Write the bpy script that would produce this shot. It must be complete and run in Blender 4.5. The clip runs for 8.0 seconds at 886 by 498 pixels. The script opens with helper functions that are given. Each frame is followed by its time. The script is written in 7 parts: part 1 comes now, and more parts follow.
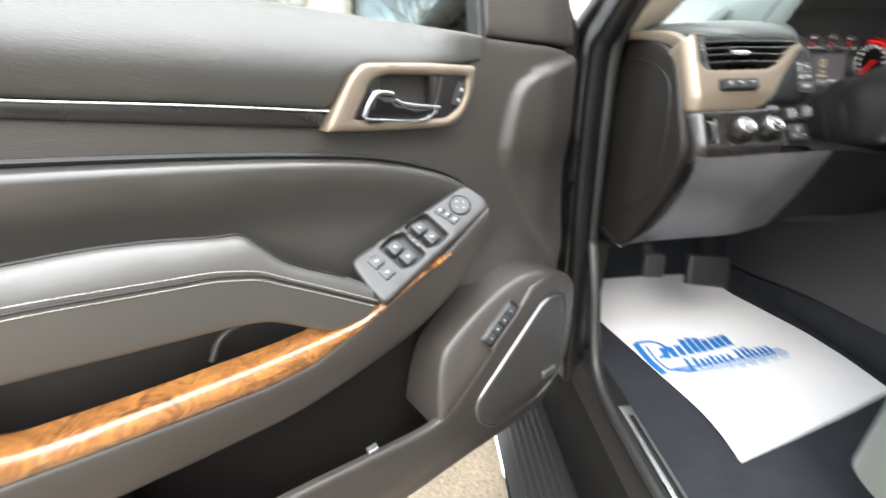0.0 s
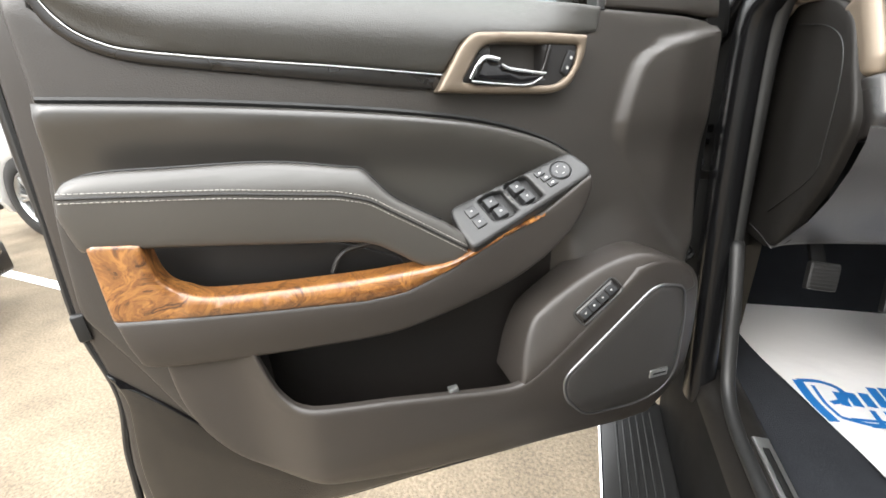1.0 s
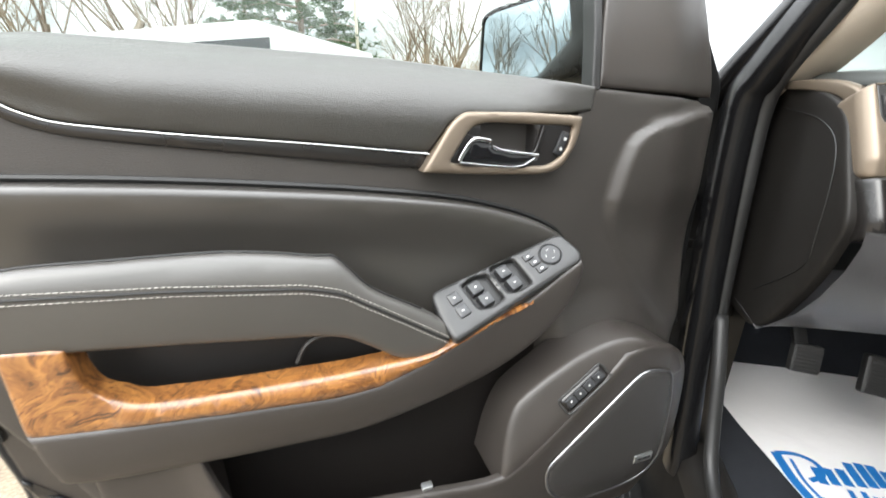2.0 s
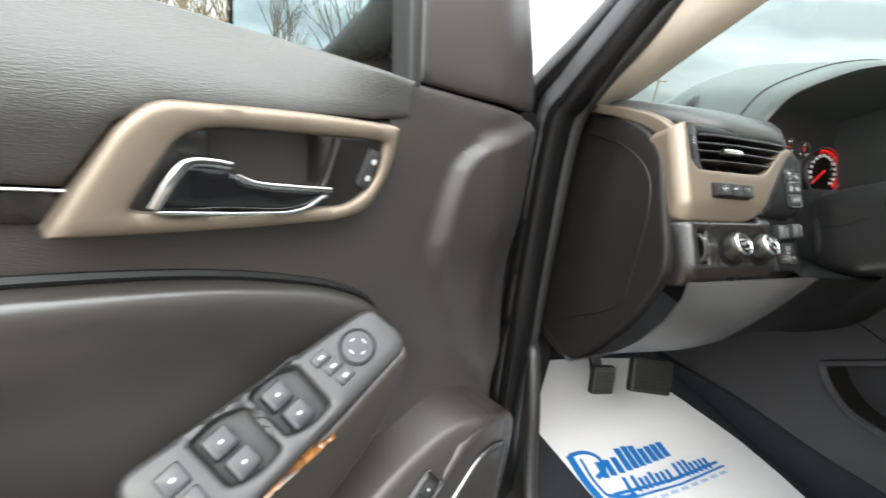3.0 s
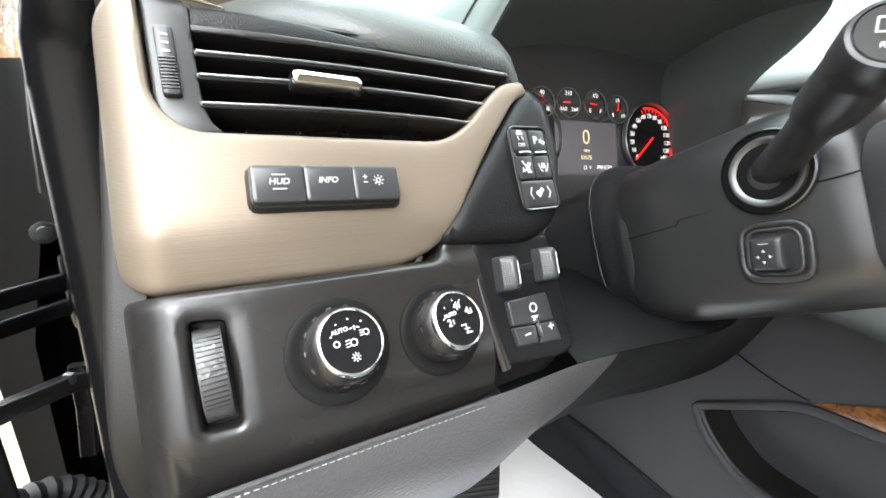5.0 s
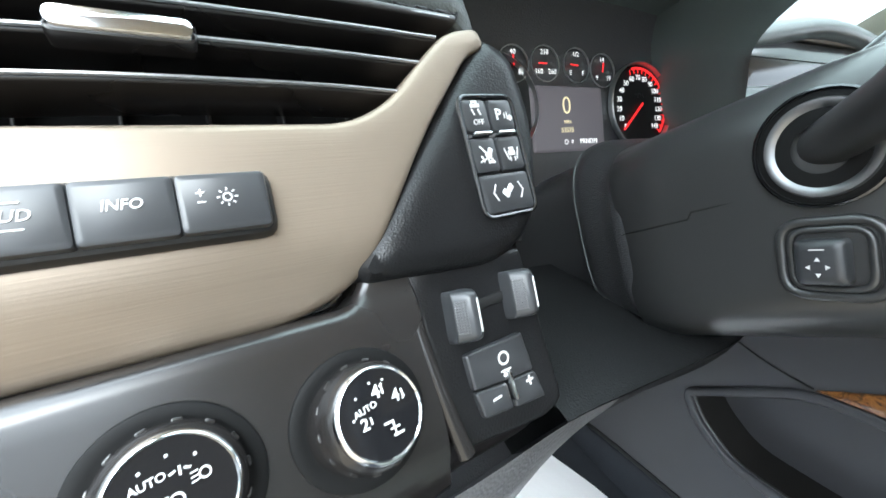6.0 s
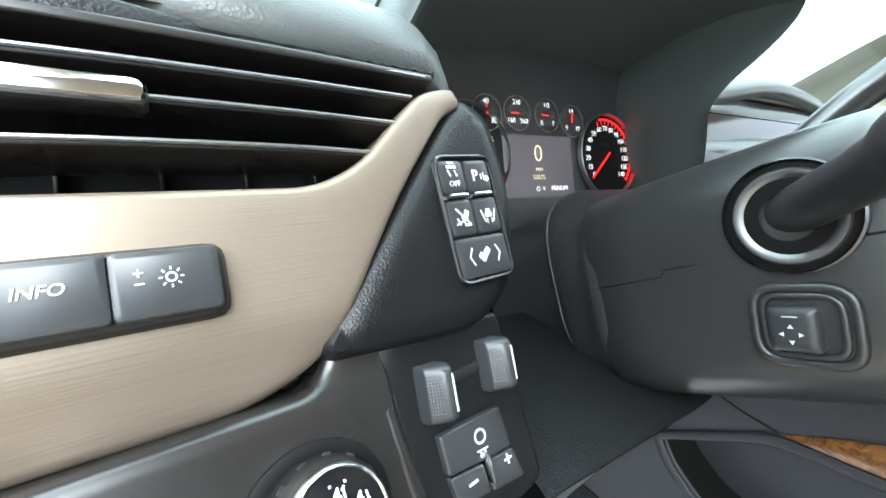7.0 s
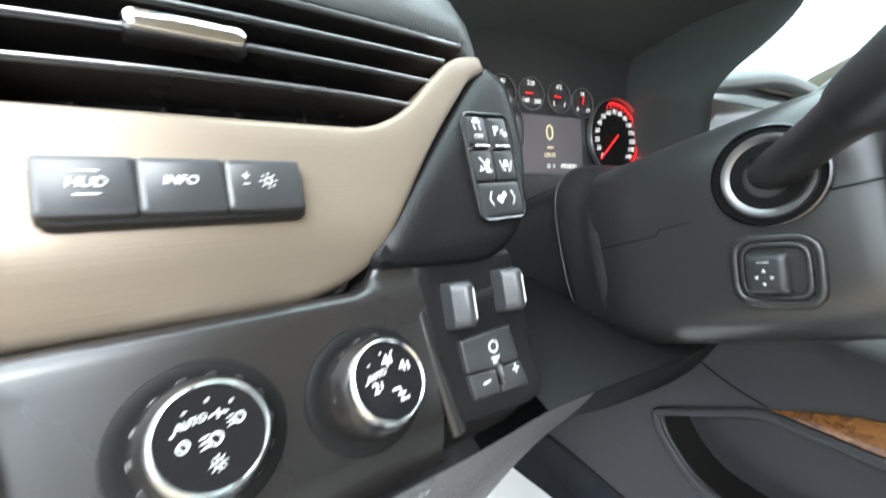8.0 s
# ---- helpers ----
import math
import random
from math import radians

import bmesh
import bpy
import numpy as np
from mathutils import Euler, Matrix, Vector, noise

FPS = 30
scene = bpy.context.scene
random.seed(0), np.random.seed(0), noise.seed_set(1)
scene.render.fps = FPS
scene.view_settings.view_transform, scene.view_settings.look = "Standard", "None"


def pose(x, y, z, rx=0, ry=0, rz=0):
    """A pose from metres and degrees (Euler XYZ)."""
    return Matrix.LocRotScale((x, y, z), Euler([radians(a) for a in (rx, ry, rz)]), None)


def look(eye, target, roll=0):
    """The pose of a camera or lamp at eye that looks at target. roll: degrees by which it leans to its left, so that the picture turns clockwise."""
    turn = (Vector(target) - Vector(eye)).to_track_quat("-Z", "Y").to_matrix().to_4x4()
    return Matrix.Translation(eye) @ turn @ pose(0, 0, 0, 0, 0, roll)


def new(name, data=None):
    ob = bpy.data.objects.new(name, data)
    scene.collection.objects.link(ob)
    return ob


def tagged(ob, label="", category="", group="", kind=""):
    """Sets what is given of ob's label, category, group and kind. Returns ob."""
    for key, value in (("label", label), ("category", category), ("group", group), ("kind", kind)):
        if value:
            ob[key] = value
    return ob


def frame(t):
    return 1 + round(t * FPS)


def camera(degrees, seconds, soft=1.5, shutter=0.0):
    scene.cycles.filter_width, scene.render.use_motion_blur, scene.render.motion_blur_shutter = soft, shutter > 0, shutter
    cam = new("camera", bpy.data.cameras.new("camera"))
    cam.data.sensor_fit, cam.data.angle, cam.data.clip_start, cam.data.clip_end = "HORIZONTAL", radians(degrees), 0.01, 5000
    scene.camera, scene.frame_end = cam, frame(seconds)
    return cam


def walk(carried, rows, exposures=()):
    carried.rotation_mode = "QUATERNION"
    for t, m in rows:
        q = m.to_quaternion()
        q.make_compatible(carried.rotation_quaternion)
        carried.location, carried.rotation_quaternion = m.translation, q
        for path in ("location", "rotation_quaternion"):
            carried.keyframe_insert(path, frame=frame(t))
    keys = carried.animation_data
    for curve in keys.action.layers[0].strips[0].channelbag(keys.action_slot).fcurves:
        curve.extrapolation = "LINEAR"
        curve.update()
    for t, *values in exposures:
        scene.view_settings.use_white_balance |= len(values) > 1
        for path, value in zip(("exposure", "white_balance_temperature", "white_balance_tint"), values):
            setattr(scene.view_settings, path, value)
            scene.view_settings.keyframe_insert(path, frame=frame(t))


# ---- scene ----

# ================= camera =================
cam = camera(95.4, 8.0, soft=1.6, shutter=0.22)
SCALE, DROP = 1.08, -0.08
PATH = [
    (0.0, (-0.033, 0.022, 1.416), (0.052, 1.835, 0.577), -1.7),
    (0.2, (0.0093, -0.0287, 1.4194), (-0.375, 1.6657, 0.7769), -0.8),
    (0.5, (0.027, -0.074, 1.403), (-0.643, 1.705, 0.781), -1.9),
    (1.0, (0.053, -0.052, 1.34), (-0.577, 1.708, 0.629), -4.0),
    (1.2, (0.053, -0.045, 1.332), (-0.606, 1.702, 0.616), -5.2),
    (2.3, (-0.022, 0.119, 1.444), (-0.389, 1.975, 0.796), 3.6),
    (2.5, (-0.051, 0.203, 1.445), (-0.17, 2.086, 0.78), 4.1),
    (3.0, (0.007, 0.286, 1.435), (0.484, 2.105, 0.755), 7.1),
    (3.5, (0.227, 0.296, 1.472), (0.986, 2.041, 0.856), 4.2),
    (4.0, (0.391, 0.397, 1.452), (1.212, 2.121, 0.857), 3.3),
    (4.5, (0.465, 0.471, 1.416), (1.299, 2.197, 0.845), 3.4),
    (4.7, (0.468, 0.493, 1.407), (1.267, 2.236, 0.839), 3.6),
    (5.8, (0.518, 0.579, 1.399), (1.321, 2.26, 0.673), 2.3),
    (6.0, (0.528, 0.587, 1.402), (1.371, 2.251, 0.68), 1.3),
    (6.5, (0.532, 0.597, 1.41), (1.503, 2.238, 0.805), 3.3),
    (7.0, (0.533, 0.6, 1.412), (1.521, 2.243, 0.842), 3.3),
    (7.5, (0.533, 0.599, 1.412), (1.519, 2.241, 0.834), 3.2),
    (7.7, (0.5325, 0.598, 1.411), (1.517, 2.236, 0.839), 3.4),
    (7.8, (0.5287, 0.5944, 1.4074), (1.4583, 2.1167, 0.9074), 4.1),
    (7.9, (0.5204, 0.5843, 1.4009), (1.4352, 2.1157, 0.8981), 4.7),
    (8.0, (0.509, 0.572, 1.397), (1.465, 2.219, 0.787), 4.9),
]


def site(p):
    return Vector((p[0] * SCALE, p[1] * SCALE, p[2] * SCALE + DROP))


walk(cam, [(t, look(site(e), site(g), r)) for t, e, g, r in PATH], exposures=[(0.0, 2.06, 6400, 9), (0.4, 1.58, 6800, 10), (1.2, 1.62, 6500, 9), (2.5, 1.62, 6400, 8), (3.0, 1.68, 6400, 7), (3.5, 1.80, 6200, 6), (4.0, 2.18, 6300, 7), (4.7, 2.42, 6300, 8), (6.0, 2.38, 5750, 3), (6.5, 2.48, 5750, 2), (7.5, 2.50, 5750, 2), (8.0, 2.50, 5900, 4)])

# ================= light =================
world = bpy.data.worlds.new("sky")
scene.world = world
world.use_nodes = True
wn, wl = world.node_tree.nodes, world.node_tree.links
wn.clear()
w_out, w_bg = wn.new("ShaderNodeOutputWorld"), wn.new("ShaderNodeBackground")
w_sky = wn.new("ShaderNodeTexSky")
w_sky.sky_type, w_sky.sun_disc = "NISHITA", False
w_sky.sun_elevation, w_sky.sun_rotation = radians(48), radians(200)
w_co, w_map = wn.new("ShaderNodeTexCoord"), wn.new("ShaderNodeMapping")
w_map.inputs["Scale"].default_value = (1.2, 1.2, 4.0)
w_noise, w_ramp = wn.new("ShaderNodeTexNoise"), wn.new("ShaderNodeValToRGB")
w_noise.inputs["Scale"].default_value, w_noise.inputs["Detail"].default_value = 2.2, 7.0
w_ramp.color_ramp.elements[0].position, w_ramp.color_ramp.elements[0].color = 0.36, (5.0, 5.2, 5.4, 1)
w_ramp.color_ramp.elements[1].position, w_ramp.color_ramp.elements[1].color = 0.62, (11.8, 11.9, 12.0, 1)
w_cover = wn.new("ShaderNodeMixRGB")
w_gap, w_gaps = wn.new("ShaderNodeTexNoise"), wn.new("ShaderNodeMapRange")
w_gap.inputs["Scale"].default_value, w_gap.inputs["Detail"].default_value = 1.7, 5.0
w_gaps.inputs["From Min"].default_value, w_gaps.inputs["From Max"].default_value = 0.33, 0.46
w_gaps.inputs["To Min"].default_value, w_gaps.inputs["To Max"].default_value = 0.78, 0.98
wl.new(w_map.outputs["Vector"], w_gap.inputs["Vector"])
wl.new(w_gap.outputs["Fac"], w_gaps.inputs["Value"])
wl.new(w_gaps.outputs["Result"], w_cover.inputs["Fac"])
wl.new(w_co.outputs["Generated"], w_map.inputs["Vector"])
wl.new(w_map.outputs["Vector"], w_noise.inputs["Vector"])
wl.new(w_noise.outputs["Fac"], w_ramp.inputs["Fac"])
wl.new(w_sky.outputs["Color"], w_cover.inputs["Color1"])
wl.new(w_ramp.outputs["Color"], w_cover.inputs["Color2"])
w_xyz, w_high, w_over = wn.new("ShaderNodeSeparateXYZ"), wn.new("ShaderNodeMapRange"), wn.new("ShaderNodeVectorMath")
w_high.inputs["From Min"].default_value, w_high.inputs["From Max"].default_value = 0.05, 1.0
w_high.inputs["To Min"].default_value, w_high.inputs["To Max"].default_value = 0.50, 2.5
w_over.operation = "SCALE"
wl.new(w_co.outputs["Generated"], w_xyz.inputs["Vector"])
wl.new(w_xyz.outputs["Z"], w_high.inputs["Value"])
wl.new(w_cover.outputs["Color"], w_over.inputs[0])
wl.new(w_high.outputs["Result"], w_over.inputs["Scale"])
wl.new(w_over.outputs["Vector"], w_bg.inputs["Color"])
w_bg.inputs["Strength"].default_value = 0.13
wl.new(w_bg.outputs["Background"], w_out.inputs["Surface"])

sun = new("sun", bpy.data.lights.new("sun", "SUN"))
sun.data.energy, sun.data.angle, sun.data.color = 0.7, radians(26), (1.0, 0.95, 0.88)
sun.matrix_world = look((-3, -6, 8), (0.3, 0.9, 1.0))


# ================= materials =================
def principled(name):
    m = bpy.data.materials.new(name)
    m.use_nodes = True
    return m, m.node_tree.nodes, m.node_tree.links, m.node_tree.nodes["Principled BSDF"]


def stuff_mat(name, colour, rough=0.5, metal=0.0, grain=900.0, bump=0.12, depth=0.0006, vary=0.12, blotch=9.0, coat=0.0,
              stretch=(1, 1, 1), leather=False, rough_vary=0.08, spec=0.5, speck=0.0):
    """A surface with fine relief (grain), broad blotches in colour and gloss, and optional clear coat."""
    m, n, l, b = principled(name)
    co, mp = n.new("ShaderNodeTexCoord"), n.new("ShaderNodeMapping")
    mp.inputs["Scale"].default_value = stretch
    l.new(co.outputs["Object"], mp.inputs["Vector"])
    if leather:
        tex = n.new("ShaderNodeTexVoronoi")
        tex.feature = "SMOOTH_F1"
        tex.inputs["Scale"].default_value = grain
        tex.inputs["Smoothness"].default_value = 0.6
        fine = tex.outputs["Distance"]
    else:
        tex = n.new("ShaderNodeTexNoise")
        tex.inputs["Scale"].default_value, tex.inputs["Detail"].default_value = grain, 3.0
        fine = tex.outputs["Fac"]
    l.new(mp.outputs["Vector"], tex.inputs["Vector"])
    broad = n.new("ShaderNodeTexNoise")
    broad.inputs["Scale"].default_value, broad.inputs["Detail"].default_value = blotch, 4.0
    l.new(co.outputs["Object"], broad.inputs["Vector"])
    mix = n.new("ShaderNodeMixRGB")
    mix.inputs["Color1"].default_value = (*[c * (1 - vary) for c in colour], 1)
    mix.inputs["Color2"].default_value = (*[min(1, c * (1 + vary)) for c in colour], 1)
    l.new(broad.outputs["Fac"], mix.inputs["Fac"])
    if speck:
        sp, sr, sm = n.new("ShaderNodeTexNoise"), n.new("ShaderNodeMapRange"), n.new("ShaderNodeMixRGB")
        sp.inputs["Scale"].default_value, sp.inputs["Detail"].default_value = speck, 6.0
        l.new(co.outputs["Object"], sp.inputs["Vector"])
        sr.inputs["From Min"].default_value, sr.inputs["From Max"].default_value = 0.35, 0.65
        sr.inputs["To Min"].default_value, sr.inputs["To Max"].default_value = 0.75, 1.2
        l.new(sp.outputs["Fac"], sr.inputs["Value"])
        sm.blend_type, sm.inputs["Fac"].default_value = "MULTIPLY", 1.0
        l.new(mix.outputs["Color"], sm.inputs["Color1"])
        l.new(sr.outputs["Result"], sm.inputs["Color2"])
        mix = sm
    l.new(mix.outputs["Color"], b.inputs["Base Color"])
    mr = n.new("ShaderNodeMapRange")
    mr.inputs["To Min"].default_value, mr.inputs["To Max"].default_value = max(0.02, rough - rough_vary), min(1, rough + rough_vary)
    l.new(broad.outputs["Fac"], mr.inputs["Value"])
    l.new(mr.outputs["Result"], b.inputs["Roughness"])
    if bump:
        bp = n.new("ShaderNodeBump")
        bp.inputs["Strength"].default_value, bp.inputs["Distance"].default_value = bump, depth
        l.new(fine, bp.inputs["Height"])
        l.new(bp.outputs["Normal"], b.inputs["Normal"])
    b.inputs["Metallic"].default_value = metal
    b.inputs["Coat Weight"].default_value = coat
    b.inputs["Coat Roughness"].default_value = 0.06
    b.inputs["Specular IOR Level"].default_value = spec
    return m


def glow_mat(name, colour, strength):
    m, n, l, b = principled(name)
    b.inputs["Base Color"].default_value = (*colour, 1)
    b.inputs["Emission Color"].default_value = (*colour, 1)
    b.inputs["Emission Strength"].default_value = strength
    return m


def glass_mat(name, tint, gloss=0.04):
    """Thin clear glass: see-through, with a faint reflection that grows at a slant."""
    m = bpy.data.materials.new(name)
    m.use_nodes = True
    n, l = m.node_tree.nodes, m.node_tree.links
    n.clear()
    out, mix = n.new("ShaderNodeOutputMaterial"), n.new("ShaderNodeMixShader")
    tr, gl, fr = n.new("ShaderNodeBsdfTransparent"), n.new("ShaderNodeBsdfGlossy"), n.new("ShaderNodeLayerWeight")
    pw, sc = n.new("ShaderNodeMath"), n.new("ShaderNodeMath")
    tr.inputs["Color"].default_value = (*tint, 1)
    gl.inputs["Roughness"].default_value = gloss
    pw.operation, sc.operation = "POWER", "MULTIPLY_ADD"
    pw.inputs[1].default_value, sc.inputs[1].default_value, sc.inputs[2].default_value = 5.0, 0.6, 0.05
    l.new(fr.outputs["Facing"], pw.inputs[0])
    l.new(pw.outputs["Value"], sc.inputs[0])
    l.new(sc.outputs["Value"], mix.inputs["Fac"])
    l.new(tr.outputs["BSDF"], mix.inputs[1])
    l.new(gl.outputs["BSDF"], mix.inputs[2])
    l.new(mix.outputs["Shader"], out.inputs["Surface"])
    return m


def burl_mat(name):
    m, n, l, b = principled(name)
    co = n.new("ShaderNodeTexCoord")
    warp, knots, veins = n.new("ShaderNodeTexNoise"), n.new("ShaderNodeTexNoise"), n.new("ShaderNodeTexWave")
    warp.inputs["Scale"].default_value, warp.inputs["Detail"].default_value, warp.inputs["Distortion"].default_value = 16.0, 5.0, 1.5
    l.new(co.outputs["Object"], warp.inputs["Vector"])
    add = n.new("ShaderNodeMixRGB")
    add.blend_type, add.inputs["Fac"].default_value = "ADD", 0.22
    l.new(co.outputs["Object"], add.inputs["Color1"])
    l.new(warp.outputs["Color"], add.inputs["Color2"])
    knots.inputs["Scale"].default_value, knots.inputs["Detail"].default_value, knots.inputs["Distortion"].default_value = 21.0, 6.0, 1.3
    l.new(add.outputs["Color"], knots.inputs["Vector"])
    veins.inputs["Scale"].default_value, veins.inputs["Distortion"].default_value, veins.inputs["Detail"].default_value = 9.0, 14.0, 4.0
    l.new(add.outputs["Color"], veins.inputs["Vector"])
    ramp = n.new("ShaderNodeValToRGB")
    e = ramp.color_ramp.elements
    e[0].position, e[0].color = 0.30, (0.045, 0.016, 0.006, 1)
    e[1].position, e[1].color = 0.74, (0.40, 0.18, 0.048, 1)
    mid = e.new(0.46)
    mid.color = (0.21, 0.084, 0.024, 1)
    l.new(knots.outputs["Fac"], ramp.inputs["Fac"])
    mix = n.new("ShaderNodeMixRGB")
    mix.blend_type, mix.inputs["Fac"].default_value = "OVERLAY", 0.12
    l.new(ramp.outputs["Color"], mix.inputs["Color1"])
    l.new(veins.outputs["Color"], mix.inputs["Color2"])
    l.new(mix.outputs["Color"], b.inputs["Base Color"])
    b.inputs["Roughness"].default_value = 0.3
    b.inputs["Coat Weight"].default_value, b.inputs["Coat Roughness"].default_value = 1.0, 0.04
    return m


M_TRIM = stuff_mat("moulded_trim", (0.0380, 0.0327, 0.0289), 0.40, spec=0.6, grain=1400, bump=0.25, depth=0.0004, leather=True)
M_BLACKLEATHER = stuff_mat("black_leather", (0.022, 0.022, 0.023), 0.34, grain=900, bump=0.45, depth=0.0007, leather=True, spec=0.8)
M_SEAT = stuff_mat("grey_leather", (0.18, 0.19, 0.172), 0.40, grain=700, bump=0.25, depth=0.0005, leather=True)
M_FRONT = stuff_mat("wrinkle_grained_trim", (0.0410, 0.0365, 0.0327), 0.40, spec=0.6, grain=430, bump=0.32, depth=0.0009, leather=True, stretch=(1, 1, 2.4))
M_GRAIN = stuff_mat("soft_grain_trim", (0.0476, 0.0459, 0.0418), 0.37, grain=480, bump=0.42, depth=0.0011, leather=True, stretch=(1, 1, 2.6), spec=0.7)
M_ARMPAD = stuff_mat("armrest_leather", (0.062, 0.058, 0.053), 0.38, spec=0.8, grain=900, bump=0.2, depth=0.0004, leather=True)
M_LEATHER = stuff_mat("smooth_leather", (0.0409, 0.0376, 0.0337), 0.33, spec=0.9, grain=900, bump=0.15, depth=0.0004, leather=True)
M_DASH = stuff_mat("grained_dash", (0.0774, 0.0836, 0.0818), 0.38, grain=700, bump=0.35, depth=0.0005, leather=True, spec=0.4)
M_POD = stuff_mat("fine_grained_black", (0.007, 0.007, 0.0075), 0.36, spec=0.30, grain=1000, bump=0.40, depth=0.0004, leather=True)
M_COLUMN = stuff_mat("grey_black_column", (0.025, 0.025, 0.025), 0.31, grain=1600, bump=0.14, depth=0.0002, spec=0.8)
M_DIM = stuff_mat("faint_grey_print", (0.30, 0.30, 0.30), 0.5, bump=0.0)
M_HOOD = stuff_mat("grained_hood", (0.102, 0.120, 0.113), 0.42, grain=900, bump=0.25, depth=0.0005, leather=True, spec=0.7)
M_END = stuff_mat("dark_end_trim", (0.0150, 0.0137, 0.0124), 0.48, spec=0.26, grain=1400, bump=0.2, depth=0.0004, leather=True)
M_PLASTIC = stuff_mat("satin_black_plastic", (0.013, 0.0117, 0.0112), 0.28, spec=0.62, grain=1800, bump=0.10, depth=0.0002)
M_SWITCH = stuff_mat("grey_satin_plastic", (0.036, 0.036, 0.036), 0.36, metal=0.1, grain=1800, bump=0.05, depth=0.0002)
M_BUTTON = stuff_mat("button_plastic", (0.030, 0.031, 0.033), 0.34, grain=1600, bump=0.06, depth=0.0002)
M_DARK = stuff_mat("deep_black_plastic", (0.006, 0.006, 0.006), 0.5, bump=0.0)
M_GLOSS = stuff_mat("gloss_black_plastic", (0.008, 0.008, 0.009), 0.12, bump=0.0, rough_vary=0.03)
M_CHROME = stuff_mat("chrome", (0.82, 0.83, 0.84), 0.10, metal=1.0, bump=0.0, vary=0.03, rough_vary=0.03)
M_SATIN = stuff_mat("satin_silver", (0.55, 0.56, 0.56), 0.30, metal=0.9, grain=600, bump=0.04, depth=0.0002)
M_TAN = stuff_mat("champagne_brushed_metal", (0.2162, 0.1748, 0.1334), 0.40, metal=0.5, grain=420, bump=0.30, depth=0.0003, vary=0.05,
                  stretch=(0.04, 0.4, 3.0))
M_WOOD = burl_mat("burl_wood")
M_THREAD = stuff_mat("pale_thread", (0.50, 0.48, 0.44), 0.7, bump=0.0)
M_CARPET = stuff_mat("dark_carpet", (0.040, 0.043, 0.050), 0.95, grain=700, bump=0.9, depth=0.004, vary=0.25, blotch=14, spec=0.1)
M_PAPER = stuff_mat("white_paper", (0.87, 0.86, 0.86), 0.75, grain=18, bump=0.35, depth=0.006, vary=0.03, blotch=5)
M_INK = stuff_mat("blue_ink", (0.015, 0.17, 0.50), 0.6, bump=0.0, vary=0.1)
M_PALEINK = stuff_mat("pale_blue_ink", (0.42, 0.56, 0.72), 0.6, bump=0.0)
M_ICON = stuff_mat("white_print", (0.55, 0.55, 0.54), 0.5, bump=0.0, vary=0.02)
M_PAINT = stuff_mat("black_car_paint", (0.006, 0.006, 0.007), 0.18, bump=0.0, coat=1.0, rough_vary=0.05)
M_JAMB = stuff_mat("dull_black_jamb", (0.006, 0.006, 0.006), 0.62, spec=0.15, grain=60, bump=0.1, rough_vary=0.15)
M_JAMBPAINT = stuff_mat("thin_black_jamb_paint", (0.006, 0.006, 0.0065), 0.24, spec=0.28, grain=60, bump=0.03, rough_vary=0.06)
M_RUBBER = stuff_mat("black_rubber", (0.018, 0.018, 0.018), 0.46, grain=500, bump=0.2, depth=0.0005)
M_BEIGE = stuff_mat("beige_pillar_cloth", (0.50, 0.44, 0.36), 0.85, grain=900, bump=0.3, depth=0.0006, vary=0.06)
M_STEEL = stuff_mat("bare_steel", (0.2480, 0.2480, 0.2542), 0.35, metal=0.9, grain=200, bump=0.1)
M_MIRROR = stuff_mat("mirror_silver", (0.50, 0.58, 0.64), 0.02, metal=1.0, bump=0.0, vary=0.01, rough_vary=0.0)
M_GLASS = glass_mat("window_glass", (0.52, 0.57, 0.535))
M_SCREEN_GLASS = glass_mat("windscreen_glass", (0.44, 0.50, 0.475))
M_RED = glow_mat("red_dial_light", (0.9, 0.02, 0.02), 0.32)
M_DIALW = glow_mat("white_dial_light", (0.9, 0.86, 0.82), 0.20)
M_AMBER = glow_mat("amber_display_light", (0.75, 0.62, 0.36), 0.22)
M_LCD = glow_mat("grey_display", (0.12, 0.105, 0.11), 0.13)
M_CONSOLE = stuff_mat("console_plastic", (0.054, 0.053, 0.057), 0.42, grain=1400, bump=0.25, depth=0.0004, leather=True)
M_SMOKE = stuff_mat("smoked_chrome", (0.12, 0.12, 0.125), 0.24, metal=1.0, bump=0.0)
M_KNEE = stuff_mat("grained_knee_trim", (0.060, 0.059, 0.060), 0.32, spec=0.65, grain=480, bump=0.45, depth=0.0007, leather=True)
# dark copy of the knee trim: shade under the column as colour
M_KNEE_SHADE = stuff_mat("shaded_black_knee_trim", (0.0095, 0.0097, 0.0100), 0.55, spec=0.15, grain=700, bump=0.5, depth=0.0006, leather=True)
# pale copy of the knee trim: light from doorway and paper as colour
M_KNEE_LIT = stuff_mat("lit_grained_knee_trim", (0.0858, 0.0842, 0.0874), 0.36, spec=0.6, grain=480, bump=0.45, depth=0.0007, leather=True)
# recess linings: the shade inside is put into this near-black colour
M_SHADED_LINING = stuff_mat("shade_darkened_lining", (0.009, 0.007, 0.006), 0.6, grain=500, bump=0.2)


# ================= building helpers =================
def basis(o, x, y, z):
    m = Matrix((x, y, z)).transposed().to_4x4()
    m.translation = Vector(o)
    return m


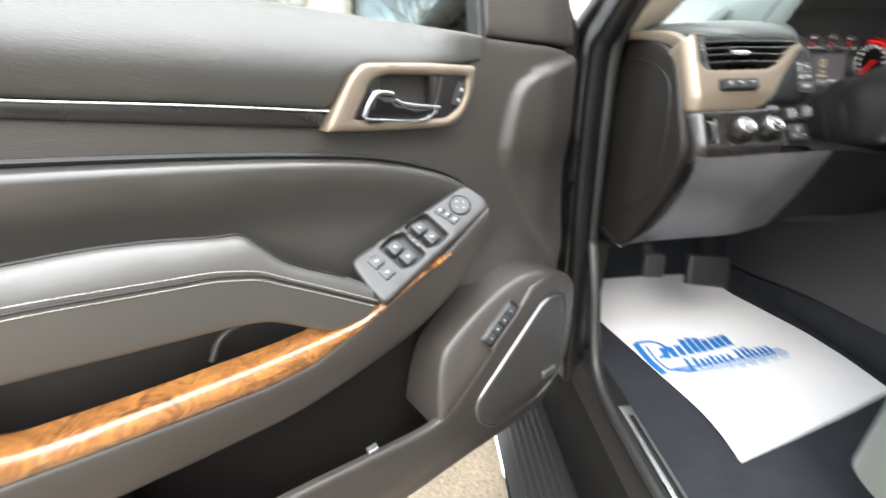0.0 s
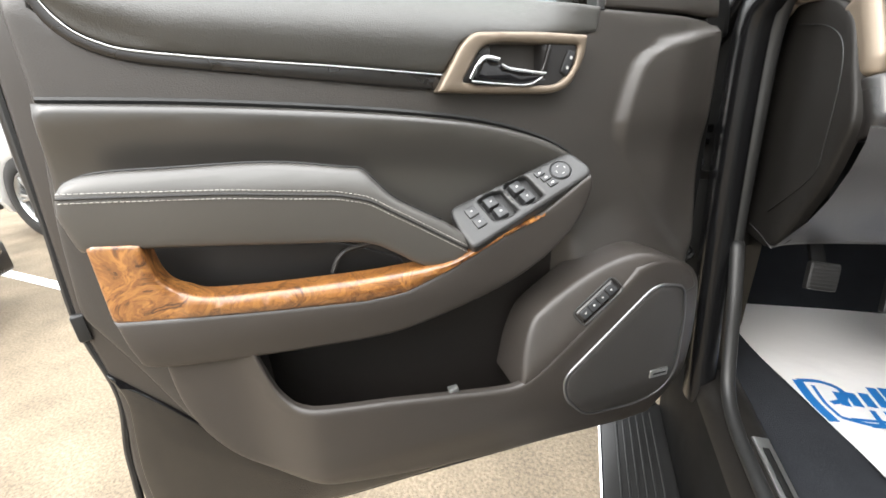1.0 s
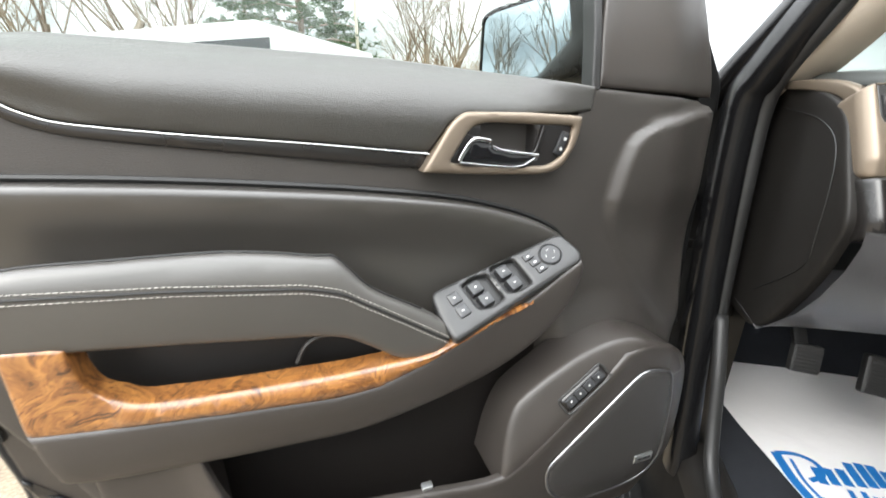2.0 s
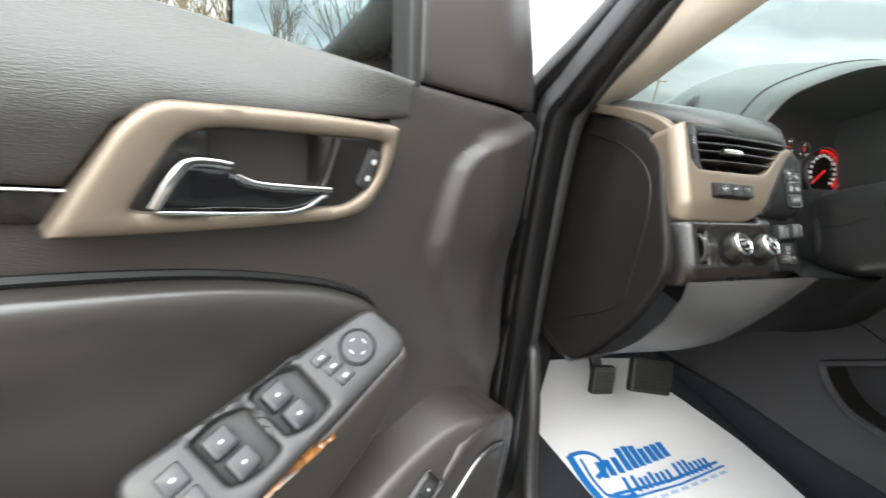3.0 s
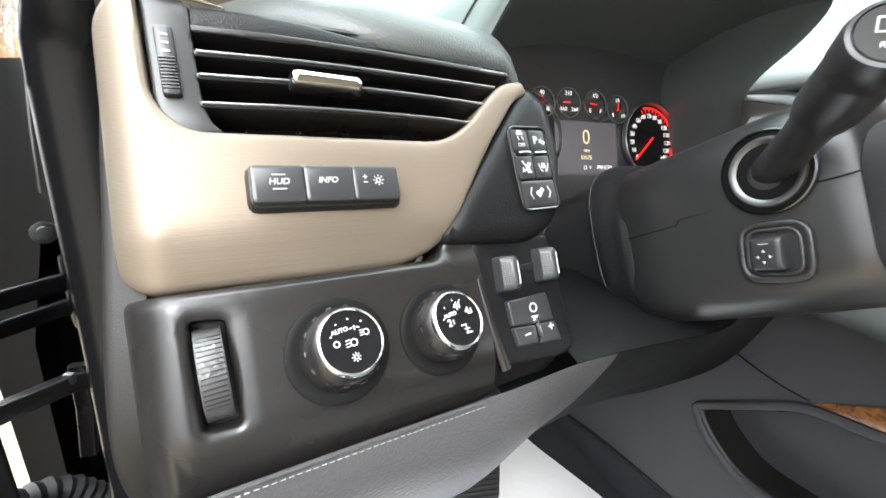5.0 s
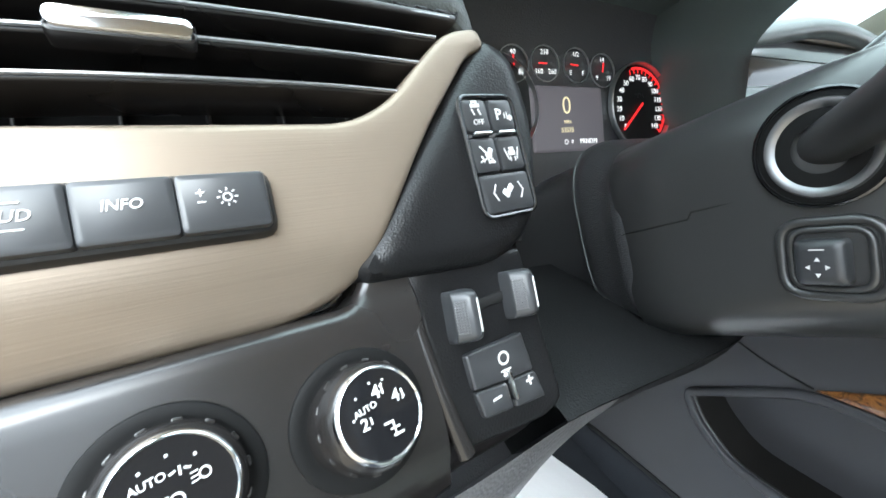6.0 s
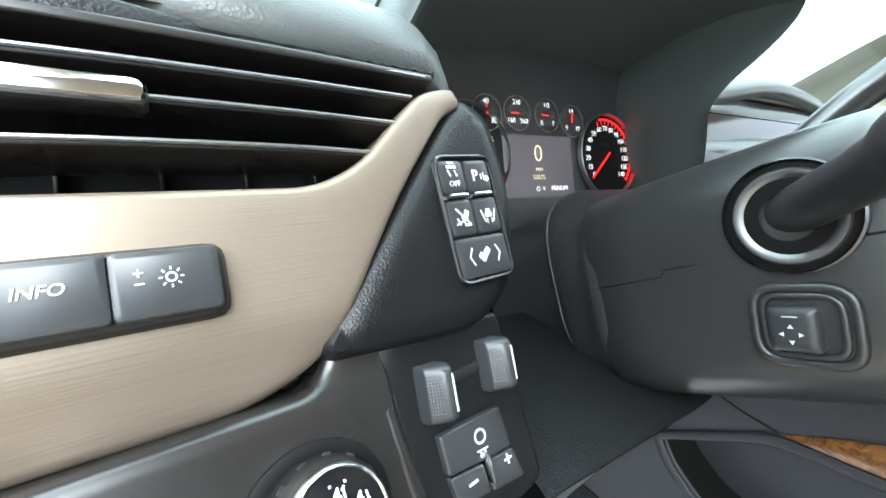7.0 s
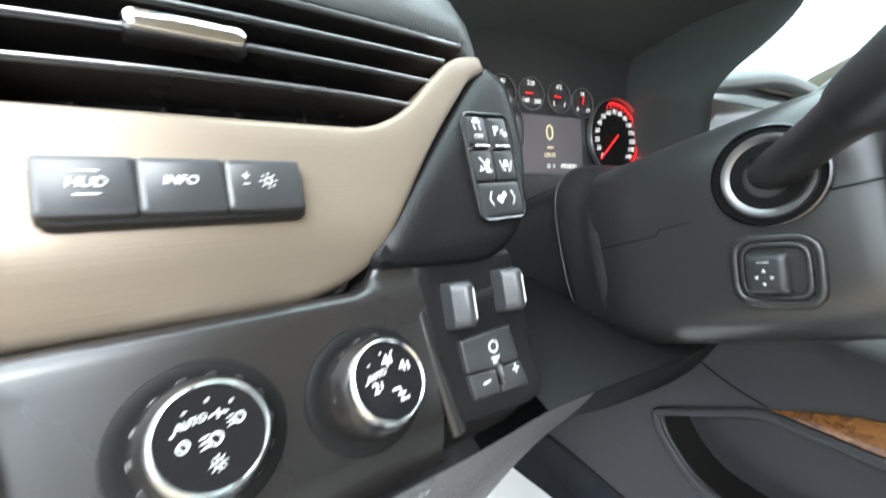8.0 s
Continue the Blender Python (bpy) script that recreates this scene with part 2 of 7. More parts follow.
def rpoly(pts, r=0.01, n=5):
    """A closed polygon (u, v) or (u, v, radius) with rounded corners."""
    out, k = [], len(pts)
    for i in range(k):
        p = Vector(pts[i][:2])
        rad = pts[i][2] if len(pts[i]) > 2 else r
        a, b = Vector(pts[i - 1][:2]) - p, Vector(pts[(i + 1) % k][:2]) - p
        d = min(rad, 0.48 * a.length, 0.48 * b.length)
        if d < 1e-5:
            out.append(p)
            continue
        a, b = p + a.normalized() * d, p + b.normalized() * d
        for j in range(n + 1):
            t = j / n
            out.append(a * (1 - t) ** 2 + p * 2 * t * (1 - t) + b * t * t)
    return out


def spline(pts, n=6, closed=False):
    """A smooth line through points of any dimension."""
    p = [np.array(q, float) for q in pts]
    k, out = len(p), []
    for i in range(k if closed else k - 1):
        a, b = p[i], p[(i + 1) % k]
        z0 = p[i - 1] if closed or i else 2 * a - b
        z1 = p[(i + 2) % k] if closed or i + 2 < k else 2 * b - a
        for j in range(n):
            t = j / n
            out.append(0.5 * (2 * a + (b - z0) * t + (2 * z0 - 5 * a + 4 * b - z1) * t * t + (3 * a - z0 - 3 * b + z1) * t ** 3))
    if not closed:
        out.append(p[-1])
    return [tuple(float(c) for c in q) for q in out]


def seg_dist(P, A, B):
    d = B - A
    t = np.clip(((P[:, None] - A[None]) * d[None]).sum(2) / np.maximum((d * d).sum(1), 1e-12)[None], 0, 1)
    return np.sqrt((((A[None] + t[..., None] * d[None]) - P[:, None]) ** 2).sum(2)).min(1)


def inside(P, loops):
    c = np.zeros(len(P), bool)
    for A, B in loops:
        for a, b in zip(A, B):
            hit = ((a[1] > P[:, 1]) != (b[1] > P[:, 1]))
            x = (b[0] - a[0]) * (P[:, 1] - a[1]) / (b[1] - a[1] if abs(b[1] - a[1]) > 1e-12 else 1e-12) + a[0]
            c ^= hit & (P[:, 0] < x)
    return c


def panel(outline, m, base=0.0, r=0.006, thick=0.02, step=0.02, holes=(), back=None, fine=None):
    """A slab over a flat outline in the frame m: its front follows base(u, v), edges rounded by r, with a skirt `thick` deep
    (or down to the height `back`); fine = (u0, u1, v0, v1, step) asks for a closer mesh there."""
    from mathutils.geometry import delaunay_2d_cdt
    fun = base if callable(base) else (lambda u, v: np.full(np.shape(u), float(base)))
    loops = []
    for lp in (outline, *holes):
        q = []
        k = len(lp)
        for i in range(k):
            a, b = np.array(lp[i][:2], float), np.array(lp[(i + 1) % k][:2], float)
            s = np.linalg.norm(b - a)
            if s < 1e-6:
                continue
            c = max(1, int(math.ceil(s / step)))
            q += [a + (b - a) * j / c for j in range(c)]
        loops.append(np.array(q))
    pairs = [(q, np.roll(q, -1, 0)) for q in loops]
    A, B = np.concatenate([p[0] for p in pairs]), np.concatenate([p[1] for p in pairs])
    extra = []
    for a, b in pairs:
        area = 0.5 * np.sum(a[:, 0] * b[:, 1] - b[:, 0] * a[:, 1])
        t = b - np.roll(a, 1, 0)
        t /= np.maximum(np.linalg.norm(t, axis=1), 1e-9)[:, None]
        nrm = np.stack([-t[:, 1], t[:, 0]], 1) * (1 if area > 0 else -1)
        if a is not pairs[0][0]:
            nrm = -nrm
        for f in (0.12, 0.4, 1.0):
            ring = a + nrm * r * f
            keep = seg_dist(ring, A, B) > r * f * 0.93
            extra.append(ring[keep])
    lo, hi = A.min(0), A.max(0)
    gx, gy = np.meshgrid(np.arange(lo[0], hi[0], step), np.arange(lo[1], hi[1], step))
    g = np.stack([gx.ravel(), gy.ravel()], 1)
    if len(g):
        g = g[seg_dist(g, A, B) > r + step * 0.45]
        if fine:
            g = g[~((g[:, 0] > fine[0]) & (g[:, 0] < fine[1]) & (g[:, 1] > fine[2]) & (g[:, 1] < fine[3]))]
            fx, fy = np.meshgrid(np.arange(fine[0], fine[1], fine[4]), np.arange(fine[2], fine[3], fine[4]))
            fg = np.stack([fx.ravel(), fy.ravel()], 1)
            extra.append(fg[seg_dist(fg, A, B) > r + fine[4] * 0.45])
        extra.append(g)
    ex = np.concatenate(extra)
    ex = ex[inside(ex, pairs)] if len(ex) else ex
    nb = len(A)
    verts = [Vector(p) for p in A] + [Vector(p) for p in ex]
    edges, o = [], 0
    for a, _ in pairs:
        edges += [(o + i, o + (i + 1) % len(a)) for i in range(len(a))]
        o += len(a)
    vs, es, fs = delaunay_2d_cdt(verts, edges, [], 0, 1e-7)[:3]
    V = np.array([tuple(v) for v in vs])
    F = np.array([f for f in fs if len(f) == 3])
    F = F[inside(V[F].mean(1), pairs)]
    d = seg_dist(V, A, B)
    x = np.clip(1 - d / max(r, 1e-6), 0, 1)
    H = fun(V[:, 0], V[:, 1]) - r * (1 - np.sqrt(np.maximum(0, 1 - x * x)))
    pts = [m @ Vector((V[i, 0], V[i, 1], H[i])) for i in range(len(V))]
    faces = [tuple(int(c) for c in f) for f in F]
    count = {}
    for f in faces:
        for i in range(3):
            count[(f[i], f[(i + 1) % 3])] = 1
    rim = [e for e in count if (e[1], e[0]) not in count]
    low = {}
    for a, b in rim:
        for i in (a, b):
            if i not in low:
                low[i] = len(pts)
                pts.append(m @ Vector((V[i, 0], V[i, 1], back if back is not None else H[i] - thick)))
    faces += [(b, a, low[a], low[b]) for a, b in rim]
    return pts, faces


def sweep(path, section, up=(0, 0, 1), closed=False, grow=None, caps=True):
    """A bar along a path: the section (s, h) stands with h along `up` as far as it can."""
    P = [Vector(p) for p in path]
    k, n, pts, faces = len(P), len(section), [], []
    for i, p in enumerate(P):
        a = P[i - 1] if closed or i else P[i]
        b = P[(i + 1) % k] if closed or i + 1 < k else P[i]
        t = (b - a).normalized()
        s = t.cross(Vector(up))
        s = s.normalized() if s.length > 1e-5 else Vector((1, 0, 0))
        h = s.cross(t).normalized()
        g = grow(i / max(1, k - 1)) if grow else 1.0
        pts += [p + s * (q[0] * g) + h * (q[1] * g) for q in section]
    for i in range(k if closed else k - 1):
        j = (i + 1) % k
        faces += [(i * n + c, j * n + c, j * n + (c + 1) % n, i * n + (c + 1) % n) for c in range(n)]
    if caps and not closed:
        faces += [tuple(range(n)), tuple(range((k - 1) * n + n - 1, (k - 1) * n - 1, -1))]
    return pts, faces


def circle(r, n=10, ry=None):
    return [(r * math.cos(2 * math.pi * i / n), (ry or r) * math.sin(2 * math.pi * i / n)) for i in range(n)]


def rect(w, h, r=0.0, n=3):
    return [tuple(p) for p in rpoly([(-w / 2, -h / 2), (w / 2, -h / 2), (w / 2, h / 2), (-w / 2, h / 2)], r, n)] if r else \
        [(-w / 2, -h / 2), (w / 2, -h / 2), (w / 2, h / 2), (-w / 2, h / 2)]


def lathe(profile, m, n=40):
    """A turned body: profile of (radius, height) round the frame's third axis."""
    pts, faces, k = [], [], len(profile)
    for i in range(n):
        a = 2 * math.pi * i / n
        pts += [m @ Vector((r * math.cos(a), r * math.sin(a), h)) for r, h in profile]
    for i in range(n):
        j = (i + 1) % n
        faces += [(i * k + c, j * k + c, j * k + c + 1, i * k + c + 1) for c in range(k - 1)]
    return pts, faces


def rbox(w, h, d, m, r=0.002, top=1.0):
    """A rounded block w x h with its foot at 0 and its face at d along the third axis; top: how far the face narrows."""
    c = min(r, 0.45 * min(w, h))
    loops = []
    for f, z in ((1.0, 0.0), (1.0, max(0.0, d - c)), (1.0, None), (1.0, d)):
        if z is None:
            loops.append(([(x * (1 + (top - 1) * 0.7), y * (1 + (top - 1) * 0.7)) for x, y in rect(w - 0.5 * c, h - 0.5 * c, c)], d - 0.3 * c))
        elif z == d:
            loops.append(([(x * top, y * top) for x, y in rect(w - 2 * c, h - 2 * c, c * 0.5)], d))
        else:
            loops.append((rect(w, h, c), z))
    k = len(loops[0][0])
    pts = [m @ Vector((x, y, z)) for lp, z in loops for x, y in lp]
    faces = [(i * k + j, i * k + (j + 1) % k, (i + 1) * k + (j + 1) % k, (i + 1) * k + j) for i in range(3) for j in range(k)]
    faces += [tuple(range(3 * k, 4 * k)), tuple(range(k - 1, -1, -1))]
    return pts, faces


def join(*geos):
    pts, faces = [], []
    for p, f in geos:
        o = len(pts)
        pts += list(p)
        faces += [tuple(i + o for i in q) for q in f]
    return pts, faces


def letters(body, size, m, thick=0.0002, align="CENTER", shear=0.0, bold=0.0):
    c = bpy.data.curves.new("letters", "FONT")
    c.body, c.size, c.extrude, c.align_x, c.align_y, c.shear, c.offset = body, size, thick, align, "CENTER", shear, bold
    c.resolution_u = 3
    ob = bpy.data.objects.new("letters", c)
    me = bpy.data.meshes.new_from_object(ob)
    geo = [m @ v.co for v in me.vertices], [tuple(p.vertices) for p in me.polygons]
    bpy.data.objects.remove(ob)
    bpy.data.meshes.remove(me)
    bpy.data.curves.remove(c)
    return geo


def mesh_of(name, geo, material, angle=38):
    me = bpy.data.meshes.new(name)
    me.from_pydata([tuple(p) for p in geo[0]], [], geo[1])
    me.validate()
    bm = bmesh.new()
    bm.from_mesh(me)
    bmesh.ops.recalc_face_normals(bm, faces=bm.faces)
    bm.to_mesh(me)
    bm.free()
    me.shade_smooth()
    me.set_sharp_from_angle(angle=radians(angle))
    me.materials.append(material)
    return me


def thing(name, at, label, category, group="", kind=""):
    ob = new(name)
    ob.empty_display_size = 0.05
    ob.location = at
    return tagged(ob, label, category, group, kind)


def part(name, geo, material, parent=None, label="", angle=38):
    ob = new(name, mesh_of(name, geo, material, angle))
    if parent is not None:
        ob.parent = parent
        if parent.type == "EMPTY":
            ob.matrix_parent_inverse = Matrix.Translation(-Vector(parent.location))
    return tagged(ob, label) if label else ob


def solo(name, geo, material, label, category, group="", kind="", angle=38):
    """A thing of one mesh, with its origin at its own base."""
    c = Vector((sum(p[0] for p in geo[0]) / len(geo[0]), sum(p[1] for p in geo[0]) / len(geo[0]), min(p[2] for p in geo[0])))
    ob = new(name, mesh_of(name, ([Vector(p) - c for p in geo[0]], geo[1]), material, angle))
    ob.location = c
    return tagged(ob, label, category, group, kind)


def smooth01(x):
    x = np.clip(x, 0, 1)
    return x * x * (3 - 2 * x)


# ================= the frames of the door and the dash =================
MO = basis((0.27, 0.894, 0.0), (0.8183, 0.5748, 0.0), (0, 0, 1), (0.5748, -0.8183, 0.0))      # door: along, up, inwards
MD = basis((0.486, 0.742, 1.335), (0.99288, 0.11915, 0.0), (-0.05298, 0.44149, 0.8957), (0.10672, -0.88932, 0.44466))  # dash face


def on(m, u, v, n=0.0, turn=0.0, tip=0.0, yaw=0.0):
    return m @ pose(u, v, n, tip, yaw, turn)


# ================= the open driver's door =================
def stitches(path, length=0.0040, gap=0.0022, width=0.0010):
    """Short thread dashes along a path of points in space."""
    P = [Vector(p) for p in path]
    out, run, i = [], 0.0, 0
    d = [0.0]
    for a, b in zip(P, P[1:]):
        d.append(d[-1] + (b - a).length)

    def at(s):
        for j in range(1, len(d)):
            if s <= d[j]:
                return P[j - 1].lerp(P[j], (s - d[j - 1]) / max(1e-9, d[j] - d[j - 1]))
        return P[-1]
    while run + length < d[-1]:
        a, b = at(run), at(run + length)
        out.append(sweep([a, a.lerp(b, 0.5) + (b - a).cross(Vector((0, 0, 1))).normalized() * 0.0, b], circle(width * 0.5, 5)))
        run += length + gap
    return join(*out)


def loft(rings, closed=False, caps=False):
    """A skin over rings of equal length."""
    k, n = len(rings), len(rings[0])
    pts = [Vector(p) for r in rings for p in r]
    faces = []
    for i in range(k - 1):
        for j in range(n if closed else n - 1):
            q = (j + 1) % n
            faces.append((i * n + j, i * n + q, (i + 1) * n + q, (i + 1) * n + j))
    if caps:
        faces += [tuple(range(n)), tuple(range((k - 1) * n, k * n))]
    return pts, faces


def dpath(pts, n=6):
    """A smooth line through door points (along, up, in)."""
    return [MO @ Vector(p) for p in spline(pts, n)]


door = thing("open_door", (0.27, 0.894, 0.45), "open black driver's door with dark leather trim and burl wood", "car door")

# outer shell with the painted edges
shell = rpoly([(-1.052, 1.52, .01), (-1.084, 1.46, .02), (-1.103, 1.24, .05), (-1.115, 1.08, .03), (-1.10, 0.94, .08), (-1.13, 0.78, .05), (-1.13, 0.62, .03),
               (-0.80, 0.57, .06), (0.0, 0.57, .05), (0.048, 0.75, .05), (0.050, 1.40, .02), (0.050, 1.475, .01), (-0.30, 1.475, .02)])
part("door_shell", panel(shell, MO, lambda u, v: -0.014 - 0.032 * smooth01((u + 0.06) / 0.06) * smooth01((v - 0.6) / 0.05), r=0.008, thick=0.09, step=0.05, holes=[rpoly([(-0.97, 0.66), (-0.04, 0.66), (0.024, 0.80), (0.024, 1.455), (-0.97, 1.455)], .02)]), M_TRIM, door, "dark moulded door flange")
part("door_skin", panel(shell, MO, -0.10, r=0.006, thick=0.02, step=0.08), M_PAINT, door, "black painted outer door skin")
part("door_edge", sweep(dpath([(0.004, 0.60, -.062), (0.028, 0.75, -.062), (0.030, 1.10, -.062), (0.030, 1.40, -.062), (0.030, 1.47, -.062)]), rect(0.046, 0.085, 0.005), up=(0.57, -0.82, 0)), M_JAMB, door, "black painted front edge of the door")
part("door_flange", panel(rpoly([(-1.112, 1.0, .03), (-1.02, 0.88, .05), (-0.92, 0.73, .08), (-0.7, 0.645, .08), (-0.1, 0.62, .03), (-0.1, 0.585, .01), (-0.78, 0.582, .06), (-1.115, 0.63, .03), (-1.115, 0.78, .05), (-1.09, 0.94, .05)]), MO, -0.009, r=0.004, thick=0.02, step=0.05), M_PAINT, door, "black painted flange below the trim")
# rubber strip round the trim on the rear edge
part("weather_strip", sweep(dpath([(-1.064, 1.50, -.022), (-1.088, 1.45, -.022), (-1.104, 1.24, -.022), (-1.117, 1.08, -.022), (-1.105, 0.94, -.022), (-1.130, 0.8, -.022),
                                   (-1.128, 0.64, -.022), (-0.98, 0.60, -.02), (-0.6, 0.575, -.02), (-0.1, 0.56, -.02), (0.02, 0.565, -.02)]),
                            circle(0.006, 8), up=(0.57, -0.82, 0)), M_RUBBER, door)


def trim_base(u, v):
    # a raised field by the hinge: sharp crest, soft foot towards the handle and the sill
    crest = np.interp(v, [1.02, 1.10, 1.17, 1.227, 1.27, 1.301, 1.34, 1.37, 1.395, 1.412, 1.424], [.0, -.072, -.125, -.164, -.180, -.183, -.174, -.165, -.155, -.140, -.116])
    roof = np.interp(u, [-.18, -.142, -.116, -.072, -.011, .05], [1.404, 1.415, 1.422, 1.4285, 1.4395, 1.446])
    near = np.log(np.exp(-110 * (u - crest)) + np.exp(-110 * (roof - v) * 1.3)) / -110
    ramp = smooth01((near + 0.026) / 0.030)
    raised = ramp ** 1.3 * (0.35 + 0.65 * smooth01((v - 1.22) / 0.10)) * smooth01((v - 0.99) / 0.06)
    pocket = smooth01((1.02 + 0.55 * np.clip(u + 0.47, 0, 0.2) - v) / 0.03) * smooth01((u + 0.90) / 0.04) * smooth01((-0.27 - u) / 0.04)
    pod_top = np.interp(u, [-.44, -.376, -.316, -.257, -.195, -.141, -.079, -.02], [.90, .986, 1.024, 1.053, 1.070, 1.062, 1.026, .96])
    swell = smooth01((0.075 - (v - pod_top)) / 0.10) * smooth01((u + 0.33) / 0.10) * smooth01((0.03 - u) / 0.05)
    return 0.004 + 0.024 * swell + 0.017 * raised - 0.034 * pocket - 0.026 * smooth01((u + 0.09) / 0.13) * smooth01((v - 1.0) / 0.2) - 0.07 * smooth01((v - (1.448 + 0.03 * np.clip((-u - 0.30) / 0.5, 0, 1))) / 0.02) * smooth01((-0.26 - u) / 0.03) * smooth01((u + 1.02) / 0.03) - 0.02 * smooth01((v - 1.49) / 0.05)


trim = rpoly([(-1.048, 1.53, .01), (-1.052, 1.39, .03), (-1.082, 1.236, .05), (-1.098, 1.10, .02), (-1.05, 0.99, .05), (-1.0, 0.85, .1), (-0.90, 0.72, .1), (-0.7, 0.65, .1),
              (-0.1, 0.63, .05), (0.0, 0.70, .03), (0.026, 1.0, .05), (0.038, 1.16, .05), (0.036, 1.40, .02), (0.036, 1.463, .006), (-0.24, 1.486, .006), (-0.37, 1.50, .05), (-0.765, 1.527, .1)])
part("door_panel", panel(trim, MO, trim_base, r=0.008, thick=0.045, step=0.0125, fine=(-0.24, 0.015, 1.16, 1.452, 0.0042)), M_FRONT, door, "dark brown-grey moulded door panel")


def pad_base(u, v):
    top = np.interp(u, [-1.04, -0.95, -0.765, -0.565, -0.37, -0.24], [1.53, 1.535, 1.527, 1.517, 1.50, 1.49])
    bot = np.interp(u, [-1.0, -0.963, -0.883, -0.785, -0.53, -0.28], [1.50, 1.472, 1.442, 1.43, 1.398, 1.38])
    t = (v - bot) / np.maximum(top - bot, 0.01)
    t = np.clip(t, 0, 1)
    face = 0.016 + 0.012 * np.sin(t * 2.6) - 0.046 * np.maximum(t - 0.30, 0) ** 2 / 0.49
    return face + (0.0075 - face) * smooth01((u + 0.40) / 0.13) * (t < 2)


seam = [(-1.007, 1.533), (-1.006, 1.515), (-1.001, 1.498), (-0.991, 1.481), (-0.977, 1.467), (-0.957, 1.456), (-0.929, 1.447), (-0.859, 1.437), (-0.785, 1.4285), (-0.678, 1.417), (-0.525, 1.398)]
low_line = [(-1.019, 1.533), (-1.020, 1.515), (-1.016, 1.496), (-1.005, 1.472), (-0.979, 1.449), (-0.934, 1.432), (-0.863, 1.420), (-0.756, 1.405), (-0.598, 1.383), (-0.528, 1.374)]
pad = spline(seam, 5) + rpoly([(-0.498, 1.437, .0), (-0.47, 1.449, .0), (-0.29, 1.447, .0), (-0.25, 1.45, .004), (-0.243, 1.488, .006)], .004)[:] + \
    [(-0.37, 1.503), (-0.565, 1.521), (-0.765, 1.531), (-0.95, 1.538)]
upper = part("upper_pad", panel([tuple(p) for p in pad], MO, pad_base, r=0.005, thick=0.03, step=0.008), M_GRAIN, door, "grained soft dark upper door pad")
strip = spline(seam, 5) + spline(low_line, 5)[::-1]
part("accent_strip", panel(strip, MO, 0.011, r=0.005, back=-0.004, step=0.02), M_PLASTIC, door, "glossy dark accent strip")
part("accent_line", sweep(dpath([(u, v - 0.002, 0.0140) for u, v in seam]), circle(0.0010, 6)), M_SATIN, door, "thin silver accent line")

ins_top = [(-1.046, 1.390), (-0.9, 1.379), (-0.762, 1.365), (-0.603, 1.345), (-0.466, 1.321), (-0.364, 1.289), (-0.307, 1.260), (-0.284, 1.238)]
part("groove_line", sweep(dpath([(u, v + 0.0045, 0.0055) for u, v in ins_top]), circle(0.0042, 6)), M_DARK, door)


def ins_base(u, v):
    top = np.interp(u, [p[0] for p in ins_top], [p[1] for p in ins_top])
    return 0.030 - 0.019 * smooth01((top - v) / 0.10)


insert = spline(ins_top, 5) + [(-0.32, 1.20), (-0.45, 1.14), (-0.55, 1.12), (-0.7, 1.16), (-0.9, 1.18), (-1.065, 1.20), (-1.075, 1.24)]
part("insert_pad", panel([tuple(p) for p in insert], MO, ins_base, r=0.011, back=-0.004, step=0.016), M_LEATHER, door, "smooth dark leather door insert")

# armrest
arm_seam = ([-1.03, -0.973, -0.848, -0.707, -0.669, -0.597, -0.520], [1.284, 1.279, 1.267, 1.247, 1.235, 1.187, 1.134])
arm_top = ([-1.02, -0.987, -0.912, -0.777, -0.701, -0.67, -0.623, -0.535], [1.300, 1.306, 1.304, 1.291, 1.279, 1.265, 1.229, 1.170])


def arm_base(u, v):
    s, t = np.interp(u, *arm_seam), np.interp(u, *arm_top)
    up = np.clip((v - s) / np.maximum(t + 0.012 - s, 0.01), 0, 1)
    dn = np.clip((s - v) / 0.08, 0, 1)
    return 0.084 - 0.020 * up ** 1.6 - 0.010 * dn ** 2


arm = spline([(-1.035, 1.262), (-1.022, 1.297), (-0.987, 1.306), (-0.912, 1.304), (-0.79, 1.298), (-0.694, 1.281), (-0.670, 1.275), (-0.652, 1.256), (-0.625, 1.227), (-0.558, 1.184), (-0.522, 1.157)], 4) + \
    [(-0.516, 1.136)] + spline([(-0.535, 1.112), (-0.59, 1.112), (-0.64, 1.146), (-0.684, 1.168), (-0.796, 1.184), (-0.936, 1.203), (-1.03, 1.212)], 4)
armrest = part("armrest", panel([tuple(p) for p in arm], MO, arm_base, r=0.008, thick=0.009, step=0.009), M_ARMPAD, door, "padded dark leather armrest with double seam")
sea = [(float(u), float(np.interp(u, *arm_seam)), 0.0852) for u in np.linspace(-1.025, -0.522, 22)]
part("stitching", stitches(dpath([(u, v + 0.0055, float(arm_base(u, v + 0.0055)) + 0.0006) for u, v, n in sea], 10)), M_THREAD, armrest, "pale stitching")
part("stitching", stitches(dpath([(u, v - 0.0055, n) for u, v, n in sea], 10)), M_THREAD, armrest, "pale stitching")
arm_back = spline([(-1.022, 1.297), (-0.987, 1.306), (-0.912, 1.304), (-0.79, 1.298), (-0.694, 1.281), (-0.670, 1.275), (-0.652, 1.256), (-0.625, 1.227), (-0.558, 1.184)], 4)
part("back_crease", sweep([MO @ Vector((u, v + .0008, float(arm_base(u, v)) - .0085)) for u, v in arm_back], circle(.0016, 6)), M_DARK, armrest, "dark crease behind the pad")
part("seam_fold", sweep(dpath([(u, v, n - 0.0006) for u, v, n in sea], 10), circle(0.0016, 6)), M_DARK, armrest)

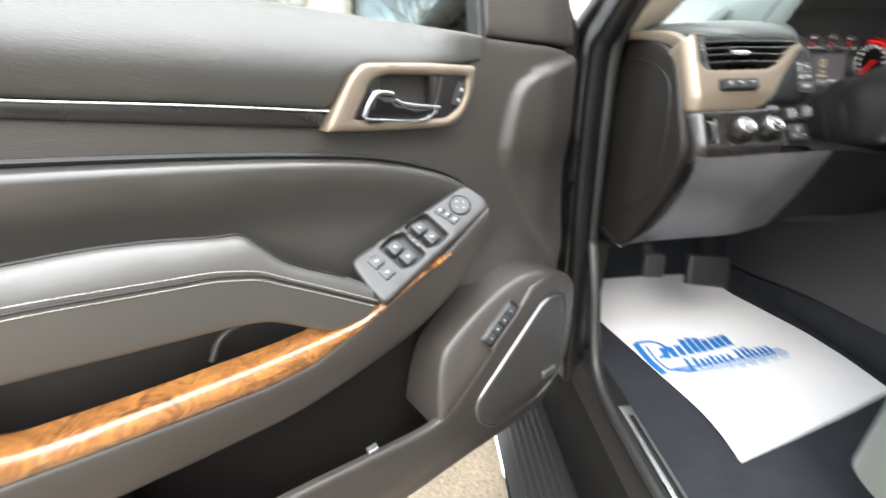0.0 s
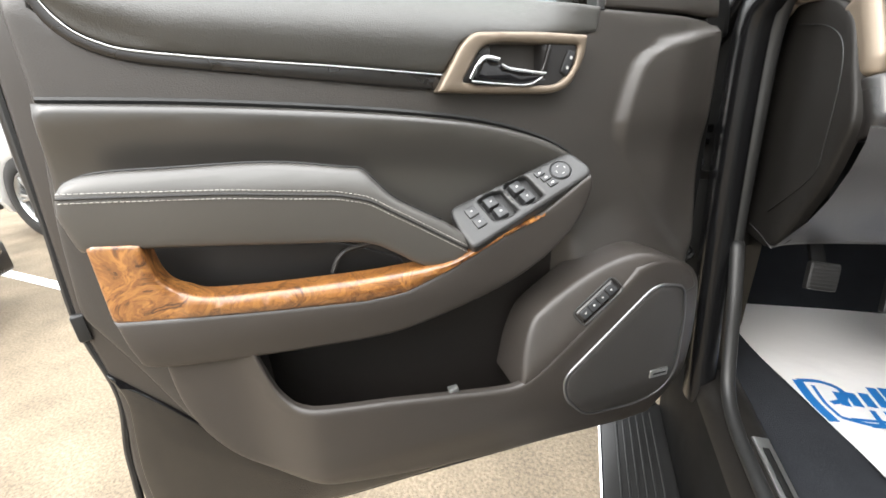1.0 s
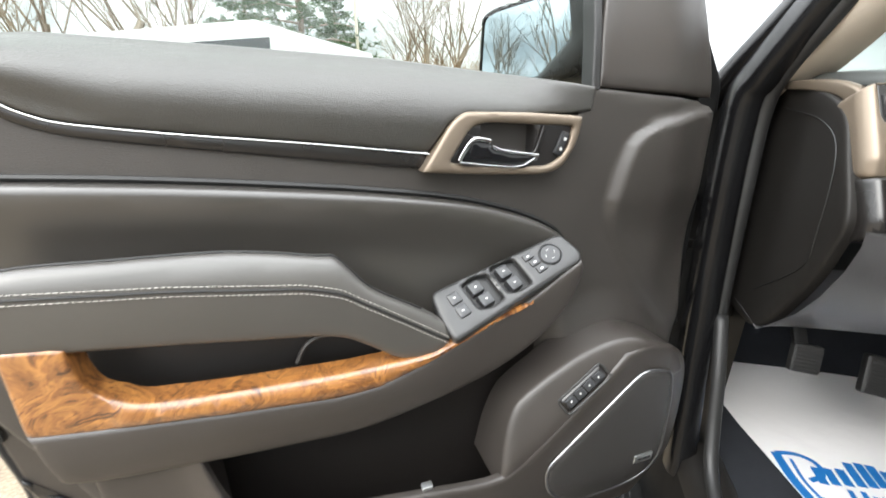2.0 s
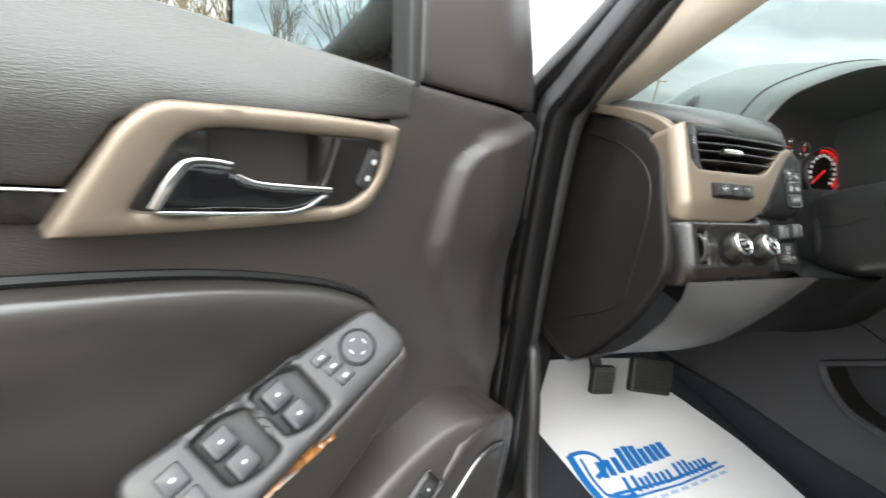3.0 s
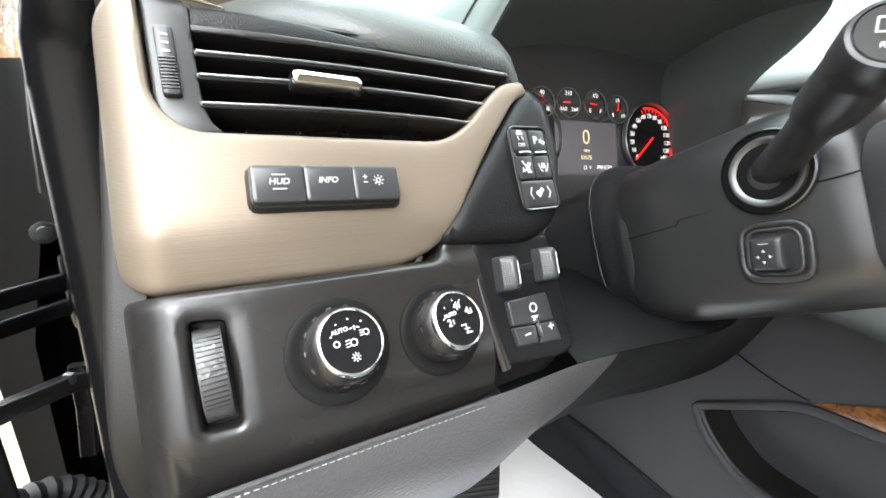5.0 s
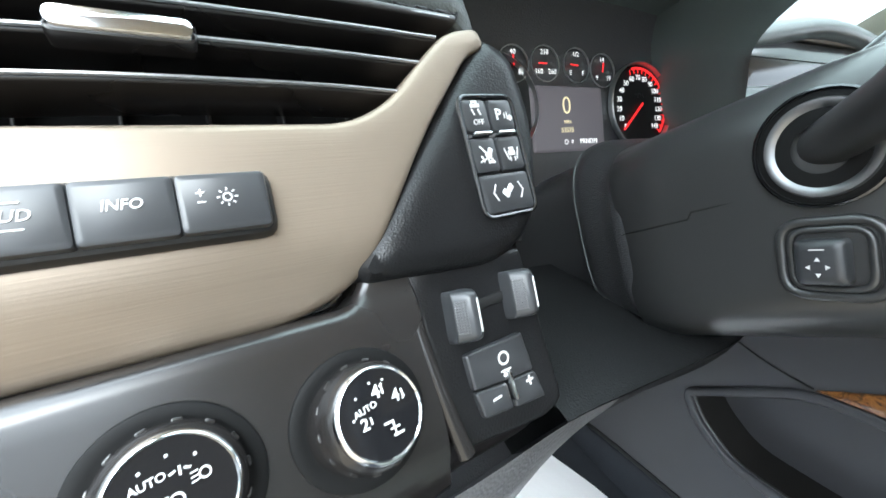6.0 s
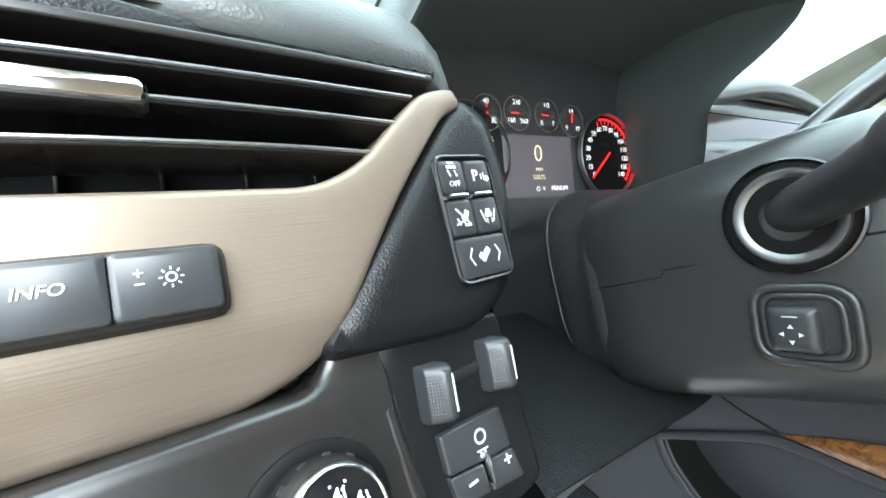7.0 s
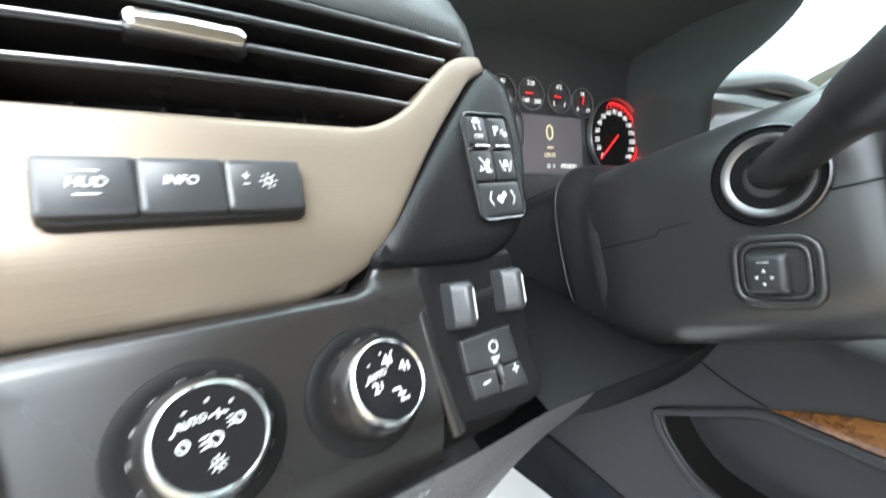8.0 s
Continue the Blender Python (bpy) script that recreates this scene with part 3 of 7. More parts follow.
# burl wood sweep, and the moulded box below it
wood_low = [(-1.022, 1.112), (-0.96, 1.103), (-0.814, 1.086), (-0.689, 1.074), (-0.625, 1.077), (-0.545, 1.104), (-0.46, 1.141), (-0.378, 1.170)]
wood_in = [(-0.376, 1.176), (-0.46, 1.155), (-0.521, 1.130), (-0.562, 1.117), (-0.638, 1.113), (-0.726, 1.115), (-0.884, 1.126), (-0.931, 1.141), (-0.955, 1.163), (-0.963, 1.215)]


def wood_base(u, v):
    low = np.interp(u, [p[0] for p in wood_low], [p[1] for p in wood_low])
    top = np.interp(u, [p[0] for p in wood_in][::-1], [p[1] for p in wood_in][::-1])
    t = np.clip((v - low) / np.maximum(top - low, 0.008), 0, 1)
    return 0.080 + 0.008 * np.sin(t * math.pi) * (u > -0.94)


wood = spline(wood_low, 5) + spline(wood_in, 5) + [(-1.02, 1.222)]
part("wood_trim", panel(wood, MO, wood_base, r=0.005, thick=0.03, step=0.010), M_WOOD, door, "glossy orange-brown burl wood trim")
box_low = [(-1.020, 1.112), (-1.012, 1.06), (-0.995, 1.030), (-0.876, 1.013), (-0.744, 1.003), (-0.634, 1.003), (-0.502, 1.037), (-0.385, 1.09), (-0.318, 1.15), (-0.293, 1.205), (-0.296, 1.228)]
box = spline(box_low, 4) + [(-0.31, 1.222), (-0.378, 1.180)] + [(u, v + 0.003) for u, v in wood_low[::-1][1:]]
part("grip_box", panel(box, MO, lambda u, v: 0.083 - 0.012 * smooth01((1.07 - v) / 0.07), r=0.007, back=0.0, step=0.014), M_TRIM, door, "dark moulded pull grip below the wood")
part("grip_rib", sweep(dpath([(-0.735, 1.112, .03), (-0.722, 1.135, .028), (-0.70, 1.146, .026), (-0.64, 1.150, .022)]), circle(0.004, 6)), M_TRIM, door)

# sheets at the back of grip and pocket, coloured for the shade there
part("grip_shade_lining", panel(rpoly([(-0.99, 1.09), (-0.99, 1.195), (-0.80, 1.175), (-0.70, 1.150), (-0.62, 1.110), (-0.60, 1.07), (-0.75, 1.06)], .01), MO, 0.0135, r=0.003, thick=0.01, step=0.05), M_SHADED_LINING, door, "lining of the pull grip, darkened for the shade inside")
part("pocket_shade_lining", panel(rpoly([(-0.90, 0.70), (-0.90, 1.03), (-0.47, 1.03), (-0.31, 1.115), (-0.27, 1.0), (-0.30, 0.70)], .01), MO, -0.024, r=0.003, thick=0.01, step=0.05), M_SHADED_LINING, door, "lining of the map pocket, darkened for the shade inside")
# lower panel with the map pocket, speaker pod
pocket_top = [(-0.257, 0.992), (-0.351, 0.914), (-0.415, 0.866), (-0.465, 0.856), (-0.572, 0.874), (-0.671, 0.892), (-0.800, 0.914), (-0.838, 0.937), (-0.857, 0.979), (-0.872, 1.046)]
low_out = [(-0.990, 1.056), (-0.988, 0.964), (-0.970, 0.889), (-0.931, 0.820), (-0.873, 0.770), (-0.78, 0.735), (-0.691, 0.712), (-0.526, 0.687), (-0.339, 0.676), (-0.2, 0.666), (-0.11, 0.668)]
pod_right = [(-0.062, 0.705), (-0.04, 0.77), (-0.03, 0.87), (-0.036, 0.97), (-0.058, 1.015), (-0.10, 1.044), (-0.15, 1.058), (-0.2, 1.048)]


def low_base(u, v):
    return 0.108 - 0.022 * smooth01((0.80 - v) / 0.12) - 0.046 * smooth01((-0.79 - u) / 0.12) - 0.012 * smooth01((u + 0.12) / 0.10)


lower = spline(low_out, 4) + spline(pod_right, 4) + spline(pocket_top, 4)
low_part = part("lower_panel", panel(lower, MO, low_base, r=0.008, thick=0.008, step=0.015), M_TRIM, door, "dark moulded lower door panel with map pocket")
side = spline(low_out, 4) + spline(pod_right, 4)
part("panel_side", loft([[MO @ Vector((u, v, float(low_base(u, v)) - d)) for u, v in side] for d in (0.008, 0.03)] + [[MO @ Vector((u, v, -0.03)) for u, v in side]]), M_TRIM, low_part)
flank = spline([(-0.440, 0.835), (-0.424, 0.907), (-0.402, 0.960), (-0.376, 0.986), (-0.316, 1.024), (-0.257, 1.053), (-0.195, 1.070), (-0.141, 1.062), (-0.079, 1.026), (-0.05, 0.98)], 4) + [(-0.12, 0.96), (-0.25, 0.95), (-0.36, 0.87)]


def pod_base(u, v):
    away = np.maximum(0, -0.586 * (u + 0.319) + 0.81 * (v - 0.946))
    return 0.106 - 0.50 * away


part("speaker_pod", panel([tuple(p) for p in flank], MO, pod_base, r=0.009, back=-0.002, step=0.014), M_TRIM, door, "dark moulded speaker pod")

spk = rpoly([(-0.160, 1.012, .03), (-0.092, 0.994, .02), (-0.076, 0.93, .05), (-0.075, 0.80, .04), (-0.098, 0.742, .03), (-0.155, 0.718, .03), (-0.285, 0.728, .03), (-0.345, 0.80, .02), (-0.352, 0.850, .03)], .02)
grille_mat, gn, gl_, gb = principled("perforated_grille")
g_co, g_v, g_r, g_b = gn.new("ShaderNodeTexCoord"), gn.new("ShaderNodeTexVoronoi"), gn.new("ShaderNodeMapRange"), gn.new("ShaderNodeBump")
g_v.inputs["Scale"].default_value, g_v.inputs["Randomness"].default_value = 620.0, 1.0
gl_.new(g_co.outputs["Object"], g_v.inputs["Vector"])
g_r.inputs["From Min"].default_value, g_r.inputs["From Max"].default_value = 0.28, 0.42
gl_.new(g_v.outputs["Distance"], g_r.inputs["Value"])
g_mix = gn.new("ShaderNodeMixRGB")
g_mix.inputs["Color1"].default_value, g_mix.inputs["Color2"].default_value = (0.004, 0.004, 0.004, 1), (0.045, 0.042, 0.040, 1)
gl_.new(g_r.outputs["Result"], g_mix.inputs["Fac"])
gl_.new(g_mix.outputs["Color"], gb.inputs["Base Color"])
gl_.new(g_r.outputs["Result"], g_b.inputs["Height"])
g_b.inputs["Strength"].default_value, g_b.inputs["Distance"].default_value = 0.6, 0.001
gl_.new(g_b.outputs["Normal"], gb.inputs["Normal"])
gb.inputs["Roughness"].default_value = 0.45


def spk_face(u, v):
    return low_base(u, v) + 0.006


grille = part("speaker_grille", panel(spk, MO, spk_face, r=0.010, thick=0.02, step=0.014), grille_mat, door, "dark perforated speaker grille")
part("grille_ring", sweep([MO @ Vector((p[0], p[1], float(low_base(p[0], p[1])) + 0.0035)) for p in spk], circle(0.0030, 8), up=(0.57, -0.82, 0), closed=True), M_STEEL, grille, "dull silver speaker ring")
mb = on(MO, -0.129, 0.804, float(low_base(-0.129, 0.804)) + 0.005, turn=-2)
badge = part("badge", rbox(0.044, 0.018, 0.004, mb, 0.0015), M_SATIN, grille, "small silver speaker badge")
part("badge_mark", rbox(0.032, 0.004, 0.0006, mb @ pose(0, 0, 0.004), 0.0005), M_DARK, badge)
part("pocket_clip", rbox(0.018, 0.008, 0.012, on(MO, -0.565, 0.878, 0.088), 0.002), M_SATIN, door, "small grey clip in the map pocket")

mm = on(MO, -0.278, 0.994, float(pod_base(-0.278, 0.994)) - 0.002, turn=37, tip=-26)
mem = part("memory_switch", rbox(0.098, 0.029, 0.005, mm, 0.007), M_PLASTIC, door, "seat memory switch with four keys")
part("switch_frame", sweep([mm @ Vector((x, y, .0045)) for x, y in rect(.101, .032, .009, 5)], circle(.0016, 8), up=(0.57, -0.82, 0), closed=True), M_SWITCH, mem, "grey frame of the switch")
for i in range(4):
    k = part("key", rbox(0.0195, 0.017, 0.0022, mm @ pose(-0.0320 + i * 0.0212, 0, 0.005), 0.002), M_BUTTON, mem)
    part("mark", rbox(0.003, 0.003, 0.0003, mm @ pose(-0.0320 + i * 0.0212, 0, 0.0072), 0.0006), M_ICON, k)

# window switch plate
MS = basis((-0.1062, 0.5161, 1.144), (0.737, 0.577, 0.352), (-0.6549, 0.4805, 0.5833), (0.1674, -0.6604, 0.732))
plate = rpoly([(0.004, -0.010, .012), (0.243, 0.000, .016), (0.252, 0.014, .012), (0.245, 0.054, .012), (0.232, 0.060, .010), (0.010, 0.075, .014), (0.003, 0.035, .02)])
wells = [rpoly([(x + 0.003, 0.017, .003), (x + 0.022, 0.009, .02), (x + 0.045, 0.0115, .003), (x + 0.043, 0.057, .003), (x + 0.022, 0.065, .02), (x, 0.061, .003)], .004) for x in (0.0585, 0.1095)]
sw = part("switch_plate", panel(plate, MS, 0.0, r=0.006, thick=0.020, step=0.012, holes=wells), M_SWITCH, door, "satin grey window switch plate")
for i, w in enumerate(wells):
    x = 0.083 + i * 0.0515
    part("switch_well", rbox(0.050, 0.062, 0.002, on(MS, x, 0.037, -0.014, turn=0), 0.001), M_DARK, sw)
    for j, (dx, y) in enumerate(((-0.010, 0.047), (-0.006, 0.023))):
        mk = on(MS, x + dx, y, -0.010, turn=3, yaw=9)
        k = part("window_switch", rbox(0.021, 0.021, 0.0125, mk, 0.003), M_BUTTON, sw)
        part("mark", rbox(0.0038, 0.0028, 0.0003, mk @ pose(0, 0, 0.0125), 0.001), M_ICON, k)
for j, y in enumerate((0.048, 0.025)):
    mk = on(MS, 0.038 + j * 0.001, y, 0.0, turn=2)
    k = part("lock_switch", rbox(0.019, 0.020, 0.0035, mk, 0.003), M_BUTTON, sw)
    part("mark", rbox(0.0038, 0.0028, 0.0003, mk @ pose(0, 0, 0.0035), 0.001), M_ICON, k)
for j, (x, y) in enumerate(((0.173, 0.048), (0.177, 0.035), (0.180, 0.021))):
    mk = on(MS, x, y, 0.0, turn=2)
    k = part("mirror_key", rbox(0.017, 0.0115, 0.003, mk, 0.002), M_BUTTON, sw)
    part("mark", rbox(0.005, 0.0025, 0.0003, mk @ pose(0, 0, 0.003), 0.0008), M_ICON, k)
mk = on(MS, 0.206, 0.034, 0.0)
k = part("mirror_pad", lathe([(0.0185, -0.001), (0.0185, 0.002), (0.0165, 0.0035), (0.0150, 0.0022), (0.0, 0.0026)], mk, 28), M_BUTTON, sw)
part("mark", join(*[rbox(0.005, 0.0012, 0.0003, mk @ pose(x, y, 0.0026, 0, 0, r), 0.0004) for x, y, r in ((0.008, 0, 90), (-0.008, 0, 90), (0, 0.008, 0), (0, -0.008, 0))]), M_ICON, k)

# inside handle
bez_out = rpoly([(-0.540, 1.372, .004), (-0.497, 1.437, .02), (-0.478, 1.452, .025), (-0.37, 1.450, .05), (-0.281, 1.443, .006), (-0.287, 1.405, .02), (-0.312, 1.366, .025), (-0.345, 1.358, .02), (-0.45, 1.364, .05)])
bez_in = rpoly([(-0.499, 1.384, .006), (-0.466, 1.432, .02), (-0.44, 1.437, .02), (-0.298, 1.429, .006), (-0.306, 1.393, .015), (-0.335, 1.371, .015), (-0.45, 1.376, .03)])
part("handle_bezel", panel(bez_out, MO, lambda u, v: 0.031 + 0.0 * u, r=0.006, back=0.0, step=0.012, holes=[bez_in]), M_TAN, door, "champagne metal bezel round the inside handle")
part("handle_cup", panel(rpoly([(-0.502, 1.380), (-0.466, 1.436), (-0.295, 1.433), (-0.306, 1.386), (-0.335, 1.367)], .01), MO,
     lambda u, v: 0.024 - 0.05 * smooth01((u + 0.452) / 0.02) * smooth01((-0.352 - u) / 0.03) * smooth01((v - 1.378) / 0.014), r=0.002, back=-0.03, step=0.006), M_PLASTIC, door, "dark recess behind the inside handle")
lev = rpoly([(-0.488, 1.386, .004), (-0.468, 1.416, .005), (-0.440, 1.412, .003), (-0.434, 1.402, .008), (-0.400, 1.394, .03), (-0.359, 1.389, .004), (-0.378, 1.377, .008), (-0.40, 1.374, .02)])
lever = part("door_handle", panel(lev, MO, lambda u, v: 0.034 + 0.004 * smooth01((-0.44 - u) / 0.04), r=0.004, thick=0.012, step=0.008), M_GLOSS, door, "black and chrome inside door handle")
part("handle_edge", sweep(dpath([(-0.488, 1.387, .037), (-0.478, 1.404, .039), (-0.467, 1.415, .0385), (-0.452, 1.4145, .037), (-0.4405, 1.412, .036)], 4), rect(0.006, 0.004, 0.0015), up=(0.57, -0.82, 0)), M_CHROME, lever, "chrome handle edge")
part("handle_edge", sweep(dpath([(-0.437, 1.405, .036), (-0.425, 1.399, .036), (-0.40, 1.3945, .0355), (-0.36, 1.389, .034)], 4), rect(0.0045, 0.004, 0.0015), up=(0.57, -0.82, 0)), M_CHROME, lever, "chrome handle edge")
part("handle_edge", sweep(dpath([(-0.487, 1.384, .036), (-0.43, 1.3765, .035), (-0.39, 1.374, .034), (-0.365, 1.384, .033)], 5), rect(0.003, 0.003, 0.001), up=(0.57, -0.82, 0)), M_CHROME, lever, "chrome handle edge")
part("cup_fin", sweep(dpath([(-0.350, 1.430, .028), (-0.362, 1.395, .028), (-0.38, 1.376, .028)], 4), rect(0.006, 0.008, 0.002), up=(0.57, -0.82, 0)), M_PLASTIC, door)
ml = on(MO, -0.316, 1.4035, 0.025, turn=-24)
lk = part("lock_switch", rbox(0.014, 0.037, 0.005, ml, 0.003), M_BUTTON, door, "power lock switch")
for y in (0.008, -0.008):
    part("mark", rbox(0.005, 0.005, 0.0003, ml @ pose(0.001, y, 0.005), 0.001), M_ICON, lk)

# mirror sail trim, window frame, glass
sail = rpoly([(-0.236, 1.486, .004), (0.036, 1.469, .004), (0.032, 1.53, .03), (0.006, 1.64, .08), (-0.072, 1.80, .05), (-0.17, 1.84, .02), (-0.226, 1.62, .08)])
part("sail_cover", panel(sail, MO, lambda u, v: 0.004 - 0.16 * np.maximum(v - 1.49, 0) - 0.024 * smooth01((u + 0.10) / 0.13), r=0.005, thick=0.04, step=0.02), M_TRIM, door, "dark mirror corner cover")
part("run_channel", sweep(dpath([(-0.243, 1.480, -.01), (-0.238, 1.56, -.024), (-0.232, 1.64, -.04), (-0.19, 1.82, -.07)]), rect(0.016, 0.03, 0.004), up=(0.57, -0.82, 0)), M_RUBBER, door)
frame_pts = [(-1.083, 1.16, -.062), (-1.078, 1.30, -.058), (-1.068, 1.42, -.050), (-1.072, 1.50, -.042), (-1.09, 1.60, -.045), (-1.10, 1.72, -.066), (-1.08, 1.84, -.085)]
part("window_post", sweep(dpath(frame_pts), rect(0.085, 0.05, 0.012), up=(0.57, -0.82, 0)), M_PLASTIC, door, "satin black window frame post")
part("window_post", sweep(dpath([(-1.08, 1.85, -.087), (-0.7, 1.93, -.10), (-0.3, 1.92, -.10), (-0.14, 1.85, -.085)]), rect(0.05, 0.05, 0.01), up=(0.57, -0.82, 0)), M_PAINT, door, "black window frame header")
glass = part("window_glass", panel([(-1.06, 1.50), (-0.23, 1.47), (-0.2, 1.84), (-1.07, 1.86)], MO @ Matrix.Shear("XY", 4, (0, 0)), lambda u, v: -0.035 - 0.16 * (v - 1.49), r=0.001, thick=0.004, step=0.15), M_GLASS, door, "clear lowered-tint side window")
glass.visible_shadow = False

part("sail_flange", panel(rpoly([(-0.19, 1.47, .01), (0.112, 1.44, .01), (0.108, 1.50, .02), (0.048, 1.60, .03), (-0.014, 1.70, .03), (-0.076, 1.80, .03), (-0.12, 1.86, .02), (-0.18, 1.86, .02)]), MO, lambda u, v: -0.058 - 0.08 * np.maximum(v - 1.49, 0), r=0.008, thick=0.03, step=0.03), M_JAMB, door, "black painted flange behind the mirror cover")
# outside mirror
MM = basis((-0.035, 0.97, 1.60), (0.866, -0.5, 0.0), (0.0, 0.0, 1.0), (-0.5, -0.866, 0.0)) @ pose(0, 0, 0, -3, 0, 0)
mirr = rpoly([(-0.147, -0.077, .012), (-0.145, 0.045, .02), (-0.12, 0.055, .03), (0.058, 0.068, .012), (0.077, -0.015, .012), (0.006, -0.083, .012)])
house = part("mirror_housing", panel(rpoly([(-0.158, -0.088, .02), (-0.156, 0.053, .02), (-0.12, 0.066, .03), (0.068, 0.080, .02), (0.15, 0.03, .03), (0.13, -0.06, .03), (0.06, -0.098, .02)]), MM, 0.006, r=0.010, thick=0.10, step=0.03, holes=[mirr]), M_PLASTIC, door, "black outside mirror housing")
k = len(mirr)
pane = [MM @ Vector((p[0], p[1], z)) for z in (0.0, -0.004) for p in mirr], [tuple(range(k)), tuple(range(2 * k - 1, k - 1, -1))] + [(i, i + k, (i + 1) % k + k, (i + 1) % k) for i in range(k)]
part("mirror_glass", pane, M_MIRROR, house, "mirror glass reflecting sky and bare trees")
part("mirror_arm", sweep([MM @ Vector((0.08, -0.04, -0.05)), MM @ Vector((0.14, -0.06, -0.03)), MO @ Vector((-0.08, 1.52, -0.07))], rect(0.05, 0.06, 0.015)), M_PLASTIC, door, "black mirror arm")

# hinge edge: latch striker notch, hinges, check strap, wiring boot
part("latch", join(rbox(0.022, 0.045, 0.016, on(MO, -1.105, 1.075, -0.02, yaw=-70), 0.004)), M_RUBBER, door, "dark door latch")


# ================= dashboard =================
def ddpath(pts, n=6):
    return [MD @ Vector(p) for p in spline(pts, n)]


def bars(m, rows, thick=0.00025):
    """Small printed strokes: (x, y, length, width, turn)."""
    return join(*[rbox(w, h, thick, m @ pose(x, y, 0, 0, 0, r), min(w, h) * 0.2) for x, y, w, h, r in rows])


dash = thing("dashboard", (0.9, 1.1, 1.0), "black grained dashboard with champagne metal vent surround", "dashboard")

tan = rpoly([(-.033, .160, .014), (-.033, .036, .012), (-.022, .027, .01), (.100, .0255, .02), (.125, .036, .012), (.1640, .091, .02), (.1970, .1285, .012), (.2095, .1335, .004), (.2060, .1430, .004),
             (.187, .1395, .015), (.169, .124, .02), (.150, .1055, .02), (.130, .0965, .02), (.0, .0985, .014), (-.012, .112, .012), (-.0145, .167, .004)])


def tan_base(a, b):
    return 0.004 - 0.016 * np.clip((-.014 - a) / .019, 0, 1) ** 2 - 0.42 * np.maximum(0, np.sqrt((0.051 - b) ** 2 + 1e-5) + 0.051 - b) * 0.5


bezel = part("vent_surround", panel(tan, MD, tan_base, r=0.0035, thick=0.028, step=0.006, fine=(-.034, -.010, .03, .165, .003)), M_TAN, dash, "brushed champagne metal vent surround")
part("surround_arm", sweep([Vector(p) for p in spline([(.4560, .806, 1.450), (.4560, .820, 1.461), (.4550, .838, 1.471), (.451, .875, 1.482), (.443, .94, 1.489), (.432, 1.0, 1.491)], 5)],
                           rect(.030, .020, .006), up=(1, 0, 0), grow=lambda f: (1.08 - .62 * f) * (.30 + .70 * float(smooth01(f / .26)))), M_TAN, dash, "champagne metal trim sweeping to the pillar")

# air vent
vent = part("air_vent", panel(rpoly([(-.0135, .165, .002), (.215, .150, .004), (.205, .128, .004), (.150, .096, .01), (-.004, .092, .01), (-.0135, .112, .01)], .003), MD, -0.045, r=0.002, thick=0.02, step=0.03), M_JAMB, dash, "black air vent with four slats")
part("vent_wall", join(sweep([MD @ Vector((-.001, .164, -.018)), MD @ Vector((.000, .100, -.018))], rect(.012, .036, .002), up=(0.107, -0.889, 0.445)),
                       sweep([MD @ Vector((-.008, .0945, -.02)), MD @ Vector((.13, .0925, -.02)), MD @ Vector((.156, .103, -.02)), MD @ Vector((.20, .138, -.02))], rect(.008, .034, .002), up=(0.107, -0.889, 0.445))), M_DARK, vent)
part("vent_frame", sweep(ddpath([(.007, .149, -.012), (.05, .1495, -.011), (.13, .1480, -.011), (.195, .1470, -.013)]), rect(.0035, .03, .001), up=(0.107, -0.889, 0.445)), M_PLASTIC, vent)
part("slat_edge", sweep(ddpath([(.0075, .1482, .0020), (.05, .1485, .0030), (.13, .1478, .0030), (.192, .1472, .0016)]), circle(.0008, 6)), M_STEEL, vent, "silver edge of the vent frame")
for b0, b1, a1 in ((.1378, .1365, .1815), (.1262, .1238, .1695), (.1122, .1102, .156)):
    s = part("slat", sweep(ddpath([(.007, b0, -.012), (.06, b0, -.010), (.12, (b0 + b1) / 2, -.010), (a1, b1, -.012)]), rect(.0030, .026, .0012), up=(0.107, -0.889, 0.445)), M_PLASTIC, vent)
    part("slat_edge", sweep(ddpath([(.0075, b0 + .0002, .0018), (.06, b0 + .0002, .0036), (.12, (b0 + b1) / 2, .0036), (a1, b1, .0016)]), circle(.0008, 6)), M_STEEL, s, "silver slat edge")
for i in range(6):
    a = .030 + i * .029
    part("fin", sweep([MD @ Vector((a, .15, -.038)), MD @ Vector((a - .003, .099, -.038))], rect(.0014, .012, .0005), up=(0.107, -0.889, 0.445)), M_DARK, vent)
mt = on(MD, .0655, .1244, .001, turn=-2)
tab = part("vent_tab", rbox(.037, .0078, .009, mt, .002), M_PLASTIC, vent, "vent tab with chrome strip")
part("tab_chrome", rbox(.0365, .0070, .0032, mt @ pose(0, .0005, .0078), .0028), M_CHROME, tab, "chrome strip")
side = part("vent_cheek", panel(rpoly([(-.0125, .166, .002), (.0062, .1635, .002), (.0075, .115, .01), (.0105, .1035, .006), (.0165, .0985, .004), (.000, .0970, .006), (-.0085, .1010, .006), (-.0112, .112, .01)], .003), MD, 0.0005, r=.002, thick=.012, step=.008), M_SWITCH, dash, "satin grey vent cheek with a ribbed thumbwheel")
part("vent_brow", panel(rpoly([(.0062, .1512, .001), (.05, .1500, .01), (.20, .1492, .002), (.202, .1535, .002), (.10, .158, .02), (.06, .1635, .01), (.0062, .1635, .001)], .002), MD, -.0005, r=.002, thick=.010, step=.012), M_POD, dash, "dark brow above the vent")
part("top_trim", sweep(ddpath([(-.0135, .1655, .001), (.0015, .1648, .002), (.012, .1645, .001), (.022, .1643, -.001)]), circle(.0014, 8), grow=lambda f: 1.1 - .7 * f), M_TAN, dash, "thin champagne strip along the top")
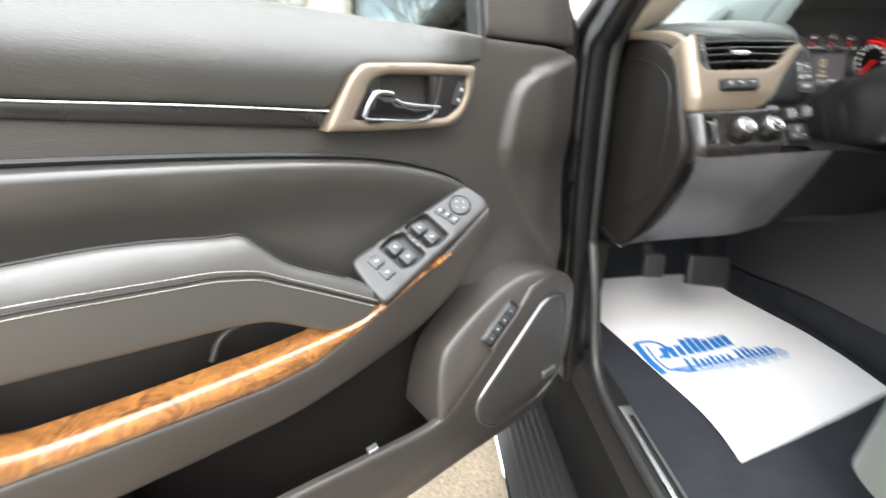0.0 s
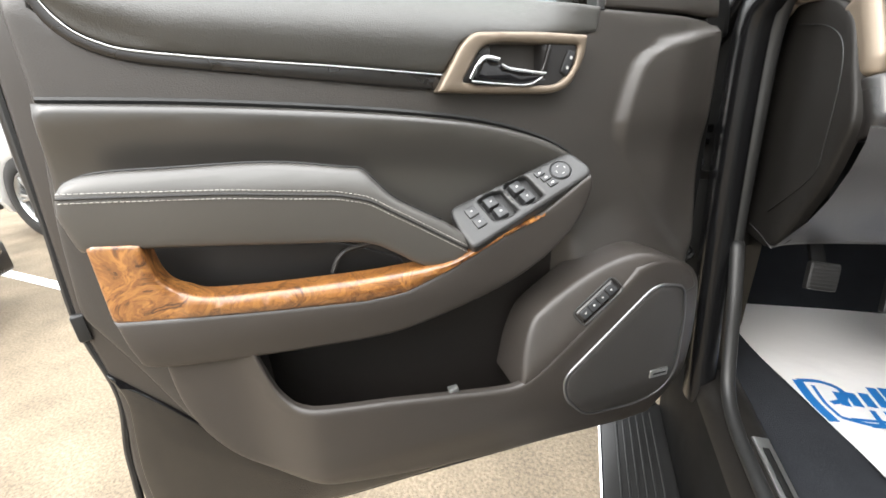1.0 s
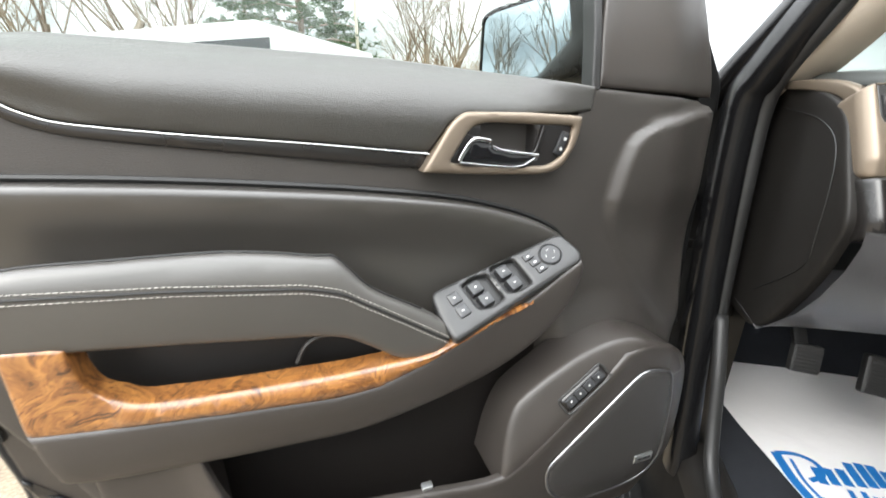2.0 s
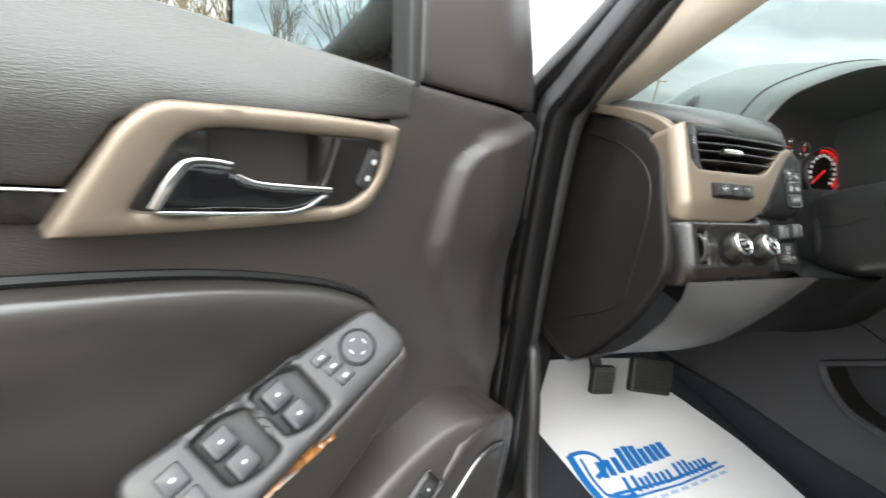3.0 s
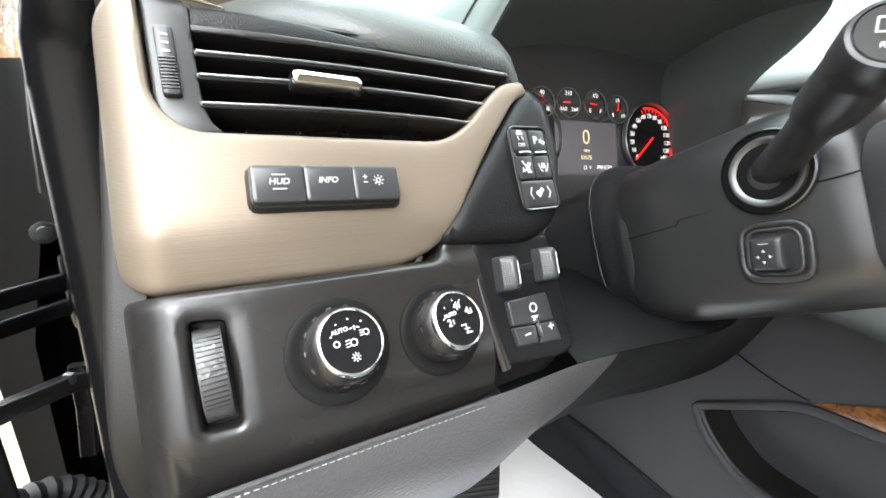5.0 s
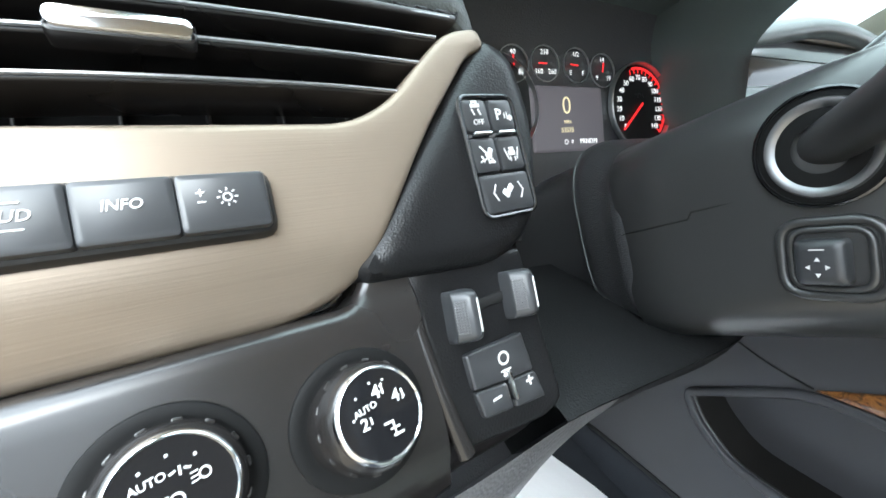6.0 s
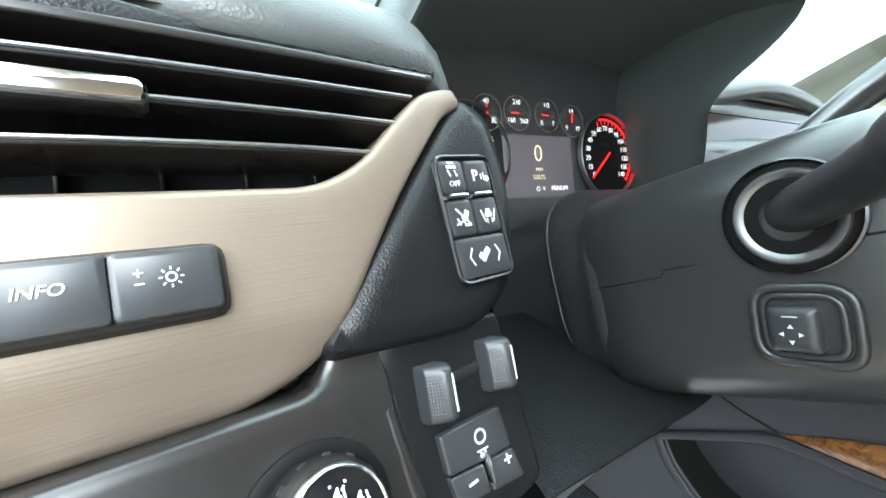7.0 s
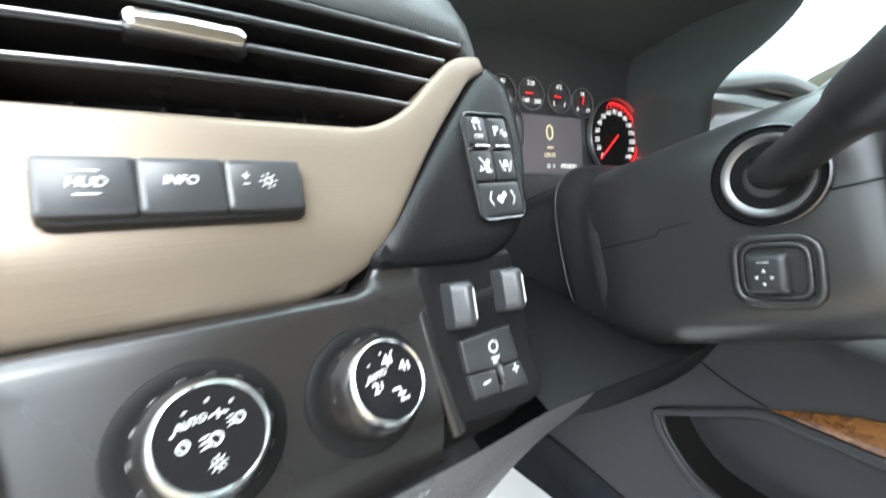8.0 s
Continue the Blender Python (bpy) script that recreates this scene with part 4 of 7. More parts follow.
mw = on(MD, -.0042, .1315, .0005, turn=2)
tw = part("thumbwheel", rbox(.0075, .034, .0035, mw, .0018), M_BUTTON, side)
part("rib", join(*[rbox(.0068, .0007, .0006, mw @ pose(0, -.014 + i * .0016, .0035), .0002) for i in range(10)]), M_PLASTIC, tw)
part("mark", bars(mw @ pose(0, 0, .0037), [(0, .0115, .003, .0011, 0), (0, .0075, .003, .0011, 0), (0, .0035, .003, .0011, 0)]), M_ICON, tw)

# head-up, info and dimmer keys
mh = on(MD, .0585, .0685, .0005, turn=-1)
row = part("key_bank", rbox(.0760, .0225, .0100, mh, .005), M_DARK, dash, "row of three dark keys")
for x, w in ((-.0246, .0232), (-.0011, .0234), (.0230, .0244)):
    k = part("key", rbox(w + .0004, .0180, .0062, mh @ pose(x, .0003, .0072), .0016), M_BUTTON, row)
part("mark", letters("INFO", .0041, mh @ pose(-.0020, .0016, .0136), shear=.2, bold=.00004), M_ICON, row)
part("mark", join(letters("HUD", .0042, mh @ pose(-.0245, .001, .0136), shear=.2), bars(mh @ pose(-.0245, .001, .0135), [(0, .0034, .006, .0005, 0), (0, -.0034, .006, .0005, 0)])), M_ICON, row)
part("mark", join(bars(mh @ pose(.0168, .0022, .0136), [(0, .001, .0022, .0005, 0), (0, .001, .0005, .0022, 0), (0, -.0018, .0022, .0005, 0)]),
                  bars(mh @ pose(.0238, .0014, .0136), [(.0024 * math.cos(a * math.pi / 4), .0024 * math.sin(a * math.pi / 4), .0009, .0005, a * 45) for a in range(8)]),
                  lathe([(.0009, 0), (.0009, .0003), (.0014, .0003), (.0014, 0)], mh @ pose(.0238, .0014, .0134), 16)), M_ICON, row)

# lower switch panel


def low_dash(a, b):
    return 0.001 - 0.45 * 0.5 * (np.sqrt((-.038 - b) ** 2 + 1.5e-5) - .038 - b) - 0.018 * np.clip((-.012 - a) / .02, 0, 1) ** 2 - 0.004 * smooth01((b - .02) / .012) - 0.011 * smooth01((a - .143) / .008)


slot = rpoly([(-.0085, .0135), (.0055, .0125), (.0075, -.034), (-.007, -.0335)], .003)
lowp = part("switch_panel", panel(rpoly([(-.033, .0265, .004), (-.030, -.063, .006), (.060, -.0635, .02), (.200, -.0600, .008), (.2135, -.048, .006), (.214, .020, .01), (.205, .040, .004), (.15, .042, .01), (.126, .040, .004), (.118, .0260, .01)], .005), MD, low_dash, r=.004, thick=.03, step=.0055, holes=[slot], fine=(-.032, .0, -.058, .03, .003)), M_PLASTIC, dash, "satin black switch panel")
part("slot_back", panel(slot, MD, -.014, r=.0005, thick=.004, step=.01), M_DARK, lowp)
dm = on(MD, -.001, -.0105, -.0095, turn=3)
dw = part("dimmer_wheel", sweep([dm @ Vector((0, .0195 * math.cos(a), .0155 * math.sin(a))) for a in [math.pi * i / 16 for i in range(17)]], rect(.002, .0110, .0006), up=(0.99, .12, 0)), M_KNEE, lowp, "ribbed dimmer thumbwheel")
part("rib", join(*[rbox(.0098, .0006, .0006, dm @ pose(0, .0195 * math.cos(a), .0158 * math.sin(a)) @ pose(0, 0, 0.0006, math.degrees(a) - 90), .0001) for a in [math.pi * (5 + i) / 26 for i in range(15)]]), M_PLASTIC, dw)
part("mark", bars(dm @ pose(0, .0125, .0128, -48), [(0, .001, .0045, .0008, 0), (0, -.001, .0045, .0008, 0), (-.002, 0, .0008, .0028, 0), (.002, 0, .0008, .0028, 0)]), M_ICON, dw)


def rotary(a, b, r, marks, label):
    """A turning knob: dark dish, ribbed black skirt, chrome ring, black face with white print."""
    m = on(MD, a, b, -.0015, tip=-14, yaw=7)
    k = part("rotary_knob", lathe([(r * 1.74, -.0012), (r * 1.71, .0008), (r * 1.62, .0013), (r * 1.45, .0010), (r * 1.15, .0004)], on(MD, a, b, .0012), 48), M_JAMB, lowp, label)
    sk = part("skirt", lathe([(r * 1.35, .0), (r * 1.33, .004), (r * 1.27, .012), (r * 1.17, .0168), (r * 1.08, .0182)], m, 48), M_PLASTIC, k, "ribbed gloss black skirt")
    part("grip_rib", join(*[rbox(.0012, .0030, .010, m @ pose(r * 1.28 * math.cos(q), r * 1.28 * math.sin(q), .002, 0, 0, math.degrees(q)), .0006) for q in [2 * math.pi * i / 14 for i in range(14)]]), M_PLASTIC, sk)
    part("chrome_ring", lathe([(r * 1.10, .0178), (r * 1.10, .0192), (r * 1.06, .0205), (r * 1.01, .0209), (r * .965, .0200)], m, 48), M_CHROME, k, "chrome ring")
    part("face", lathe([(r * .98, .0202), (r * .5, .0204), (0.0001, .0204)], m, 40), M_GLOSS, k)
    part("mark", marks(m @ pose(0, 0, .0206), r * .82), M_ICON, k)
    return k


def sun_mark(m, s):
    return join(lathe([(s * .38, 0), (s * .38, .0002), (s * .58, .0002), (s * .58, 0)], m, 14), bars(m, [(s * math.cos(q * math.pi / 4), s * math.sin(q * math.pi / 4), s * .5, s * .22, q * 45) for q in range(8)]))


def ring_mark(m, s, w=.3):
    return lathe([(s * (1 - w), 0), (s * (1 - w), .0002), (s, .0002), (s, 0)], m, 18)


def lamp_mark(m, s):
    return join(ring_mark(m @ pose(s * .3, 0, 0), s * .8), bars(m, [(-s * .9, s * .6, s, s * .2, 8), (-s * .9, 0, s, s * .2, 8), (-s * .9, -s * .6, s, s * .2, 8)]))


rotary(.0528, -.0124, .0150, lambda m, r: join(letters("AUTO", r * .24, m @ pose(-r * .40, r * .44, 0, 0, 0, 6), bold=.00004), sun_mark(m @ pose(-.0, -r * .62, 0), r * .15), lamp_mark(m @ pose(-r * .02, -r * .08, 0), r * .19),
       lamp_mark(m @ pose(r * .56, r * .22, 0), r * .16), ring_mark(m @ pose(-r * .62, -.02 * r, 0), r * .13, .35), bars(m @ pose(r * .18, r * .46, 0), [(-r * .14, 0, r * .14, r * .05, 20), (r * .14, 0, r * .14, r * .05, -20), (0, 0, r * .05, r * .2, 0)]),
       bars(m, [(-r * .78, r * .28, r * .07, r * .07, 30), (-r * .5, r * .7, r * .07, r * .07, 30), (0, r * .84, r * .07, r * .07, 0), (r * .5, r * .66, r * .07, r * .07, 30)])), "headlamp knob with chrome ring")
rotary(.1105, -.0134, .0146, lambda m, r: join(letters("AUTO", r * .25, m @ pose(-r * .42, r * .24, 0, 0, 0, 8), bold=.00004), letters("4", r * .52, m @ pose(r * .0, r * .56, 0), bold=.0001), bars(m, [(r * .2, r * .58, r * .06, r * .26, 0), (r * .2, r * .70, r * .14, r * .06, 40), (r * .76, r * .26, r * .06, r * .26, 0), (r * .76, r * .16, r * .14, r * .06, 40)]),
       letters("4", r * .48, m @ pose(r * .54, r * .26, 0), bold=.0001), letters("2", r * .44, m @ pose(-r * .56, -r * .12, 0), bold=.0001), bars(m, [(-r * .36, -r * .08, r * .05, r * .2, 0), (r * .22, -r * .5, r * .05, r * .44, 0), (r * .10, -r * .32, r * .3, r * .07, 0), (r * .24, -r * .5, r * .3, r * .06, 0), (r * .3, -r * .68, r * .34, r * .07, 0),
       (-r * .82, r * .1, r * .07, r * .07, 30), (-r * .6, r * .6, r * .07, r * .07, 30), (-r * .1, r * .86, r * .07, r * .07, 0), (r * .3, r * .82, r * .07, r * .07, 0)])), "four-wheel-drive knob with chrome ring")
part("panel_crease", sweep(ddpath([(.1400, .0270, -.003), (.1415, .010, -.001), (.1455, -.019, -.001), (.1510, -.046, -.002)], 5), circle(.0040, 12, .0032), up=(0.107, -0.889, 0.445), grow=lambda f: .55 + .5 * f), M_PLASTIC, lowp, "soft crease between the switches", 60)
plate_r = part("switch_plate", panel(rpoly([(.1415, .036, .002), (.208, .034, .004), (.2135, -.046), (.200, -.050), (.1520, -.046, .003)], .006), MD, -.004, r=.003, thick=.012, step=.012), M_POD, lowp)
part("slide_slot", rbox(.026, .005, .001, on(MD, .183, .0125, -.004, turn=4), .001), M_DARK, plate_r)
for a, b in ((.1618, .0105), (.1948, .0125)):
    ms = on(MD, a, b, -.004, turn=-3)
    prof = spline([(-.0056, -.002), (-.0056, .0075), (-.0048, .0092), (-.0026, .0112), (-.0004, .0130), (.0014, .0138), (.0034, .0136), (.0048, .0124), (.0056, .0090), (.0058, -.002)], 3)
    ends = ((-.0112, .55, .86), (-.0108, .80, .94), (-.0095, .95, .985), (-.0075, 1, 1), (.0075, 1, 1), (.0095, .95, .985), (.0108, .80, .94), (.0112, .55, .86))
    k = part("slide_switch", loft([[ms @ Vector((x * wx, y, z * sc)) for x, z in prof] for y, sc, wx in ends], caps=True), M_BUTTON, plate_r, "ribbed slide switch with white line", 50)
    part("dimple", join(*[rbox(.0007, .0007, .0004, ms @ pose(-.0050 + i * .00085, -.0065 + j * .00118, .0092 + i * .00086, 0, -42), .0002) for i in range(5) for j in range(12)]), M_KNEE, k)
    part("mark", rbox(.0011, .0145, .0004, ms @ pose(.0038, 0, .0134, 0, 20), .0003), M_ICON, k)
mk = on(MD, .1800, -.0202, -.0045, turn=0)
tr = part("trailer_key", panel(rpoly([(-.0198, .0136), (.0134, .0144), (.0157, -.0040), (.002, -.0040), (-.0189, -.0026)], .0015), mk, .004, r=.0015, thick=.004, step=.01), M_BUTTON, plate_r)
part("mark", join(ring_mark(mk @ pose(-.0005, .0065, .0041), .0032), bars(mk @ pose(-.0005, .0005, .0041), [(0, .0005, .006, .0008, 0), (-.0012, -.001, .0008, .003, 0), (.0012, -.001, .0008, .003, 0), (.0, -.0016, .004, .0008, 0)])), M_ICON, tr)
mi = part("gain_key", panel(rpoly([(-.0188, -.0034), (-.0012, -.0046), (-.0004, -.0166), (-.0166, -.0156)], .0015), mk, .004, r=.0012, thick=.004, step=.01), M_BUTTON, plate_r)
part("mark", bars(mk @ pose(-.0085, -.0092, .0041), [(0, 0, .005, .0011, 6)]), M_ICON, mi)
pl = part("gain_key", panel(rpoly([(.0004, -.0047), (.0159, -.0048), (.0193, -.0183), (.0010, -.0172)], .0015), mk, .004, r=.0012, thick=.004, step=.01), M_BUTTON, plate_r)
part("mark", bars(mk @ pose(.0115, -.0078, .0041), [(0, 0, .0045, .0011, 4), (0, 0, .0045, .0011, 94)]), M_ICON, pl)
part("gain_bar", rbox(.0018, .0135, .0055, mk @ pose(.0005, -.0065, .001, 0, 0, 6), .0006), M_CHROME, plate_r)

# button pod beside the cluster
pod = rpoly([(.212, .1415, .006), (.2022, .1355, .008), (.1295, .051, .02), (.1200, .0400, .006), (.1235, .0325, .006), (.193, .0280, .02), (.221, .045, .02), (.2335, .093, .02), (.2285, .132, .010)])
podm = part("key_pod", panel(pod, MD, lambda a, b: .004 + 0 * a, r=.011, thick=.035, step=.005), M_POD, dash, "grained black pod with five keys")
part("key_frame", sweep([on(MD, .1992, .0782, .0052, turn=1) @ Vector((x, y, 0)) for x, y in rect(.0328, .0575, .006, 5)], circle(.0011, 8), up=(0.107, -0.889, 0.445), closed=True), M_SMOKE, podm, "thin dull silver frame round the keys")
mp = on(MD, .1992, .0782, .0010, turn=1)
for x, y, w, h in ((-.0077, .0193, .0145, .0155), (.0077, .0193, .0145, .0155), (-.0077, .0004, .0145, .0168), (.0077, .0004, .0145, .0168), (0, -.0181, .0300, .0185)):
    part("key", rbox(w, h, .0042, mp @ pose(x, y, .001), .002), M_BUTTON, podm)
for x in (-.0072, .0072):
    part("key_bar", rbox(.0105, .0016, .0056, mp @ pose(x, .0102, .001), .0005), M_CHROME, podm)
mi = mp @ pose(0, 0, .0054)
part("mark", join(letters("OFF", .0036, mi @ pose(-.0075, .0158, 0)), bars(mi @ pose(-.0078, .0225, 0), [(0, .0012, .0055, .0018, 0), (0, .0030, .0036, .0012, 0), (-.0018, -.0018, .0008, .0032, 20), (.0018, -.0018, .0008, .0032, 20)]),
                  letters("P", .0075, mi @ pose(.0052, .0190, 0), bold=.0001), bars(mi @ pose(.0098, .0185, 0), [(-.0012, 0, .0006, .0028, 0), (.0004, 0, .0006, .0038, 0), (.0022, -.0010, .0026, .0026, 45)])), M_ICON, podm)
part("mark", join(bars(mi @ pose(-.0077, .0000, 0), [(0, .001, .0095, .0009, -48), (-.0008, -.0016, .0075, .0009, 20), (-.0026, -.0016, .0009, .0034, 20), (0, -.0008, .0009, .0034, 20), (.0024, .0018, .0026, .0034, -30), (.0022, -.0032, .0040, .0014, 0)]),
                  bars(mi @ pose(.0077, .0000, 0), [(-.0034, -.0002, .0007, .0062, 18), (.0034, -.0002, .0007, .0062, -18), (0, .0022, .0030, .0016, 0), (0, .0002, .0044, .0022, 0), (-.0014, -.0026, .0006, .0024, 0), (.0014, -.0026, .0006, .0024, 0)]),
                  bars(mi @ pose(.0, -.0178, 0), [(-.0080, .0018, .0048, .0007, 62), (-.0080, -.0018, .0048, .0007, -62), (.0080, .0018, .0048, .0007, -62), (.0080, -.0018, .0048, .0007, 62), (-.0016, -.0008, .0030, .0044, 45), (.0014, .0014, .0040, .0030, 45)])), M_ICON, podm)

# end panel, knee panel, pads, cluster hood
ME = basis((0.4425, 0, 0), (0, -1, 0), (0, 0, 1), (-1, 0, 0))
endp = rpoly([(-1.08, 1.488, .01), (-0.90, 1.482, .05), (-0.822, 1.452, .05), (-0.784, 1.375, .03), (-0.756, 1.325, .02), (-0.742, 1.285, .02), (-0.775, 1.185, .08), (-0.87, 1.05, .03), (-0.93, 1.015, .02), (-1.08, 1.01, .01)])
ep = part("end_panel", panel(endp, ME, lambda u, v: .002 + 0 * u, r=.006, thick=.012, step=.02), M_END, dash, "dark moulded dashboard end panel")
part("panel_joint", sweep([ME @ Vector((p[0], p[1], .0025)) for p in spline([(-1.0, 1.45), (-0.87, 1.43), (-0.81, 1.38), (-0.80, 1.25), (-0.815, 1.19), (-0.95, 1.09)], 5)], circle(.0012, 5), up=(1, 0, 0)), M_DARK, ep)
top_e = [(.446, .706, 1.286), (.486, .718, 1.281), (.56, .727, 1.281), (.64, .736, 1.281), (.70, .746, 1.280), (.755, .750, 1.278), (.82, .756, 1.272), (.88, .763, 1.266), (.935, .778, 1.264), (1.06, .83, 1.268), (1.205, .862, 1.275)]
low_e = [(.440, .895, 1.022), (.470, .90, 1.030), (.54, .89, 1.040), (.63, .885, 1.045), (.717, .89, 1.049), (.812, .89, 1.075), (.877, .89, 1.088), (.935, .89, 1.088), (1.0, .885, 1.088), (1.115, .868, 1.118), (1.207, .858, 1.205)]
T, B = spline(top_e, 4), spline(low_e, 4)
rings = []
for f, bulge in ((0, 0), (.06, .012), (.2, .024), (.4, .030), (.6, .026), (.8, .012), (.94, .002), (1, -.004)):
    rings.append([Vector(t).lerp(Vector(b), f) + Vector((0, -bulge, -bulge * .5)) * (1 - .9 * float(smooth01((t[0] - .62) / .14))) for t, b in zip(T, B)])
rings.append([Vector(b) + Vector((0, .05, .01)) for b in B])
rings.append([Vector(b) + Vector((0, .30, .03)) for b in B])
# one panel in a lit and a shaded tone, split where the column shades it
kn = part("knee_panel", loft([r[:20] for r in rings]), M_KNEE_LIT, dash, "grey grained knee panel below the switches, left half, light in its colour", 60)
part("knee_shade_half", loft([r[19:] for r in rings]), M_KNEE_SHADE, dash, "right half of the knee panel, column's shade in its black colour", 60)
part("knee_shelf", loft([[Vector(t) + Vector((0, d, h)) for t in T[16:]] for d, h in ((.16, .006), (.06, .005), (.016, .004), (.006, .0025), (.0, .0008))]), M_KNEE_SHADE, kn, "black grained shelf under the column", 60)
part("panel_seam", sweep([Vector(p) + Vector((0, -.002, .0005)) for p in T[:12]], circle(.0012, 6)), M_KNEE, kn)
part("stitching", stitches([Vector(p) + Vector((0, -.0045, -.001)) for p in T[:12]], .0022, .0014, .0005), M_DIM, kn, "pale stitched seam")

pad_rings = []
for x, dz in ((.473, -.004), (.478, .002), (.488, .003), (.505, .003), (.53, .002), (.58, .001), (.64, -.001), (.672, -.003), (.684, -.012), (.688, -.02)):
    y0 = .808 + .12 * (x - .486) + 13.0 * max(0, .575 - x) ** 2
    f = float(smooth01(np.array((x - .50) / .08)))
    k = .45 if x < .475 else .8 if x < .48 else 1
    pad_rings.append([(x, y0 + .036, 1.471 - .006 * f + dz * .5), (x, y0 + .021 - .008 * f, 1.4735 - .008 * f + dz), (x, y0 + .013 - .010 * f, 1.481 - .008 * f + dz), (x, y0 + .013 - .009 * f, 1.481 + .007 * k - .006 * f + dz), (x, y0 + .019 - .005 * f, 1.481 + .0150 * k - .002 * f + dz), (x, y0 + .034, 1.481 + .0225 * k + dz), (x, y0 + .07, 1.481 + .027 * k + dz), (x, y0 + .14, 1.481 + .028 * k + dz), (x, y0 + .24, 1.505 + dz), (x, y0 + .24, 1.46)])
part("vent_ledge", loft([[(x, .8185 + .12 * (x - .486) + dy, z) for x in (.458, .48, .50, .53, .56, .60)] for dy, z in ((0, 1.4800), (.006, 1.4825), (.03, 1.4835), (.16, 1.4845))]), M_POD, dash, "dark ledge behind the vent", 60)
part("dash_pad", loft(pad_rings, caps=True), M_DASH, dash, "grained soft pad above the vent", 60)
arch = [(.700, 1.38), (.692, 1.45), (.685, 1.488), (.690, 1.507), (.715, 1.544), (.767, 1.575), (.833, 1.602), (.915, 1.617), (.990, 1.611), (1.048, 1.596), (1.068, 1.577), (1.066, 1.545), (1.052, 1.505), (1.047, 1.475), (1.056, 1.44), (1.070, 1.36)]
arch = spline(arch, 4)


def arch_ring(y_l, y_r, grow, dz=0.0, flat=1.0):
    out = []
    for x, z in arch:
        f = (x - .69) / .37
        out.append((.88 + (x - .88) * (grow if x < .88 or grow > 1 else 1 + (1 - grow) * 3.0), y_l + (y_r - y_l) * f + (.05 * float(smooth01((1.58 - z) / .11)) if x > .95 else 0), 1.44 + (z - 1.44) * flat * (1 + (grow - 1) * .4) + dz))
    return out


hood_rings = [arch_ring(1.06, 1.04, .80, -.012, .66), arch_ring(.99, .97, .90, -.006, .85), arch_ring(.93, .91, .955, -.004, .95), arch_ring(.892, .858, .985, -.002, .985), arch_ring(.884, .848, 1.0, .002), arch_ring(.888, .852, 1.018, .006), arch_ring(.905, .87, 1.03, .008),
              arch_ring(.98, .95, 1.06, .008), arch_ring(1.09, 1.06, 1.12, .004, 1.01), arch_ring(1.17, 1.15, 1.15, -.02, .85), arch_ring(1.27, 1.26, 1.18, -.04, .50)]
hood = part("cluster_hood", loft(hood_rings), M_HOOD, dash, "grained black hood over the instruments", 60)
part("hood_seam", sweep([Vector(p) + Vector((-.0004, 0, .0012)) for p in arch_ring(.930, .897, 1.039, .0075)[6:34]], circle(.0014, 6)), M_DARK, hood, "dark joint across the hood")
top_rows = ((.90, 1.47), (.93, 1.492), (1.0, 1.496), (1.12, 1.493), (1.2, 1.49), (1.5, 1.47), (1.7, 1.44))
part("dash_top", join(loft([[(x, y, z - .012 * (x < .6)) for x in (.45, .55, .685)] for y, z in top_rows]), loft([[(x, y, z) for x in (.685, .9, 1.09)] for y, z in top_rows[3:]]), loft([[(x, y, z) for x in (1.10, 1.3, 1.7, 2.1, 2.3)] for y, z in ((.975, 1.488),) + top_rows[2:]])), M_DASH, dash, "grained black dashboard top", 60)
rside = [(1.085, .955, 1.415), (1.2, .92, 1.42), (1.5, .90, 1.43), (1.68, .90, 1.455), (1.9, .90, 1.48), (2.28, .95, 1.48)]
part("dash_face", loft([[(x, y + dy, z + dz) for x, y, z in rside] for dy, dz in ((.02, .03), (-.01, .01), (-.02, -.03), (.0, -.10), (.06, -.2), (.1, -.35), (.2, -.45))]), M_CONSOLE, dash, "black passenger side of the dashboard", 60)
brow = spline([(1.075, 1.496), (1.13, 1.512), (1.20, 1.526), (1.27, 1.538), (1.34, 1.548), (1.44, 1.547), (1.56, 1.536), (1.66, 1.515), (1.74, 1.492)], 3)
part("display_brow", loft([[(x, .968 + .05 * abs(x - 1.38) + dy, z + dz) for x, z in brow] for dy, dz in ((.05, -.040), (.012, -.030), (.0, -.026), (-.004, -.018), (.002, -.006), (.018, .0), (.06, .0), (.16, -.018), (.30, -.045))]), M_DASH, dash, "grained brow over the centre display", 60)
mcd = basis((1.40, .975, 1.470), (1, 0, 0), (0, .30, .954), (0, -.954, .30))
cd = part("centre_display", panel(rect(.50, .088, .03), mcd, .004, r=.004, thick=.02, step=.04), M_GLOSS, dash, "dark glossy centre display")
part("display_rim", sweep([mcd @ Vector((x, y, .004)) for x, y in rect(.512, .100, .035, 6)], circle(.005, 8), up=(0, -1, 0), closed=True), M_TAN, cd, "champagne rim of the display")
part("display_ledge", loft([[(x, y + dy, z + dz) for x, y, z in ((1.09, .965, 1.425), (1.16, .935, 1.438), (1.30, .920, 1.446), (1.50, .918, 1.450), (1.70, .93, 1.462))] for dy, dz in ((.07, .012), (.02, .010), (.0, .004), (-.006, -.006), (.004, -.022))]), M_DASH, dash, "grey ledge below the display", 60)

# instrument cluster
MC = basis((.921, 1.0, 1.42), (1, 0, 0), (0, .287, .958), (0, -.958, .287))
clu = part("instrument_panel", panel(rpoly([(-.26, -.14), (.25, -.14), (.25, .13), (-.26, .13)], .03), MC, -.006, r=.002, thick=.01, step=.04), M_KNEE, dash, "lit instrument panel with red-rimmed speedometer")


